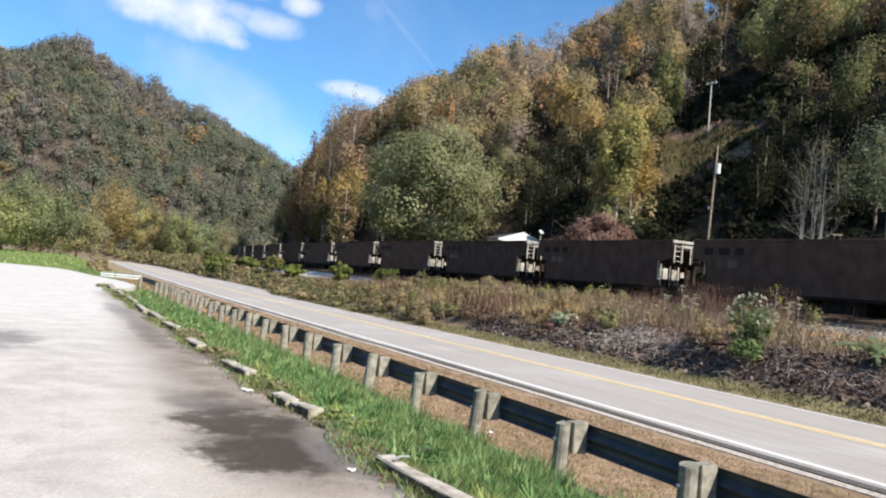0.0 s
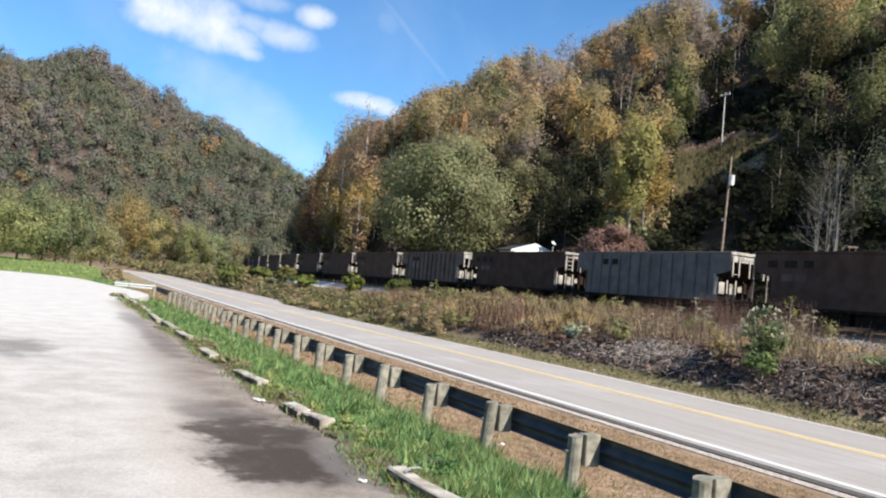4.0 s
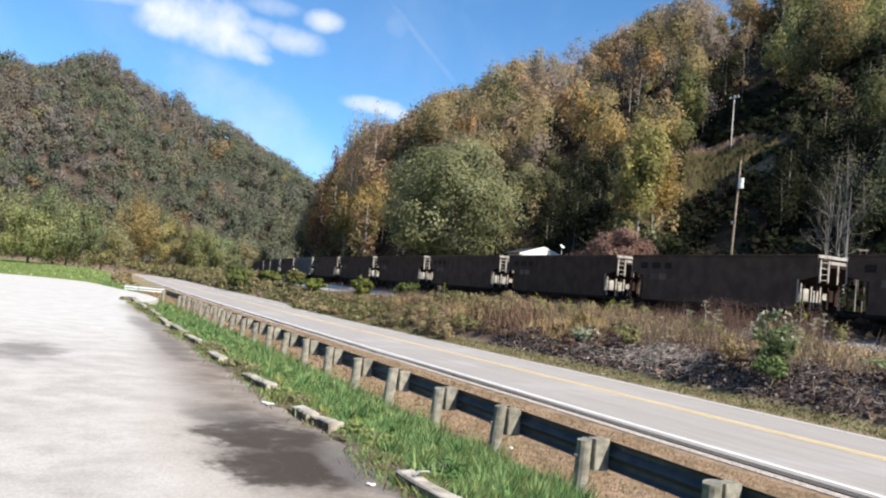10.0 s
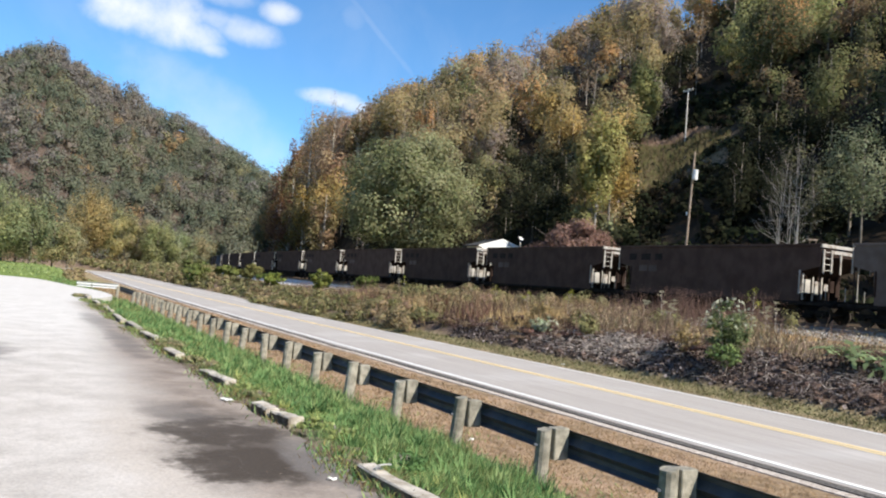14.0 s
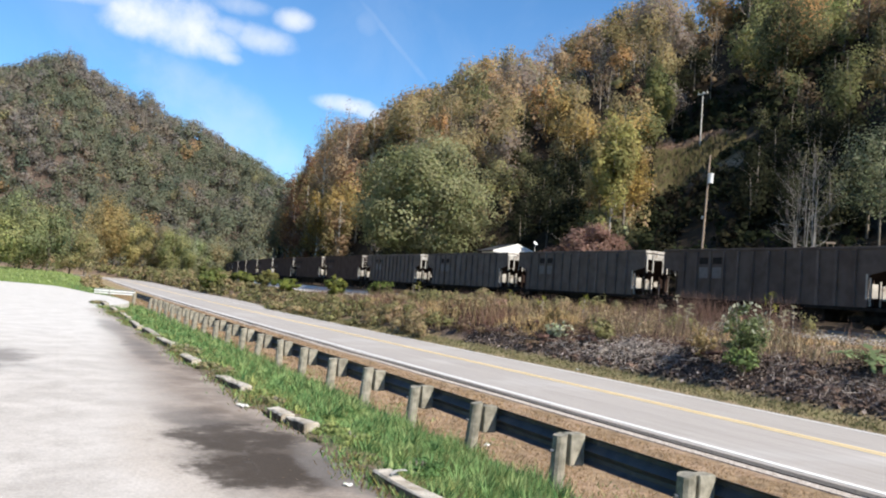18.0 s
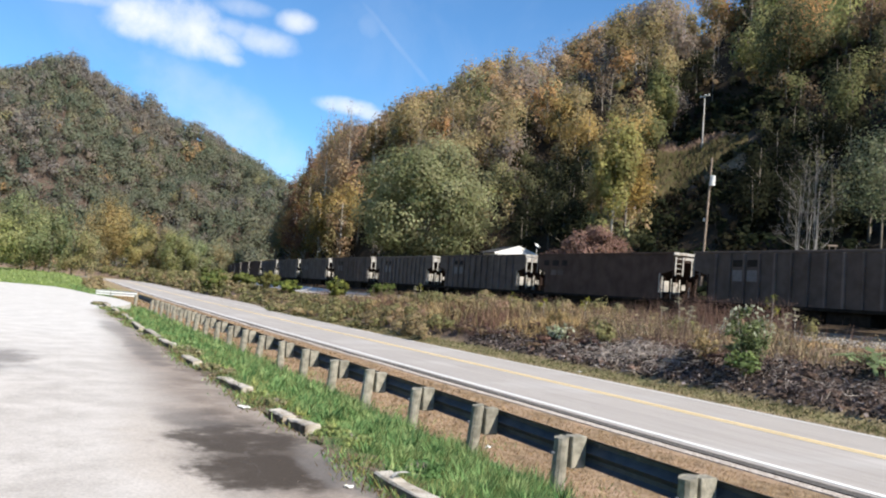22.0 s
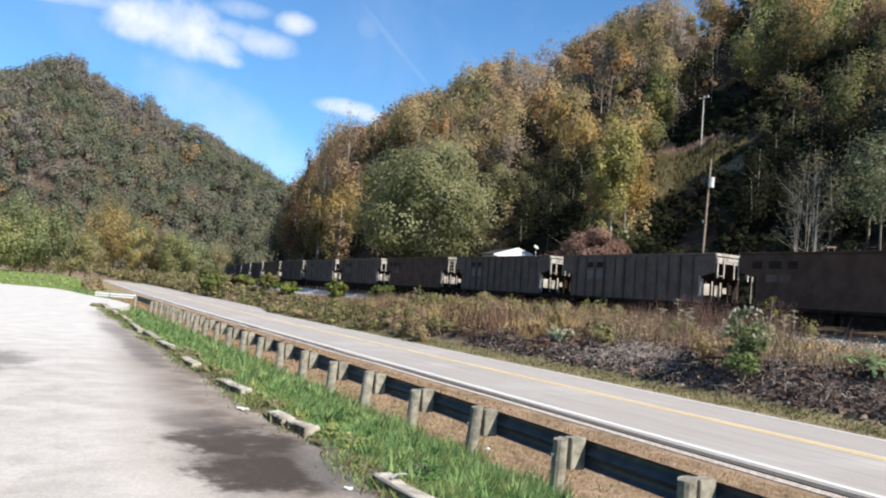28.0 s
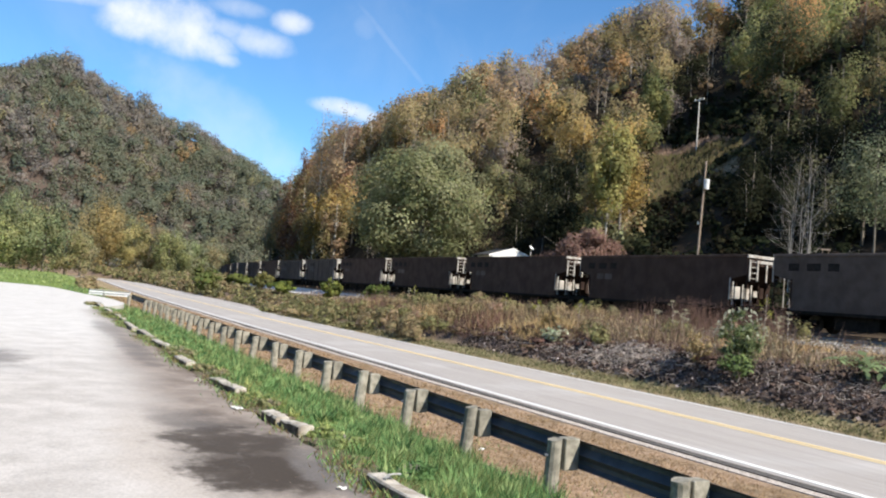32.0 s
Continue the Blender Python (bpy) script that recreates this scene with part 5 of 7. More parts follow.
for k in range(-17, 35):
    key = (k in RIBBED, k in PALE, k in BLUE)
    if key not in models:
        models[key] = coal_car(key[0], SIDE_BLUE if key[2] else SIDE_PALE if key[0] and key[1] else SIDE_GREY if key[0] or key[1] else SIDE_DARK, True)
        ob = models[key]
    else:
        ob = copy_thing(models[key], Matrix.Identity(4))
    train.append((k, ob))


def motions():
    """Each car runs along the track, away from the camera."""
    for k, ob in train:
        rows = []
        for i in range(33):
            s = 37.1 + 7.22 + (passed(i) - k) * CAR_LENGTH
            a, b = on_track(s - 6.1), on_track(s + 6.1)
            turn = -math.degrees(math.atan2(b[0] - a[0], b[1] - a[1]))
            rows.append((float(i), pose((a[0] + b[0]) / 2, (a[1] + b[1]) / 2, RAIL_TOP, 0, 0, turn)))
        walk(ob, rows)


# ---- guardrail ----
def wave_beam(y0, y1, x, z):
    """A steel beam with the usual two waves, 0.31 m high, seen from its back."""
    prof = [(0.0, 0.155), (0.03, 0.145), (0.075, 0.115), (0.08, 0.07), (0.035, 0.03), (0.0, 0.0), (0.035, -0.03), (0.08, -0.07), (0.075, -0.115), (0.03, -0.145), (0.0, -0.155)]
    bm = bmesh.new()
    rows = []
    for off in (0.0, 0.004):
        for y in (y0, y1):
            rows.append([bm.verts.new((x + px + off, y, z + pz)) for px, pz in prof])
    a, b, c, d = rows
    for i in range(len(prof) - 1):
        bm.faces.new((a[i], a[i + 1], b[i + 1], b[i]))
        bm.faces.new((c[i + 1], c[i], d[i], d[i + 1]))
    for p, q in ((a, c), (d, b)):
        for i in range(len(prof) - 1):
            bm.faces.new((p[i + 1], p[i], q[i], q[i + 1]))
    bm.faces.new((a[0], b[0], d[0], c[0]))
    bm.faces.new((b[-1], a[-1], c[-1], d[-1]))
    bmesh.ops.recalc_face_normals(bm, faces=bm.faces)
    return bm


POST_X, POST_TOP, POST_STEP = 5.24, 0.923, 1.905


def rail_x(y):
    return POST_X + 0.010 * y


def guardrail():
    rng = random.Random(5)
    root = tagged(new("guardrail"), "steel guardrail on weathered round wooden posts", "guardrail")
    for i in range(-3, 21):
        y = 5.31 + i * POST_STEP
        x = rail_x(y)
        g = float(ground_z(x, y))
        tip = 0.05 + rng.uniform(-0.05, 0.05)
        lean = Matrix.Translation((x - tip * (POST_TOP - g + 0.3), y, g - 0.3)) @ Euler((rng.uniform(-0.03, 0.03), tip, 0)).to_matrix().to_4x4()
        bm = bmesh.new()
        r = rng.uniform(0.082, 0.1)
        made = bmesh.ops.create_cone(bm, cap_ends=True, segments=12, radius1=r * 1.04, radius2=r * 0.97, depth=1.0)["verts"]
        h = POST_TOP - g + 0.3 + rng.uniform(-0.03, 0.03)
        for v in made:
            v.co.z = (v.co.z + 0.5) * h
            if v.co.z > h * 0.9:
                v.co.z += (v.co.x * 0.2 + rng.uniform(-0.006, 0.006))
        bmesh.ops.transform(bm, matrix=lean, verts=bm.verts)
        post = part("post", bm, POST_WOOD, root)
        bm = box(bmesh.new(), x + 0.10, x + 0.29, y - 0.075, y + 0.075, POST_TOP - 0.36, POST_TOP - 0.015, bevel=0.008)
        part("block", bm, POST_WOOD, post, "square wooden spacer block")
        bm = rod(bmesh.new(), (x - 0.13, y, POST_TOP - 0.2), (x - 0.08, y, POST_TOP - 0.2), 0.018, n=6)
        part("bolt", bm, GALVANISED, post)
    for i in range(-2, 12):
        y0 = 5.31 + i * 2 * POST_STEP - 0.15
        bm = wave_beam(0, 2 * POST_STEP + 0.12, 0, 0)
        bmesh.ops.transform(bm, matrix=pose(rail_x(y0) + 0.295 + 0.004 * (i % 2), y0, POST_TOP - 0.19, 0, 0, -0.57), verts=bm.verts)
        part("beam", bm, GALVANISED, root)
    bm = wave_beam(0, 2.6, 0, 0)
    bmesh.ops.transform(bm, matrix=pose(rail_x(51) + 0.3, 51.1, POST_TOP - 0.19, 0, 0, -0.57), verts=bm.verts)
    part("beam", bm, GALVANISED, root)
    # pale flared end, turned away from the road
    bm = wave_beam(0, 2.6, 0, 0)
    bmesh.ops.transform(bm, matrix=pose(6.0, 53.6, POST_TOP - 0.08, 0, 0, 62), verts=bm.verts)
    part("beam_end", bm, END_WHITE, root, "white flared end of the rail")
    for x, y in ((5.62, 50.2), (4.6, 54.5)):
        part("post", rod(bmesh.new(), (x - 0.02, y, 0.2), (x, y, POST_TOP), 0.09, n=10), POST_WOOD, root)


guardrail()


# ---- parking kerbs ----
# kerb sides darker: their shade, with some soil, is put into the colour
KERB_SIDE = material("soil_stained_kerb_side", (0.05, 0.038, 0.028), (0.16, 0.13, 0.10), 8, 0.97, 0.6, 30)
def kerb_stone(y0, y1, x, turn, seed):
    rng = random.Random(seed)
    n = 7
    bm = bmesh.new()
    prof = [(-0.09, -0.08), (-0.08, 0.088), (-0.066, 0.104), (0.066, 0.104), (0.08, 0.088), (0.09, -0.08)]
    rings = []
    chip = [-rng.choice((0.0, 0.0, 0.004, 0.012)) for _ in range(n)]
    for k in range(n):
        y = (k / (n - 1) - 0.5) * (y1 - y0)
        rings.append([bm.verts.new((px + rng.uniform(-0.01, 0.01), y + rng.uniform(-0.012, 0.012), pz + chip[k] * (pz > 0) + rng.uniform(-0.008, 0.004))) for px, pz in prof])
    for a, b in zip(rings, rings[1:]):
        for i in range(len(prof) - 1):
            bm.faces.new((a[i], a[i + 1], b[i + 1], b[i]))
    bm.faces.new(rings[0][::-1])
    bm.faces.new(rings[-1])
    bmesh.ops.recalc_face_normals(bm, faces=bm.faces)
    for f in bm.faces:
        f.material_index = 1 if abs(f.normal.z) < 0.5 and abs(f.normal.x) > 0.5 else 0
    ob = part("parking_kerb", bm, KERB, None)
    ob.data.materials.append(KERB_SIDE)
    ob.matrix_world = pose(x, (y0 + y1) / 2, LOT_Z + 0.025, rng.uniform(-1.0, 1.0), rng.uniform(-7, 4), turn)
    return tagged(ob, "worn concrete parking kerb between paving and grass", "kerb", "parking kerbs")


for k, (y0, y1, x, turn) in enumerate(((4.3, 6.25, 2.82, 2), (8.4, 8.92, 2.84, 8), (8.96, 9.5, 2.77, 3), (11.3, 12.65, 2.82, 3), (14.7, 15.85, 2.77, 1), (18.0, 19.4, 2.86, 4), (20.4, 22.5, 2.88, 1),
                                     (23.1, 25.6, 2.83, -1), (27.2, 29.4, 2.97, 0), (31.9, 34.0, 2.99, 0), (36.5, 38.3, 3.0, 2))):
    kerb_stone(y0, y1, x, turn, k)


# ---- grass and weeds ----
def blades(leaves, rng, x, y, z, height, width, colours, lean=0.35):
    """Upright blades, each at its place, with uneven height, lean and colour."""
    n = len(x)
    h = height * rng.uniform(0.5, 1.3, n)
    g = rng.uniform(0, 2 * np.pi, n)
    tip = np.column_stack([np.cos(g) * lean, np.sin(g) * lean, np.ones(n)]) * rng.uniform(0.6, 1.2, (n, 1))
    tip = tip / np.linalg.norm(tip, axis=1, keepdims=True) * h[:, None]
    f = rng.uniform(0, 2 * np.pi, n)
    across = np.column_stack([np.cos(f), np.sin(f), 0 * f]) * (width * rng.uniform(0.6, 1.4, n))[:, None]
    base = np.column_stack([x, y, z - 0.02])
    c = np.asarray(colours)[rng.integers(0, len(colours), n)] * rng.normal(1, 0.2, (n, 1)).clip(0.5, 1.6)
    leaves.add(base + tip * 0.5, tip * 0.5, across * 0.5, c)


def clumped(rng, x, y, size, cut):
    """Keeps points where a lumpy field is high, so that growth stands in patches."""
    return lumps(x, y, size, 7.0) + rng.normal(0, 0.35, len(x)) > cut


GRASS = ((0.14, 0.25, 0.095), (0.2, 0.32, 0.125), (0.055, 0.12, 0.045), (0.3, 0.38, 0.16))
STRAW = ((0.44, 0.32, 0.17), (0.38, 0.26, 0.135), (0.30, 0.21, 0.115))
WEED = ((0.34, 0.265, 0.17), (0.23, 0.175, 0.125), (0.15, 0.105, 0.088), (0.16, 0.15, 0.08), (0.4, 0.32, 0.21))
BRUSH = ((0.17, 0.142, 0.082), (0.19, 0.145, 0.092), (0.13, 0.118, 0.066), (0.18, 0.125, 0.09))


def verge_grass():
    rng = np.random.default_rng(21)
    lv = Leaves()
    for y0, y1, per, h, wd in ((2.5, 9, 3100, 0.15, 0.0065), (9, 18, 1000, 0.17, 0.013), (18, 34, 420, 0.18, 0.02), (34, 72, 130, 0.2, 0.04)):
        n = int((y1 - y0) * 2.6 * per)
        x, y = rng.uniform(2.72, 5.3, n), rng.uniform(y0, y1, n)
        keep = (x < 5.12 + 0.14 * np.sin(y * 2.1) + 0.1 * np.sin(y * 5.3) + rng.normal(0, 0.1, n)) & (x > np.interp(y, [36, 39.6, 42.5, 47, 50, 56.8, 64.3, 68.4], [2.9, 4.1, 4.6, 4.5, 4.1, 3.0, 1.8, -2.0]) + rng.normal(0, 0.08, n))
        x, y = x[keep], y[keep]
        tall = np.clip(0.85 + 0.6 * lumps(x, y, 0.45, 3.0) + 0.45 * lumps(x, y, 1.6, 8.0), 0.3, 2.2)
        blades(lv, rng, x, y, ground_z(x, y), h * tall, wd, GRASS + ((0.2, 0.19, 0.08),), 0.55)
    # tufts that spread from their middle
    for _ in range(520):
        cy = 3 + 27 * rng.random() ** 1.5
        cx = rng.uniform(2.95, 5.05)
        n = 40 if cy < 14 else 22
        g = rng.uniform(0, 2 * np.pi, n)
        up = rng.uniform(0.35, 1.3, n)
        tip = np.column_stack([np.cos(g), np.sin(g), up]) * (rng.uniform(0.09, 0.2) * rng.uniform(0.6, 1.2, n))[:, None]
        base = np.column_stack([cx + rng.normal(0, 0.035, n), cy + rng.normal(0, 0.035, n), np.full(n, float(ground_z(cx, cy)) + 0.02)])
        wide = (0.004 + cy * 0.0004) * np.column_stack([-np.sin(g), np.cos(g), 0 * g])
        tone = np.asarray(GRASS + ((0.34, 0.36, 0.13),) * 2 if cx < 3.4 else GRASS)
        lv.add(base + tip * 0.5, tip * 0.5, wide, tone[rng.integers(0, len(tone))] * rng.normal(1, 0.15, (n, 1)).clip(0.6, 1.4))
    # taller tufts round the feet of the posts
    for i in range(-2, 22):
        py = 5.31 + i * POST_STEP
        n = int(np.interp(py, [0, 10, 30, 50], [420, 420, 140, 60]))
        y = rng.normal(py, 0.35, n)
        x = np.minimum(rng.normal(rail_x(py) - 0.28, 0.2, n), rail_x(py) + 0.1)
        blades(lv, rng, x, y, ground_z(x, y), 0.24 * np.exp(-((y - py) / 0.6) ** 2) + 0.06, np.interp(py, [0, 10, 30, 50], [0.01, 0.012, 0.025, 0.045]), GRASS, 0.45)
    tagged(new("verge_grass", lv.mesh("verge_grass", BLADE)), "bright green uncut grass between kerbs and guardrail", "grass", kind="stuff")
    lv = Leaves()
    for y0, y1, per, h, wd in ((2.0, 12, 420, 0.10, 0.010), (12, 30, 160, 0.11, 0.018), (30, 75, 45, 0.12, 0.04)):
        n = int((y1 - y0) * 4.8 * per)
        x, y = rng.uniform(4.9, 9.8, n), rng.uniform(y0, y1, n)
        blades(lv, rng, x, y, ground_z(x, y), h, wd, ((0.36, 0.25, 0.14), (0.3, 0.2, 0.11), (0.24, 0.155, 0.09), (0.4, 0.29, 0.18), (0.2, 0.14, 0.08)), 1.0)
    n = 9000
    x, y = rng.uniform(5.0, 6.6, n), 3 + 27 * rng.random(n) ** 1.3
    keep = clumped(rng, x, y, 0.5, 0.45)
    x, y = x[keep], y[keep]
    blades(lv, rng, x, y, ground_z(x, y), 0.1, 0.008 + y * 0.0006, GRASS + ((0.3, 0.29, 0.12), (0.4, 0.33, 0.17)), 0.8)
    tagged(new("dry_grass", lv.mesh("dry_grass", BLADE)), "short dry straw-coloured grass under the guardrail", "grass", kind="stuff")
    # weeds that push between paving and kerbs
    lv = Leaves()
    n = 22000
    x, y = rng.normal(2.8, 0.13, n), 4 + 32 * rng.random(n) ** 1.3
    keep = np.sin(y * 1.3) + 0.7 * np.sin(y * 3.1) + rng.normal(0, 0.5, n) > 0.0
    x, y = x[keep], y[keep]
    blades(lv, rng, x, y, np.full(len(x), LOT_Z + 0.02), 0.1 + 0.07 * lumps(x, y, 0.5, 5.0), 0.014, GRASS + ((0.3, 0.27, 0.1), (0.24, 0.25, 0.07), (0.2, 0.14, 0.09), (0.16, 0.11, 0.07)), 0.8)
    tagged(new("edge_weeds", lv.mesh("edge_weeds", BLADE)), "small weeds along the broken paving edge", "weeds", kind="stuff")
    # lawn beyond the car park
    lv = Leaves()
    n = 9000
    x, y = rng.uniform(-60, 8, n), rng.uniform(66, 170, n)
    keep = ~((x < 3.4) & (y < 70)) & (road_side(x, y) < -4.5)
    x, y = x[keep], y[keep]
    blades(lv, rng, x, y, ground_z(x, y), 0.25, 0.16, ((0.26, 0.32, 0.13), (0.29, 0.34, 0.15), (0.22, 0.28, 0.12)), 0.7)
    tagged(new("meadow_grass", lv.mesh("meadow_grass", BLADE)), "mown green grass beyond the car park", "grass", kind="stuff")


verge_grass()


def open_gravel(x, y, d):
    """Stretches beside the track where bare pale stones show."""
    b = np.degrees(np.arctan2(x, y))
    return (d > -7.4) & ((b > 44.5) | ((b > 36.8) & (b < 39.2)) | ((b > 14) & (b < 24) & (d > -6.2)))


def bank_growth():
    rng = np.random.default_rng(22)
    lv = Leaves()
    # short green-brown strip at the road's edge
    n = 24000
    w, y = rng.uniform(3.1, 4.1, n), 6 + 120 * rng.random(n) ** 1.6
    rx = 13.45 + np.interp(y, [0, 50, 60, 76, 125], [0, 0, 0.1, 2.4, 3.55])
    x = rx + w
    keep = clumped(rng, x, y, 1.1, -0.6)
    x, y, w = x[keep], y[keep], w[keep]
    blades(lv, rng, x, y, ground_z(x, y), 0.07 + 0.06 * (w - 3.1), 0.03 + y * 0.0007, ((0.14, 0.145, 0.07), (0.19, 0.165, 0.095), (0.12, 0.128, 0.06), (0.23, 0.19, 0.115)), 0.7)
    tagged(new("roadside_grass", lv.mesh("roadside_grass", BLADE)), "short olive grass along the road's edge", "grass", kind="stuff")
    # dry weeds on top of the bank
    lv = Leaves()
    n = 92000
    y = 7 + 58 * rng.random(n) ** 1.25
    x = rng.uniform(19.4, 34.0, n)
    d, w = track_side(x, y), road_side(x, y)
    keep = (w > 6.0 + 0.5 * np.sin(y * 0.9)) & (d < -2.6) & clumped(rng, x, y, 1.5, -0.2) & (np.hypot(x - 20.2, y - 13.6) > 1.2) & ~open_gravel(x, y, d)
    x, y, d = x[keep], y[keep], d[keep]
    tall = 0.44 * (1 + 0.8 * lumps(x, y, 1.7, 4.0)) * np.interp(d, [-14, -10, -6, -4], [1.0, 0.62, 0.32, 0.22]) * np.interp(y - 0.9 * (d + 12), [15, 19], [0.42, 1.0])
    patch = lumps(x, y, 3.1, 6.0)
    for lo, hi, cols in ((-9, -0.35, ((0.15, 0.095, 0.08), (0.11, 0.072, 0.06), (0.19, 0.13, 0.1))), (-0.35, 0.3, WEED), (0.3, 9, ((0.52, 0.37, 0.2), (0.42, 0.29, 0.16), (0.3, 0.22, 0.12)))):
        m = (patch > lo) & (patch <= hi)
        blades(lv, rng, x[m], y[m], ground_z(x[m], y[m]), tall[m], 0.035, cols, 0.4)
    tagged(new("dry_weeds", lv.mesh("dry_weeds", BLADE)), "tall dry tan and reddish weeds on the bank", "weeds", kind="stuff")
    # thin taller stalks before the railway
    n = 24000
    y = 9 + 75 * rng.random(n) ** 1.2
    x = rng.uniform(20.6, 28.5, n)
    keep = (clumped(rng, x, y, 2.6, 0.35) & (y > 19)) | ((y > 19.5) & (y < 50) & (x < 26) & (rng.random(n) < 0.5))
    x, y = x[keep], y[keep]
    lv2 = Leaves()
    blades(lv2, rng, x, y, ground_z(x, y), 0.85 * (1 + 0.5 * lumps(x, y, 2.3, 2.5)), 0.016, ((0.22, 0.14, 0.12), (0.17, 0.115, 0.1), (0.27, 0.19, 0.145), (0.19, 0.15, 0.1)), 0.25)
    tagged(new("tall_stalks", lv2.mesh("tall_stalks", BLADE)), "thin reddish-brown dry stalks", "weeds", kind="stuff")
    # reddish stalks that stand up before the wheels
    lv2 = Leaves()
    heads = Leaves()
    clumps = [(30.6 + rng.normal(0, 1.0), 29.0 + rng.normal(0, 1.6), rng.uniform(1.0, 1.75)) for _ in range(26)]
    clumps += [(30.8 + rng.uniform(-3.0, 0.8), rng.uniform(31, 62), rng.uniform(0.5, 1.15)) for _ in range(60)]
    for cx, cy, ch in clumps:
        n = 46
        px, py = cx + rng.normal(0, 0.3, n), cy + rng.normal(0, 0.35, n)
        pz = ground_z(px, py)
        blades(lv2, rng, px, py, pz, ch, 0.02, ((0.16, 0.1, 0.085), (0.12, 0.078, 0.066), (0.2, 0.135, 0.105)), 0.3)
        m = 70
        hx, hy = cx + rng.normal(0, 0.38, m), cy + rng.normal(0, 0.42, m)
        heads.add(np.column_stack([hx, hy, ground_z(hx, hy) + ch * rng.uniform(0.45, 1.05, m)]), unit(rng, m) * 0.035, unit(rng, m) * 0.025, np.asarray(((0.17, 0.11, 0.095), (0.13, 0.085, 0.075), (0.21, 0.15, 0.12)))[rng.integers(0, 3, m)])
    tagged(new("dock_stalks", lv2.mesh("dock_stalks", BLADE)), "dark reddish dry stalks beside the track", "weeds", kind="stuff")
    tagged(new("dock_seeds", heads.mesh("dock_seeds", LEAF)), "dark red-brown seed heads on dry stalks", "weeds", kind="stuff")
    # golden and reddish grass where the bank runs out towards the brush
    lv2 = Leaves()
    n = 11000
    gy_, gw_ = 27 + 24 * rng.random(n), rng.uniform(5.4, 8.6, n)
    gx_ = 13.45 + gw_
    keep = clumped(rng, gx_, gy_, 1.7, -0.15)
    gx_, gy_ = gx_[keep], gy_[keep]
    red = lumps(gx_, gy_, 3.0, 1.0) > -0.2
    for mask, cols in ((red, ((0.22, 0.13, 0.1), (0.17, 0.1, 0.08), (0.27, 0.18, 0.125))), (~red, ((0.5, 0.36, 0.18), (0.42, 0.3, 0.16), (0.36, 0.28, 0.15)))):
        blades(lv2, rng, gx_[mask], gy_[mask], ground_z(gx_[mask], gy_[mask]), 0.55 * (1 + 0.6 * lumps(gx_[mask], gy_[mask], 1.3, 6.0)), 0.035, cols, 0.45)
    tagged(new("golden_grass", lv2.mesh("golden_grass", BLADE)), "golden and reddish dry grass on the bank", "grass", kind="stuff")
    # seed heads and small leaves on the weeds
    lv = Leaves()
    n = 42000
    y = 8 + 60 * rng.random(n) ** 1.2
    x = rng.uniform(19.8, 33.6, n)
    keep = clumped(rng, x, y, 1.9, 0.1) & ~open_gravel(x, y, track_side(x, y))
    x, y = x[keep], y[keep]
    z = ground_z(x, y) + 0.42 * (1 + 0.7 * lumps(x, y, 1.7, 4.0)) * rng.uniform(0.3, 1.3, len(x))
    ax, ac = unit(rng, len(x)) * 0.05, unit(rng, len(x)) * 0.035
    cols = np.asarray(WEED + BRUSH + ((0.55, 0.45, 0.3), (0.5, 0.44, 0.32)))[rng.integers(0, 11, len(x))] * rng.normal(1, 0.2, (len(x), 1)).clip(0.5, 1.6)
    lv.add(np.column_stack([x, y, z]), ax, ac, cols)
    tagged(new("weed_leaves", lv.mesh("weed_leaves", LEAF)), "withered leaves and seed heads of the weeds", "weeds", kind="stuff")
    # brush further on, down to the road
    lv = Leaves()
    x, y = spots(rng, 1.05, 16, 60, 24, 235)
    d, w = track_side(x, y), road_side(x, y)
    keep = (w > np.where(y > 66, 5.7, np.where(y > 31, 3.7, 5.6)) + 0.4 * np.sin(y)) & (d < -5.2) & (rng.random(len(x)) < np.where(y > 36, 0.9, 0.25))
    x, y, w = x[keep], y[keep], w[keep]
    z = ground_z(x, y)
    for px, py, pz, pw in zip(x, y, z, w):
        away = math.hypot(px, py)
        h = rng.uniform(0.6, 1.25) * (1 + 0.4 * float(lumps(np.array(px), np.array(py), 4.0, 2.0))) * (1.0 if py < 85 else 1.5)
        if 12.5 < math.degrees(math.atan2(px, py)) < 22 and py > 60:
            h = min(h, 0.75)
            if float(track_side(px, py)) > -9:
                continue
        bearing = math.degrees(math.atan2(px, py))
        if 14 < bearing < 24.5 and py > 48:
            h = min(h, 2.35 - away * math.tan(radians(float(np.interp(bearing, [14, 15.2, 17.1, 24], [0.32, 0.45, 0.66, 0.74])))) - pz + rng.uniform(-0.05, 0.12))
            if h < 0.12:
                continue
        r = rng.uniform(0.5, 0.95)
        size = max(0.1, away * 0.0023)
        c = np.asarray(BRUSH[int(rng.integers(4))]) * 1.15
        if py > 44 or rng.random() < 0.4:
            c = np.asarray(((0.15, 0.142, 0.07), (0.18, 0.145, 0.085), (0.125, 0.122, 0.06))[int(rng.integers(3))]) * 1.1
        crown(lv, rng, (px, py, pz - 0.1), h, r, c, size, int(11 * r * (r + h) * 0.5 / size ** 2 * 0.42) + 8, low=0.0, lobes=9, hollow=0.3, soft=0.5)
    # dry stems that stand out of the brush
    n = 17000
    by = 32 + 90 * rng.random(n) ** 1.3
    bx = rng.uniform(17, 36, n)
    d, w = track_side(bx, by), road_side(bx, by)
    keep = (w > np.where(by > 64, 5.8, 3.9)) & (d < -5) & clumped(rng, bx, by, 3.0, -0.5) & ~((by > 50) & (by > bx * 2.2))
    bx, by = bx[keep], by[keep]
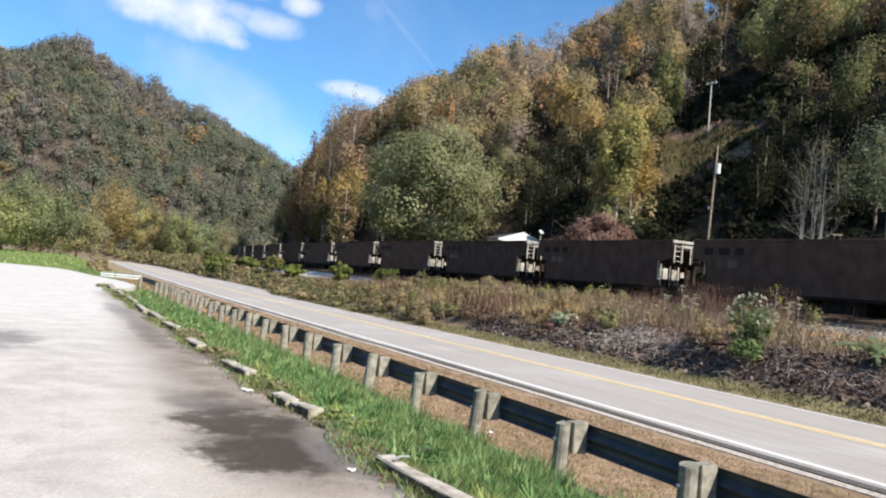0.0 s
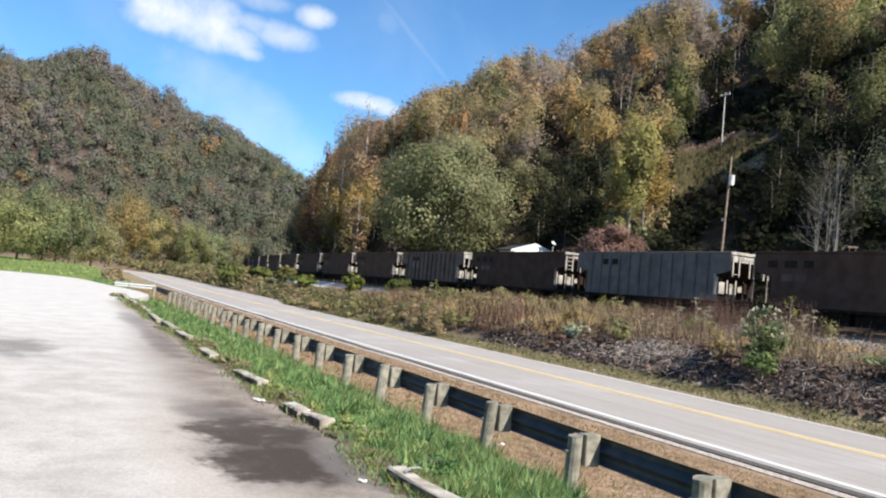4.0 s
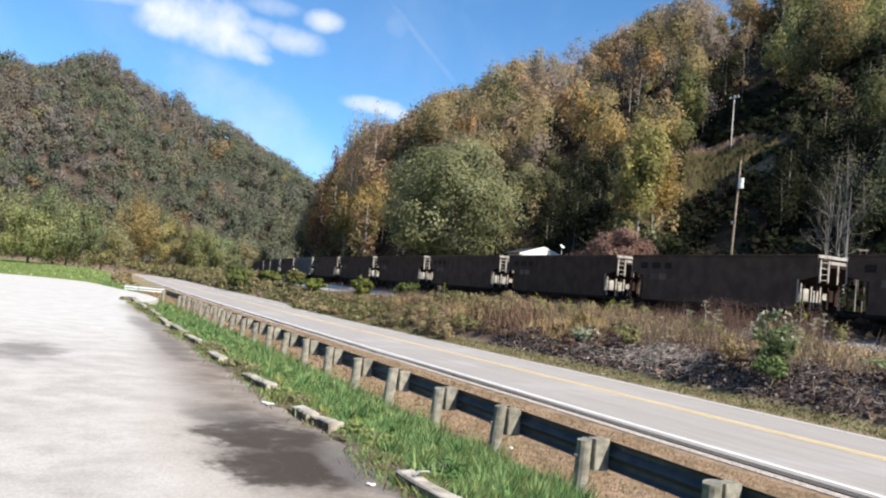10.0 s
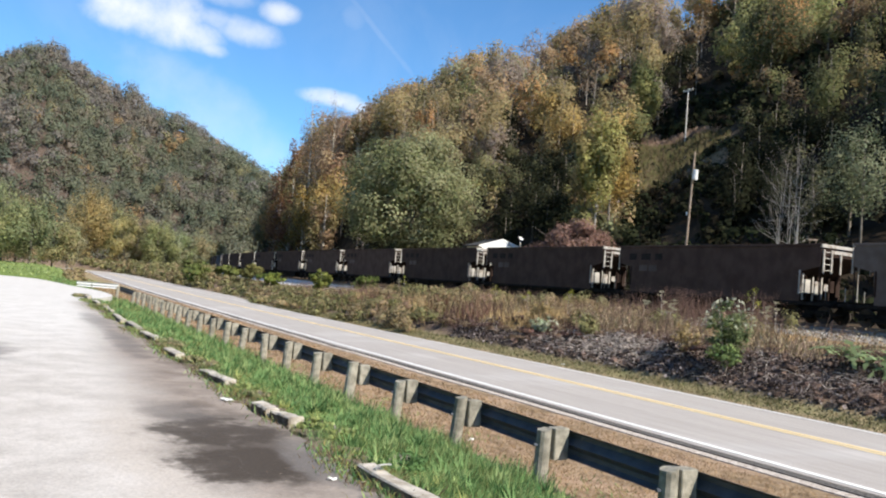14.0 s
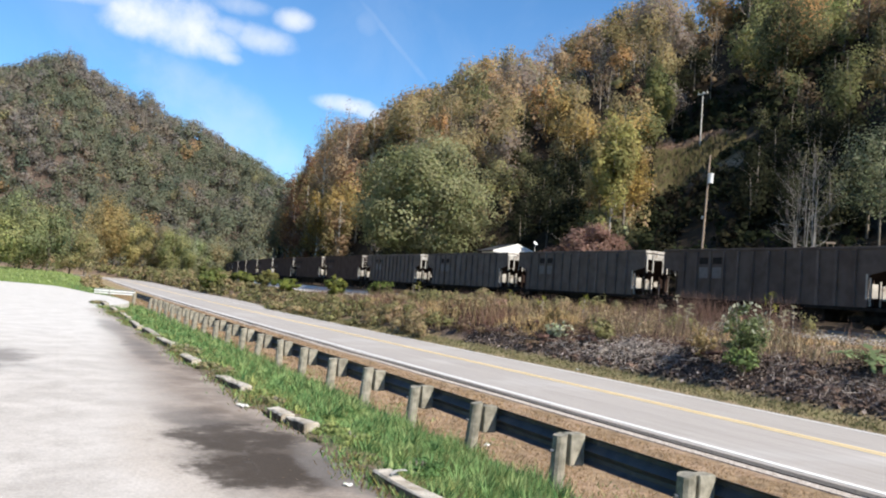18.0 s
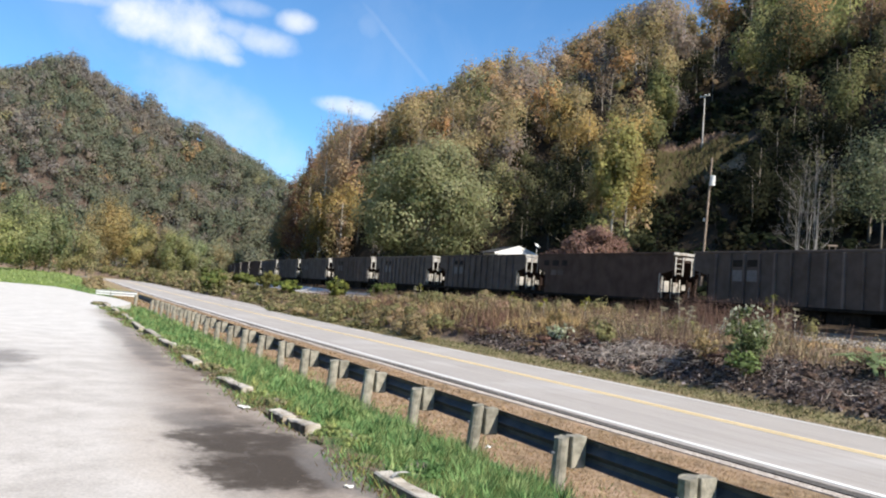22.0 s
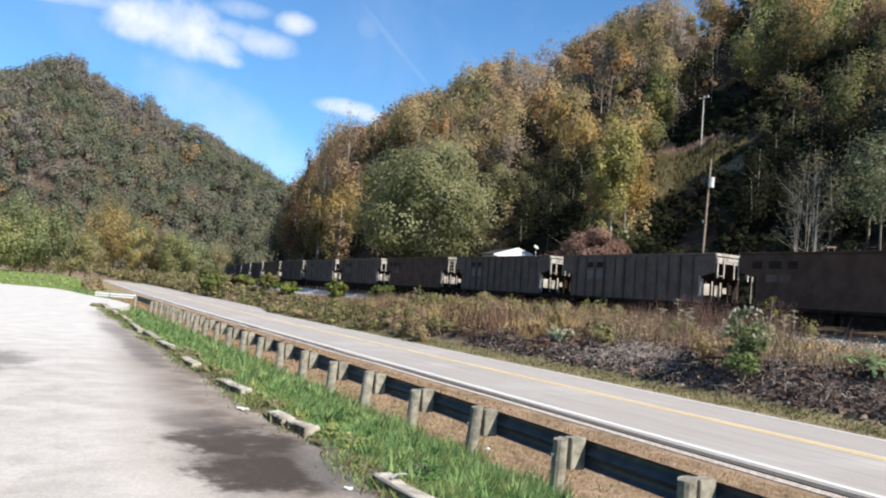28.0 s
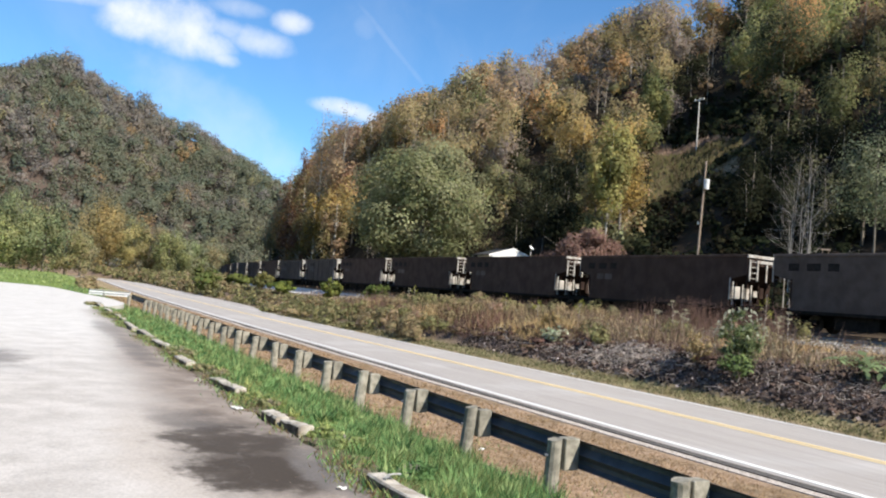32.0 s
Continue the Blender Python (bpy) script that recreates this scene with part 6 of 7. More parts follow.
    blades(lv, rng, bx, by, ground_z(bx, by), 0.95, 0.02 + by * 0.0006, ((0.29, 0.22, 0.13), (0.23, 0.18, 0.105), (0.34, 0.25, 0.15), (0.19, 0.165, 0.085)), 0.35)
    lv.n.append(np.tile(np.array([[0.0, -0.6, 0.8]], np.float32), (4 * len(bx), 1)))
    # reddish withered mounds hanging over the stones
    for k in range(90):
        py = float(rng.choice([rng.uniform(25, 38), rng.uniform(9, 40)]))
        px = 13.45 + rng.uniform(5.0, 6.9)
        r, h = rng.uniform(0.35, 0.8), rng.uniform(0.25, 0.55)
        c = ((0.10, 0.062, 0.052), (0.085, 0.058, 0.05), (0.13, 0.095, 0.065))[int(rng.integers(3))]
        crown(lv, rng, (px, py, float(ground_z(px, py)) - 0.12), h, r, c, 0.08, int(420 * r * r) + 30, low=0.0, lobes=6, hollow=0.3)
    tagged(new("roadside_brush", lv.mesh("roadside_brush", LEAF)), "low olive and brown brush between road and railway", "brush", kind="stuff")


bank_growth()


# ---- dark rubble bank with dry stalks ----
def rubble_bank():
    rng = np.random.default_rng(23)
    models = []
    for k in range(6):
        bm = bmesh.new()
        bmesh.ops.create_icosphere(bm, subdivisions=1, radius=0.5)
        for v in bm.verts:
            v.co = Vector((v.co.x * 1.2, v.co.y * 0.95, v.co.z * 0.62)) * float(rng.uniform(0.7, 1.25))
        me = bpy.data.meshes.new("stone")
        bm.to_mesh(me)
        bm.free()
        me.materials.append(ROCK)
        models.append(me)
    root = tagged(new("rubble_bank"), "bank of dark broken stones above the road", "rubble", kind="structure")
    for k in range(290):
        y = rng.uniform(8, 27)
        x = 13.45 + rng.uniform(4.2, 6.5)
        s = rng.uniform(0.12, 0.3) * (1.6 if k % 7 == 0 else 1.0)
        ob = new("stone", models[k % 6])
        ob.parent = root
        ob.matrix_basis = Matrix.LocRotScale((x, y, float(ground_z(x, y)) + s * 0.08), Euler(rng.uniform(-0.6, 0.6, 3) + [0, 0, rng.uniform(0, 6)]), (s, s, s))
    # the small pieces between, joined
    n = 7500
    y = rng.uniform(7, 32, n)
    x = 13.45 + rng.uniform(4.1, 6.7, n)
    z = ground_z(x, y)
    u = unit(rng, n) * rng.uniform(0.03, 0.085, (n, 1))
    lv = Leaves()
    g = np.where(rng.random((n, 1)) < 0.16, 0.34, 0.055) * rng.uniform(0.5, 1.4, (n, 1)) * np.array([[1.12, 0.96, 0.92]])
    lv.add(np.column_stack([x, y, z + rng.uniform(0.0, 0.1, n)]), u, np.cross(u, unit(rng, n)) * 0.9, g)
    ob = new("rubble_chips", lv.mesh("rubble_chips", LEAF))
    ob.parent = root
    tagged(ob, kind="stuff")
    # withered grey-purple vine leaves over the stones
    lv = Leaves()
    n = 12000
    y = np.concatenate([rng.uniform(7, 19, n // 2), rng.uniform(7, 32, n - n // 2)])
    x = 13.45 + rng.uniform(4.2, 6.9, n)
    keep = clumped(rng, x, y, 0.8, -0.1)
    x, y = x[keep], y[keep]
    n = len(x)
    u = unit(rng, n) * rng.uniform(0.02, 0.05, (n, 1))
    tone = np.asarray(((0.2, 0.165, 0.155), (0.13, 0.1, 0.095), (0.27, 0.225, 0.2), (0.09, 0.062, 0.055)))[rng.integers(0, 4, n)]
    lv.add(np.column_stack([x, y, ground_z(x, y) + rng.uniform(0.04, 0.26, n)]), u, np.cross(u, unit(rng, n)) * 0.7, tone)
    tagged(new("withered_vines", lv.mesh("withered_vines", LEAF)), "withered grey-purple vine leaves on the stone bank", "vines", kind="stuff")
    # tangles of dry stalks lying on the stones
    st = Sticks(4)
    for cy, cw, ry, rw, k in ((21.8, 5.2, 2.6, 0.9, 420), (17.0, 5.3, 2.0, 0.8, 40), (25.5, 5.3, 1.5, 0.8, 70), (13.0, 5.4, 3.0, 0.8, 60), (29.5, 5.2, 2.2, 0.7, 50)):
        for _ in range(k):
            y, x = rng.normal(cy, ry * 0.55), 13.45 + np.clip(rng.normal(cw, rw * 0.6), 4.1, 6.9)
            a = np.array([x, y, float(ground_z(x, y)) + rng.uniform(0.03, 0.22)])
            g = rng.uniform(0, np.pi * 2)
            ln = rng.uniform(0.25, 1.15)
            e = a + np.array([np.cos(g) * 0.5, np.sin(g) * 0.9, 0]) * ln
            e[2] = float(ground_z(e[0], e[1])) + rng.uniform(0.02, 0.28)
            m = (a + e) / 2 + rng.normal(0, 0.06, 3)
            m[2] = max(m[2], float(ground_z(m[0], m[1])) + 0.02)
            r = rng.uniform(0.005, 0.014)
            st.add(a, m, r, r * 0.8)
            st.add(m, e, r * 0.8, r * 0.4)
    tagged(new("dry_stalks", st.mesh("dry_stalks", STICK)), "tangle of pale dry vine stalks over the stones", "stalks", kind="stuff")
    # pale ballast beside the track, laid only outside the train's shadow
    lv = Leaves()
    n = 26000
    y = 8 + 130 * rng.random(n) ** 1.4
    x = np.interp(y, TY[150:260], TX[150:260]) - rng.uniform(3.4, 7.4, n)
    u = unit(rng, n) * (rng.uniform(0.03, 0.07, (n, 1)) * (1 + y[:, None] * 0.012))
    g = np.where(rng.random((n, 1)) < 0.7, 0.5, 0.28) * rng.uniform(0.7, 1.3, (n, 1)) * np.array([[1.03, 1.0, 0.95]])
    lv.add(np.column_stack([x, y, ground_z(x, y) + rng.uniform(0.0, 0.06, n)]), u, np.cross(u, unit(rng, n)) * 0.9, g)
    tagged(new("loose_ballast", lv.mesh("loose_ballast", LEAF)), "pale loose stones beside the track", "gravel", kind="stuff")


rubble_bank()


# ---- plants that stand out on the bank ----
def shrub(name, x, y, height, radius, colours, leaf, count, label, seed, low=0.1, flower=None):
    rng = np.random.default_rng(seed)
    root = tagged(new(name), label, "plant")
    z = float(ground_z(x, y))
    root.location = (x, y, z)
    st, lv = Sticks(5), Leaves()
    for _ in range(7):
        g, f = rng.uniform(0, 6.28), rng.uniform(0.3, 0.9)
        st.add((0, 0, -0.1), (np.cos(g) * radius * f * 0.7, np.sin(g) * radius * f * 0.7, height * rng.uniform(0.6, 0.95)), 0.018, 0.006)
    for c in colours:
        crown(lv, rng, (0, 0, 0), height, radius, c, leaf, count // len(colours), low=low, lobes=30, hollow=0.1, lobe=(0.12, 0.26), shell=0.25)
    for nm, me in (("stem", st.mesh("stem", TWIG)), ("foliage", lv.mesh("foliage", LEAF))):
        ob = new(nm, me)
        ob.parent = root
        tagged(ob, kind="stuff")
    if flower:
        fl = Leaves()
        a = unit(rng, flower[1])
        a[:, 2] = np.abs(a[:, 2]) * 0.9 + 0.1
        c = a * np.array([radius, radius, height * 0.5]) + np.array([0, 0, height * 0.52])
        ax, ac = unit(rng, len(c)) * 0.06, unit(rng, len(c)) * 0.06
        fl.add(c, ax, ac, np.tile(np.asarray(flower[0]), (len(c), 1)) * rng.uniform(0.7, 1.2, (len(c), 1)))
        ob = new("blossom", fl.mesh("blossom", LEAF))
        ob.parent = root
        tagged(ob, kind="stuff")
    return root


shrub("snakeroot_bush", 18.3, 16.45, 0.95, 0.55, ((0.13, 0.17, 0.07), (0.085, 0.115, 0.05)), 0.085, 700, "low leafy green plant at the foot of the bank", 64)
shrub("snakeroot_bush", 18.9, 16.9, 2.0, 0.75, ((0.12, 0.15, 0.07), (0.155, 0.18, 0.095), (0.08, 0.1, 0.05)), 0.07, 2400, "bushy green plant with small white flowers on the bank", 51, flower=((0.42, 0.44, 0.33), 90))
shrub("goldenrod", 19.0, 18.7, 1.15, 0.55, ((0.25, 0.195, 0.11), (0.2, 0.16, 0.085)), 0.06, 1000, "withered golden weed clump at the bank's edge", 52)
shrub("goldenrod", 20.4, 28.6, 1.0, 0.6, ((0.25, 0.19, 0.09), (0.19, 0.15, 0.08)), 0.06, 1000, "withered golden weed clump at the bank's edge", 53)
shrub("mullein", 19.3, 26.8, 0.8, 0.6, ((0.25, 0.28, 0.19), (0.32, 0.34, 0.25)), 0.09, 620, "pale grey-green rosette plant on the bank", 54, low=0.0)
def burdock(x, y, seed):
    """A rosette of long, arching, broad leaves."""
    rng = np.random.default_rng(seed)
    root = tagged(new("burdock"), "broad-leaved bright green plant on the bank", "plant")
    root.location = (x, y, float(ground_z(x, y)))
    for k in range(34):
        lv = Leaves()
        g, ln, up = rng.uniform(0, 6.28), rng.uniform(0.6, 1.05), rng.uniform(0.5, 1.35)
        o = np.array([rng.normal(0, 0.3), rng.normal(0, 0.45), 0.0])
        out = np.array([np.cos(g), np.sin(g), 0])
        side = np.array([-np.sin(g), np.cos(g), 0.15])
        p = [o + out * ln * t + np.array([0, 0, ln * (up * t - 0.75 * t * t) + 0.05]) for t in (0.1, 0.45, 0.8, 1.1)]
        c = np.array([(0.27, 0.35, 0.18)]) * rng.uniform(0.7, 1.3)
        for a_, b_, w in zip(p, p[1:], (0.09, 0.14, 0.08)):
            lv.add(((a_ + b_) / 2)[None], ((b_ - a_) * 0.62)[None], (side * w)[None], c)
        ob = new("leaf", lv.mesh("leaf", LEAF))
        ob.parent = root


for k, (x, y, h, r, tones) in enumerate(((3.15, 7.75, 0.3, 0.42, "yellow"), (3.05, 8.3, 0.24, 0.3, "yellow"), (3.35, 6.7, 0.26, 0.4, "dark"), (3.1, 6.45, 0.2, 0.32, "dark"), (2.98, 10.4, 0.2, 0.34, "brown"), (3.0, 11.0, 0.22, 0.3, "yellow"),
                                     (2.95, 13.4, 0.24, 0.4, "brown"), (2.9, 14.2, 0.2, 0.35, "brown"), (2.95, 16.6, 0.26, 0.5, "brown"), (3.0, 17.5, 0.25, 0.4, "brown"), (2.9, 30.5, 0.25, 0.5, "brown"), (2.8, 38.0, 0.22, 0.6, "brown"))):
    shades = {"yellow": ((0.22, 0.25, 0.1), (0.16, 0.2, 0.08)), "dark": ((0.07, 0.13, 0.05), (0.1, 0.17, 0.065)), "brown": ((0.22, 0.19, 0.115), (0.17, 0.175, 0.09))}[tones]
    names = {"yellow": "yellow-green weed clump beside the parking kerb", "dark": "dark green broad-leaved weed in the verge", "brown": "withering brown weed clump along the paving edge"}
    shrub("verge_weed", x, y, 0.8 * h, 0.7 * r, shades, 0.018 + 0.0011 * y, 1300, names[tones], 120 + k, low=0.0)
burdock(20.2, 13.3, 55)
burdock(20.4, 12.2, 63)
shrub("pokeweed", 21.5, 60.0, 1.9, 1.0, ((0.145, 0.155, 0.045), (0.10, 0.12, 0.04)), 0.16, 2000, "yellow-green leafy shrub beside the railway", 56)
shrub("pokeweed", 26.5, 62.5, 1.8, 1.4, ((0.09, 0.115, 0.035), (0.07, 0.09, 0.03)), 0.17, 2200, "yellow-green leafy shrub beside the railway", 57)
shrub("pokeweed", 23.5, 88.0, 2.3, 1.5, ((0.15, 0.14, 0.055), (0.11, 0.11, 0.045)), 0.2, 1900, "yellow-green leafy shrub beside the railway", 58)
shrub("pokeweed", 22.2, 76.0, 1.5, 1.6, ((0.14, 0.165, 0.045), (0.10, 0.125, 0.04)), 0.2, 1900, "yellow-green leafy shrub beside the railway", 59)
shrub("pokeweed", 20.5, 102.0, 2.9, 1.9, ((0.105, 0.13, 0.045), (0.13, 0.14, 0.05)), 0.26, 2200, "yellow-green leafy shrub beside the railway", 60)
shrub("pokeweed", 22.6, 116.0, 3.0, 2.2, ((0.10, 0.12, 0.045), (0.125, 0.13, 0.055)), 0.28, 2200, "yellow-green leafy shrub beside the railway", 61)
shrub("pokeweed", 24.8, 104.0, 2.0, 1.8, ((0.13, 0.145, 0.045), (0.10, 0.115, 0.04)), 0.24, 2000, "yellow-green leafy shrub beside the railway", 62)


def tall_flower(x, y, height, kind, seed):
    """A single tall stem with flat white or yellow flower heads."""
    rng = np.random.default_rng(seed)
    white = kind == "white"
    root = tagged(new("wild_carrot" if white else "sunflower"), "tall weed stem with flat white flower heads" if white else "tall weed with yellow-green leaves and flower heads", "plant", "tall flowering weeds")
    root.location = (x, y, float(ground_z(x, y)))
    st = Sticks(5)
    lean = rng.normal(0, 0.07, 2)
    st.add((0, 0, -0.05), (lean[0], lean[1], height), 0.012, 0.006)
    heads = [(lean[0], lean[1], height)]
    for _ in range(3):
        t, g = rng.uniform(0.55, 0.85), rng.uniform(0, 6.28)
        e = (lean[0] * t + np.cos(g) * 0.2, lean[1] * t + np.sin(g) * 0.2, height * t + 0.18)
        st.add((lean[0] * t, lean[1] * t, height * t), e, 0.007, 0.004)
        heads.append(e)
    ob = new("stem", st.mesh("stem", STICK))
    ob.parent = root
    for hx, hy, hz in heads:
        lv = Leaves()
        n = 26
        o = rng.normal(0, 1, (n, 3)) * np.array([0.06, 0.06, 0.02 if white else 0.08])
        lv.add(o + [hx, hy, hz], unit(rng, n) * 0.03, unit(rng, n) * 0.027, np.tile((0.42, 0.4, 0.28) if white else (0.33, 0.34, 0.07), (n, 1)) * rng.uniform(0.7, 1.2, (n, 1)))
        ob = new("flower_head", lv.mesh("flower_head", LEAF))
        ob.parent = root
        tagged(ob, kind="stuff")


for k, (x, y, h, kind) in enumerate(((23.6, 20.1, 1.75, "yellow"), (23.9, 19.7, 1.2, "white"), (23.8, 19.2, 1.45, "white"), (24.2, 25.2, 1.6, "white"), (24.3, 24.7, 1.25, "white"), (23.8, 25.8, 1.2, "white"),
                                    (23.5, 23.9, 1.0, "white"), (23.0, 33.5, 1.2, "yellow"), (24.0, 38.0, 1.3, "yellow"), (22.5, 29.5, 1.3, "yellow"), (24.5, 52.0, 1.3, "white"), (24.0, 50.0, 1.5, "yellow"), (23.2, 21.9, 0.9, "white"))):
    tall_flower(x, y, h, kind, 70 + k)


# ---- litter and loose bits on the car park ----
SCRAP = material("white_scrap", (0.6, 0.59, 0.56), (0.72, 0.71, 0.68), 10, 0.8)


def scrap(x, y, w, l, turn, z):
    """A crumpled bit of paper."""
    rng = random.Random(int(x * 100 + y * 10))
    bm = bmesh.new()
    bmesh.ops.create_grid(bm, x_segments=3, y_segments=3, size=0.5)
    for v in bm.verts:
        v.co = Vector((v.co.x * w, v.co.y * l, rng.uniform(0.0, 0.025)))
    bmesh.ops.solidify(bm, geom=bm.faces, thickness=0.003)
    ob = part("paper_scrap", bm, SCRAP, None)
    ob.matrix_world = pose(x, y, z, 0, 0, turn)
    tagged(ob, "crumpled white scrap of paper on the ground", "litter", "scraps of litter")


scrap(2.54, 10.16, 0.10, 0.16, 20, LOT_Z + 0.03)


def paper_strip(x, y):
    """A white strip that hangs over a kerb, from its top down its side."""
    bm = bmesh.new()
    line = [(0.06, 0.134), (0.0, 0.137), (-0.05, 0.134), (-0.088, 0.11), (-0.1, 0.03), (-0.13, 0.004), (-0.2, 0.006)]
    a = [bm.verts.new((px, -0.025 + 0.1 * px, pz)) for px, pz in line]
    b = [bm.verts.new((px, 0.025 + 0.1 * px, pz + 0.002)) for px, pz in line]
    for i in range(len(line) - 1):
        bm.faces.new((a[i], a[i + 1], b[i + 1], b[i]))
    bmesh.ops.solidify(bm, geom=bm.faces, thickness=0.003)
    ob = part("paper_strip", bm, SCRAP, None)
    ob.location = (x, y, LOT_Z + 0.03)
    tagged(ob, "torn white paper strip draped over a kerb", "litter", "scraps of litter")


paper_strip(2.85, 6.02)
scrap(2.45, 6.15, 0.05, 0.07, 60, LOT_Z + 0.025)
scrap(5.9, 9.7, 0.12, 0.07, 40, 0.26)
scrap(17.0, 22.3, 0.22, 0.12, 10, 0.05)


def dead_leaves():
    rng = np.random.default_rng(41)
    lv = Leaves()
    n = 520
    x, y = 2.75 - np.abs(rng.normal(0, 0.55, n)), 4.5 + 40 * rng.random(n) ** 1.6
    u = unit(rng, n) * np.array([1, 1, 0.15])
    c = np.asarray(((0.2, 0.15, 0.1), (0.16, 0.12, 0.085), (0.28, 0.24, 0.18), (0.11, 0.085, 0.065)))[rng.integers(0, 4, n)]
    s = rng.uniform(0.007, 0.016, (n, 1))
    v = np.cross(u, np.array([0, 0, 1.0])) + rng.normal(0, 0.1, (n, 3))
    lv.add(np.column_stack([x, y, np.full(n, LOT_Z + 0.03)]), u * s, v * s * 0.7, c)
    tagged(new("dead_leaves", lv.mesh("dead_leaves", LEAF)), "dry fallen leaves along the paving edge", "leaves", kind="stuff")


dead_leaves()
# withered weeds at the far end of the guardrail
for k, (x, y, h, r) in enumerate(((4.6, 72, 0.6, 0.8), (5.3, 79, 0.8, 1.0), (5.6, 88, 1.0, 1.2), (6.9, 104, 1.2, 1.4))):
    shrub("withered_weeds", x, y, h, r, ((0.24, 0.19, 0.115), (0.2, 0.17, 0.09)), 0.17, 800, "clump of withered brown weeds beside the road", 90 + k, low=0.0)


# ---- house, sheds and poles behind the railway ----
SIDING = material("white_siding", (0.66, 0.66, 0.65), (0.76, 0.76, 0.75), 4.0, 0.6)
ROOF = material("grey_shingle_roof", (0.03, 0.03, 0.03), (0.06, 0.058, 0.055), 8.0, 0.9, 0.3, 30)
POLE = material("weathered_pole", (0.20, 0.15, 0.11), (0.33, 0.26, 0.21), 5.0, 0.9, 0.3, 30)
POLE_PALE = material("bleached_pole", (0.46, 0.43, 0.40), (0.62, 0.58, 0.54), 5.0, 0.9, 0.3, 30)
ENAMEL = material("pale_enamel", (0.55, 0.56, 0.56), (0.66, 0.66, 0.66), 5.0, 0.4)


def house(x, y, length, width, eave, peak, label):
    """A low gabled house; its gable end faces the railway."""
    root = tagged(new("house"), label, "house")
    g = float(ground_z(x, y)) - 0.4
    root.matrix_world = pose(x, y, g, 0, 0, 90)
    h, p, hw = eave - g, peak - g, width / 2
    for sy in (-1, 1):
        bm = box(bmesh.new(), 0, length, sy * hw - 0.08, sy * hw + 0.08, 0, h)
        part("wall", bm, SIDING, root)
    for x0 in (-0.02, length - 0.2):
        bm = bmesh.new()
        prof = [(-hw + 0.08, 0), (hw - 0.08, 0), (hw - 0.08, h - 0.05), (0, p - 0.12), (-hw + 0.08, h - 0.05)]
        a = [bm.verts.new((x0, yy, zz)) for yy, zz in prof]
        f = bm.faces.new(a)
        ext = bmesh.ops.extrude_face_region(bm, geom=[f])
        bmesh.ops.translate(bm, vec=(0.12, 0, 0), verts=[v for v in ext["geom"] if isinstance(v, bmesh.types.BMVert)])
        bmesh.ops.recalc_face_normals(bm, faces=bm.faces)
        part("gable_wall", bm, SIDING, root)
    for sy in (-1, 1):
        bm = plate(bmesh.new(), [(-0.06, 0, p), (length + 0.4, 0, p), (length + 0.4, sy * (hw + 0.5), h - 0.05), (-0.06, sy * (hw + 0.5), h - 0.05)], -0.12 * sy)
        part("roof_slope", bm, ROOF, root)
        bm = plate(bmesh.new(), [(-0.1, 0, p + 0.02), (-0.1, sy * (hw + 0.52), h - 0.03), (-0.1, sy * (hw + 0.52), h - 0.26), (-0.1, 0, p - 0.2)], -0.05 * sy)
        part("fascia_board", bm, SIDING, root, "white board under the roof's edge")
    return root


house(48.3, 76.0, 3.2, 5.2, 7.45, 8.35, "low white house with a shallow gable behind the railway")
house(48.5, 62.0, 3.0, 1.4, 7.45, 7.68, "small pale shed behind the railway")


def notice_board(x, y, z):
    """A pale board on two stakes, half hidden in the brush; it stands in for an unidentified pale spot."""
    root = tagged(new("notice_board"), "small weathered pale board on two stakes in the brush", "board")
    g = float(ground_z(x, y))
    root.matrix_world = pose(x, y, g, 0, 0, -40)
    for side in (-0.2, 0.2):
        part("stake", rod(bmesh.new(), (side, 0.03, -0.3), (side, 0.03, z - g + 0.08), 0.025, n=6), POLE, root)
    part("board", box(bmesh.new(), -0.33, 0.33, -0.02, 0.0, z - g - 0.06, z - g + 0.06, bevel=0.006), POLE, root)
    return root


notice_board(50.0, 37.64, 7.85)


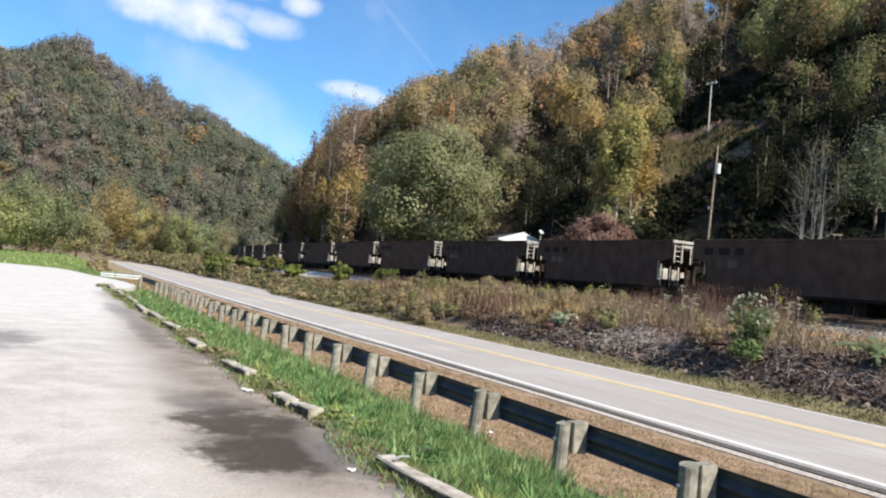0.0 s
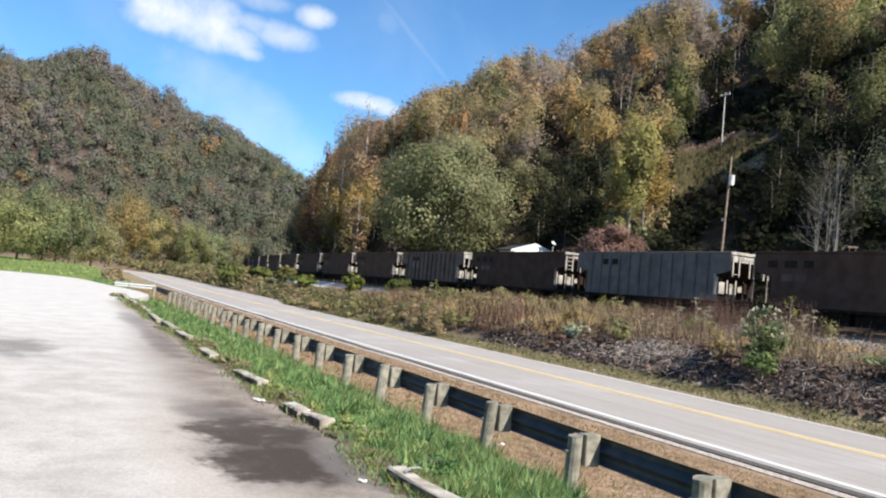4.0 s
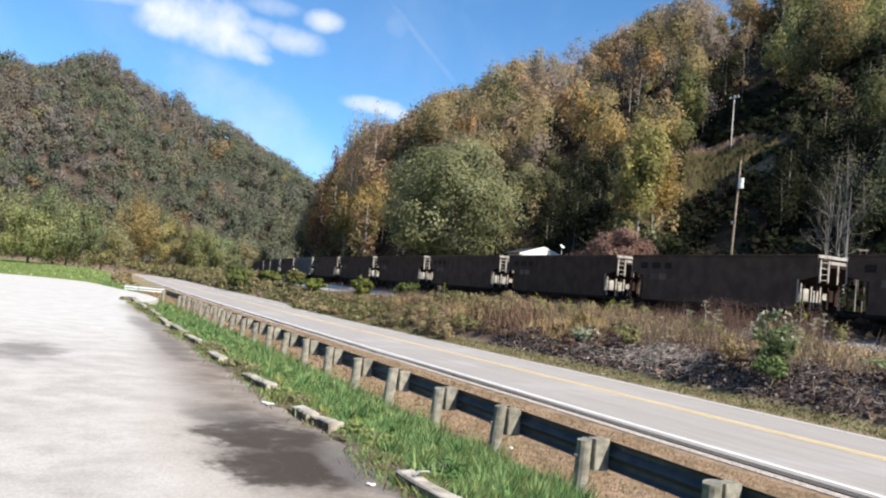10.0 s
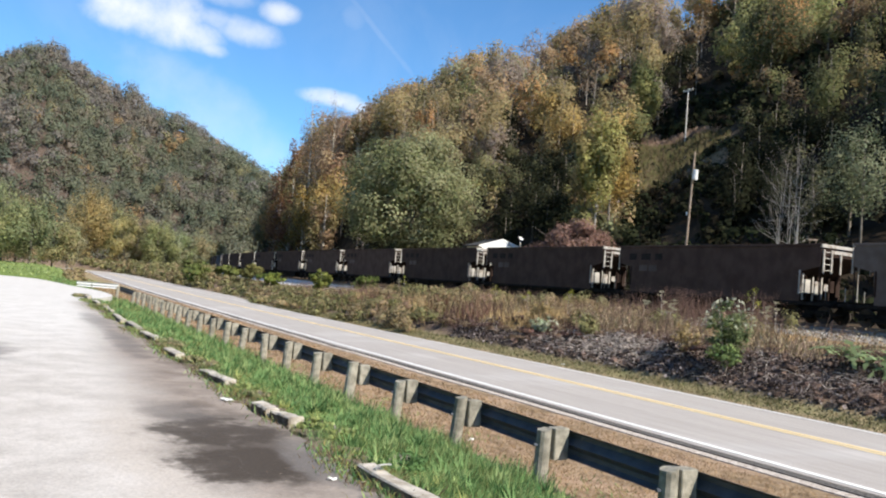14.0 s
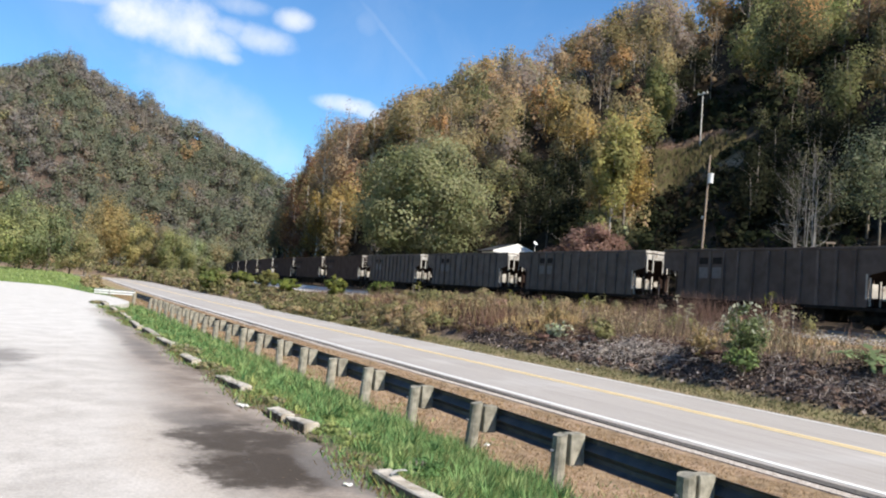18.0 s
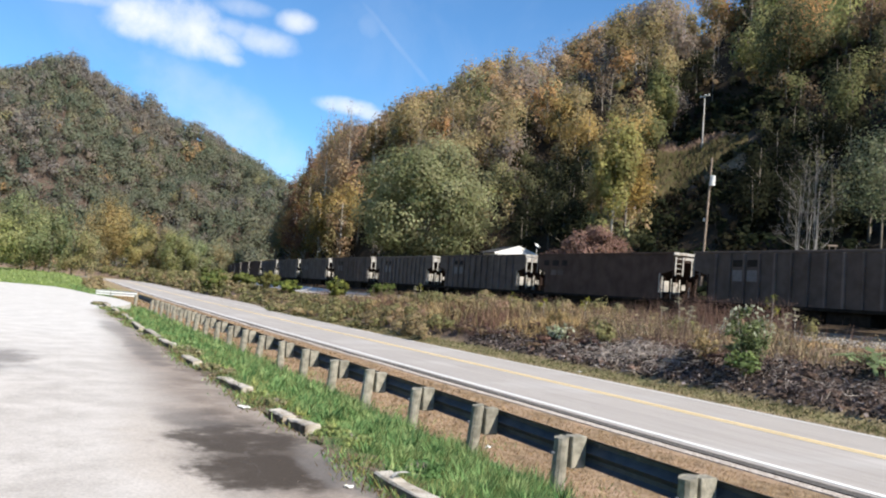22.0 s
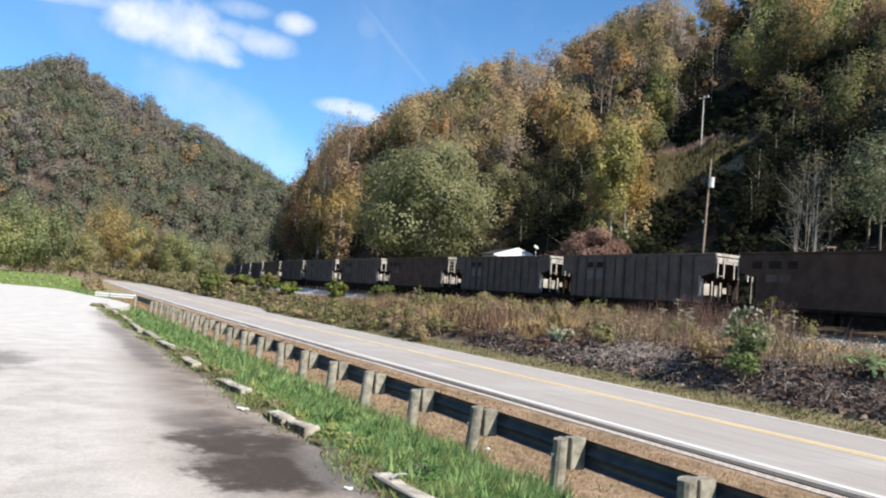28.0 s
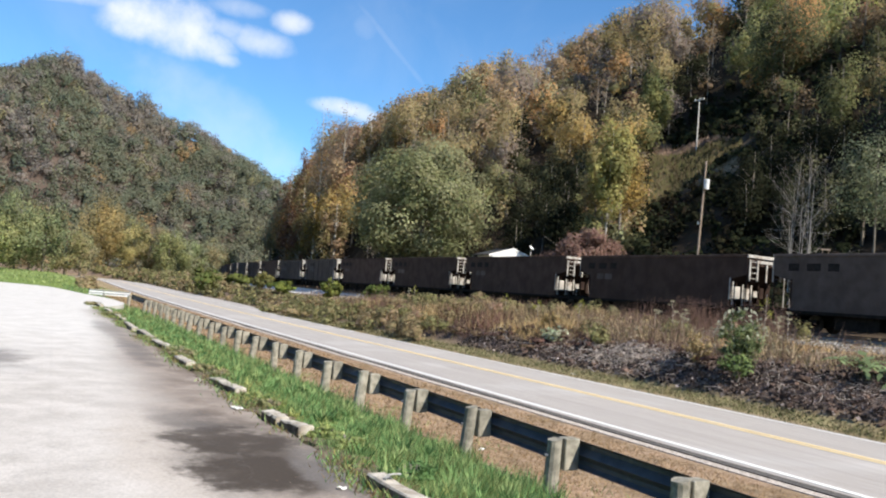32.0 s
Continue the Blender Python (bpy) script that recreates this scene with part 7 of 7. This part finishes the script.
def satellite_dish(x, y, z):
    root = tagged(new("satellite_dish"), "small white satellite dish on a mast below the house", "satellite dish")
    g = float(ground_z(x, y))
    root.location = (x, y, g)
    part("mast", rod(bmesh.new(), (0, 0, -0.2), (0, 0, z - g - 0.25), 0.035, n=8), POLE_PALE, root)
    bm = bmesh.new()
    bmesh.ops.create_uvsphere(bm, u_segments=16, v_segments=10, radius=0.6)
    bmesh.ops.delete(bm, geom=[v for v in bm.verts if v.co.z > -0.28], context="VERTS")
    for v in bm.verts:
        v.co.z += 0.5
    bmesh.ops.solidify(bm, geom=bm.faces, thickness=0.02)
    bmesh.ops.transform(bm, matrix=pose(0, 0, z - g - 0.12, 45, 0, 20) @ Matrix.Scale(0.6, 4), verts=bm.verts)
    part("dish", bm, ENAMEL, root)


satellite_dish(46.9, 70.3, 8.26)


def utility_pole(x, y, top, mat, radius, arm=False, can=False, label="", lean=(0, 0)):
    root = tagged(new("utility_pole"), label, "utility pole", "poles of the power line")
    g = float(ground_z(x, y))
    root.location = (x - lean[0] * (top - g), y - lean[1] * (top - g), g)
    root.rotation_euler = (-lean[1], lean[0], 0)
    h = top - g
    part("pole", rod(bmesh.new(), (0, 0, -0.5), (0, 0, h), radius, radius * 0.72, n=10), mat, root)
    if arm:
        bm = box(bmesh.new(), -0.07, 0.07, -0.85, 0.85, h - 0.32, h - 0.18)
        part("crossarm", bm, mat, root)
        for yy in (-0.75, -0.2, 0.75):
            part("insulator", rod(bmesh.new(), (0, yy, h - 0.18), (0, yy, h + 0.02), 0.05, 0.035, n=8), ENAMEL, root)
    if can:
        part("transformer", rod(bmesh.new(), (-0.1, -0.36, h - 2.3), (-0.1, -0.36, h - 1.5), 0.21, n=14), ENAMEL, root, "pale cylindrical transformer")
        part("bracket", box(bmesh.new(), -0.06, 0.06, -0.3, 0.0, h - 2.1, h - 1.9), POLE, root)
        part("guy_wire", rod(bmesh.new(), (0.02, -0.05, h - 2.6), (1.3, -1.4, 1.0), 0.012, n=4), UNDER, root)
        part("meter_box", box(bmesh.new(), -0.12, 0.06, 0.1, 0.26, h - 5.1, h - 4.85), ENAMEL, root)
    return root


utility_pole(47, 46.5, 14.75, POLE, 0.105, can=True, label="brown wooden utility pole with a transformer", lean=(0.02, -0.022))
UPPER = (77.6, 78.7)
utility_pole(*UPPER, float(ground_z(*UPPER)) + 7.7, POLE_PALE, 0.1, arm=True, label="pale wooden utility pole with a crossarm")

motions()
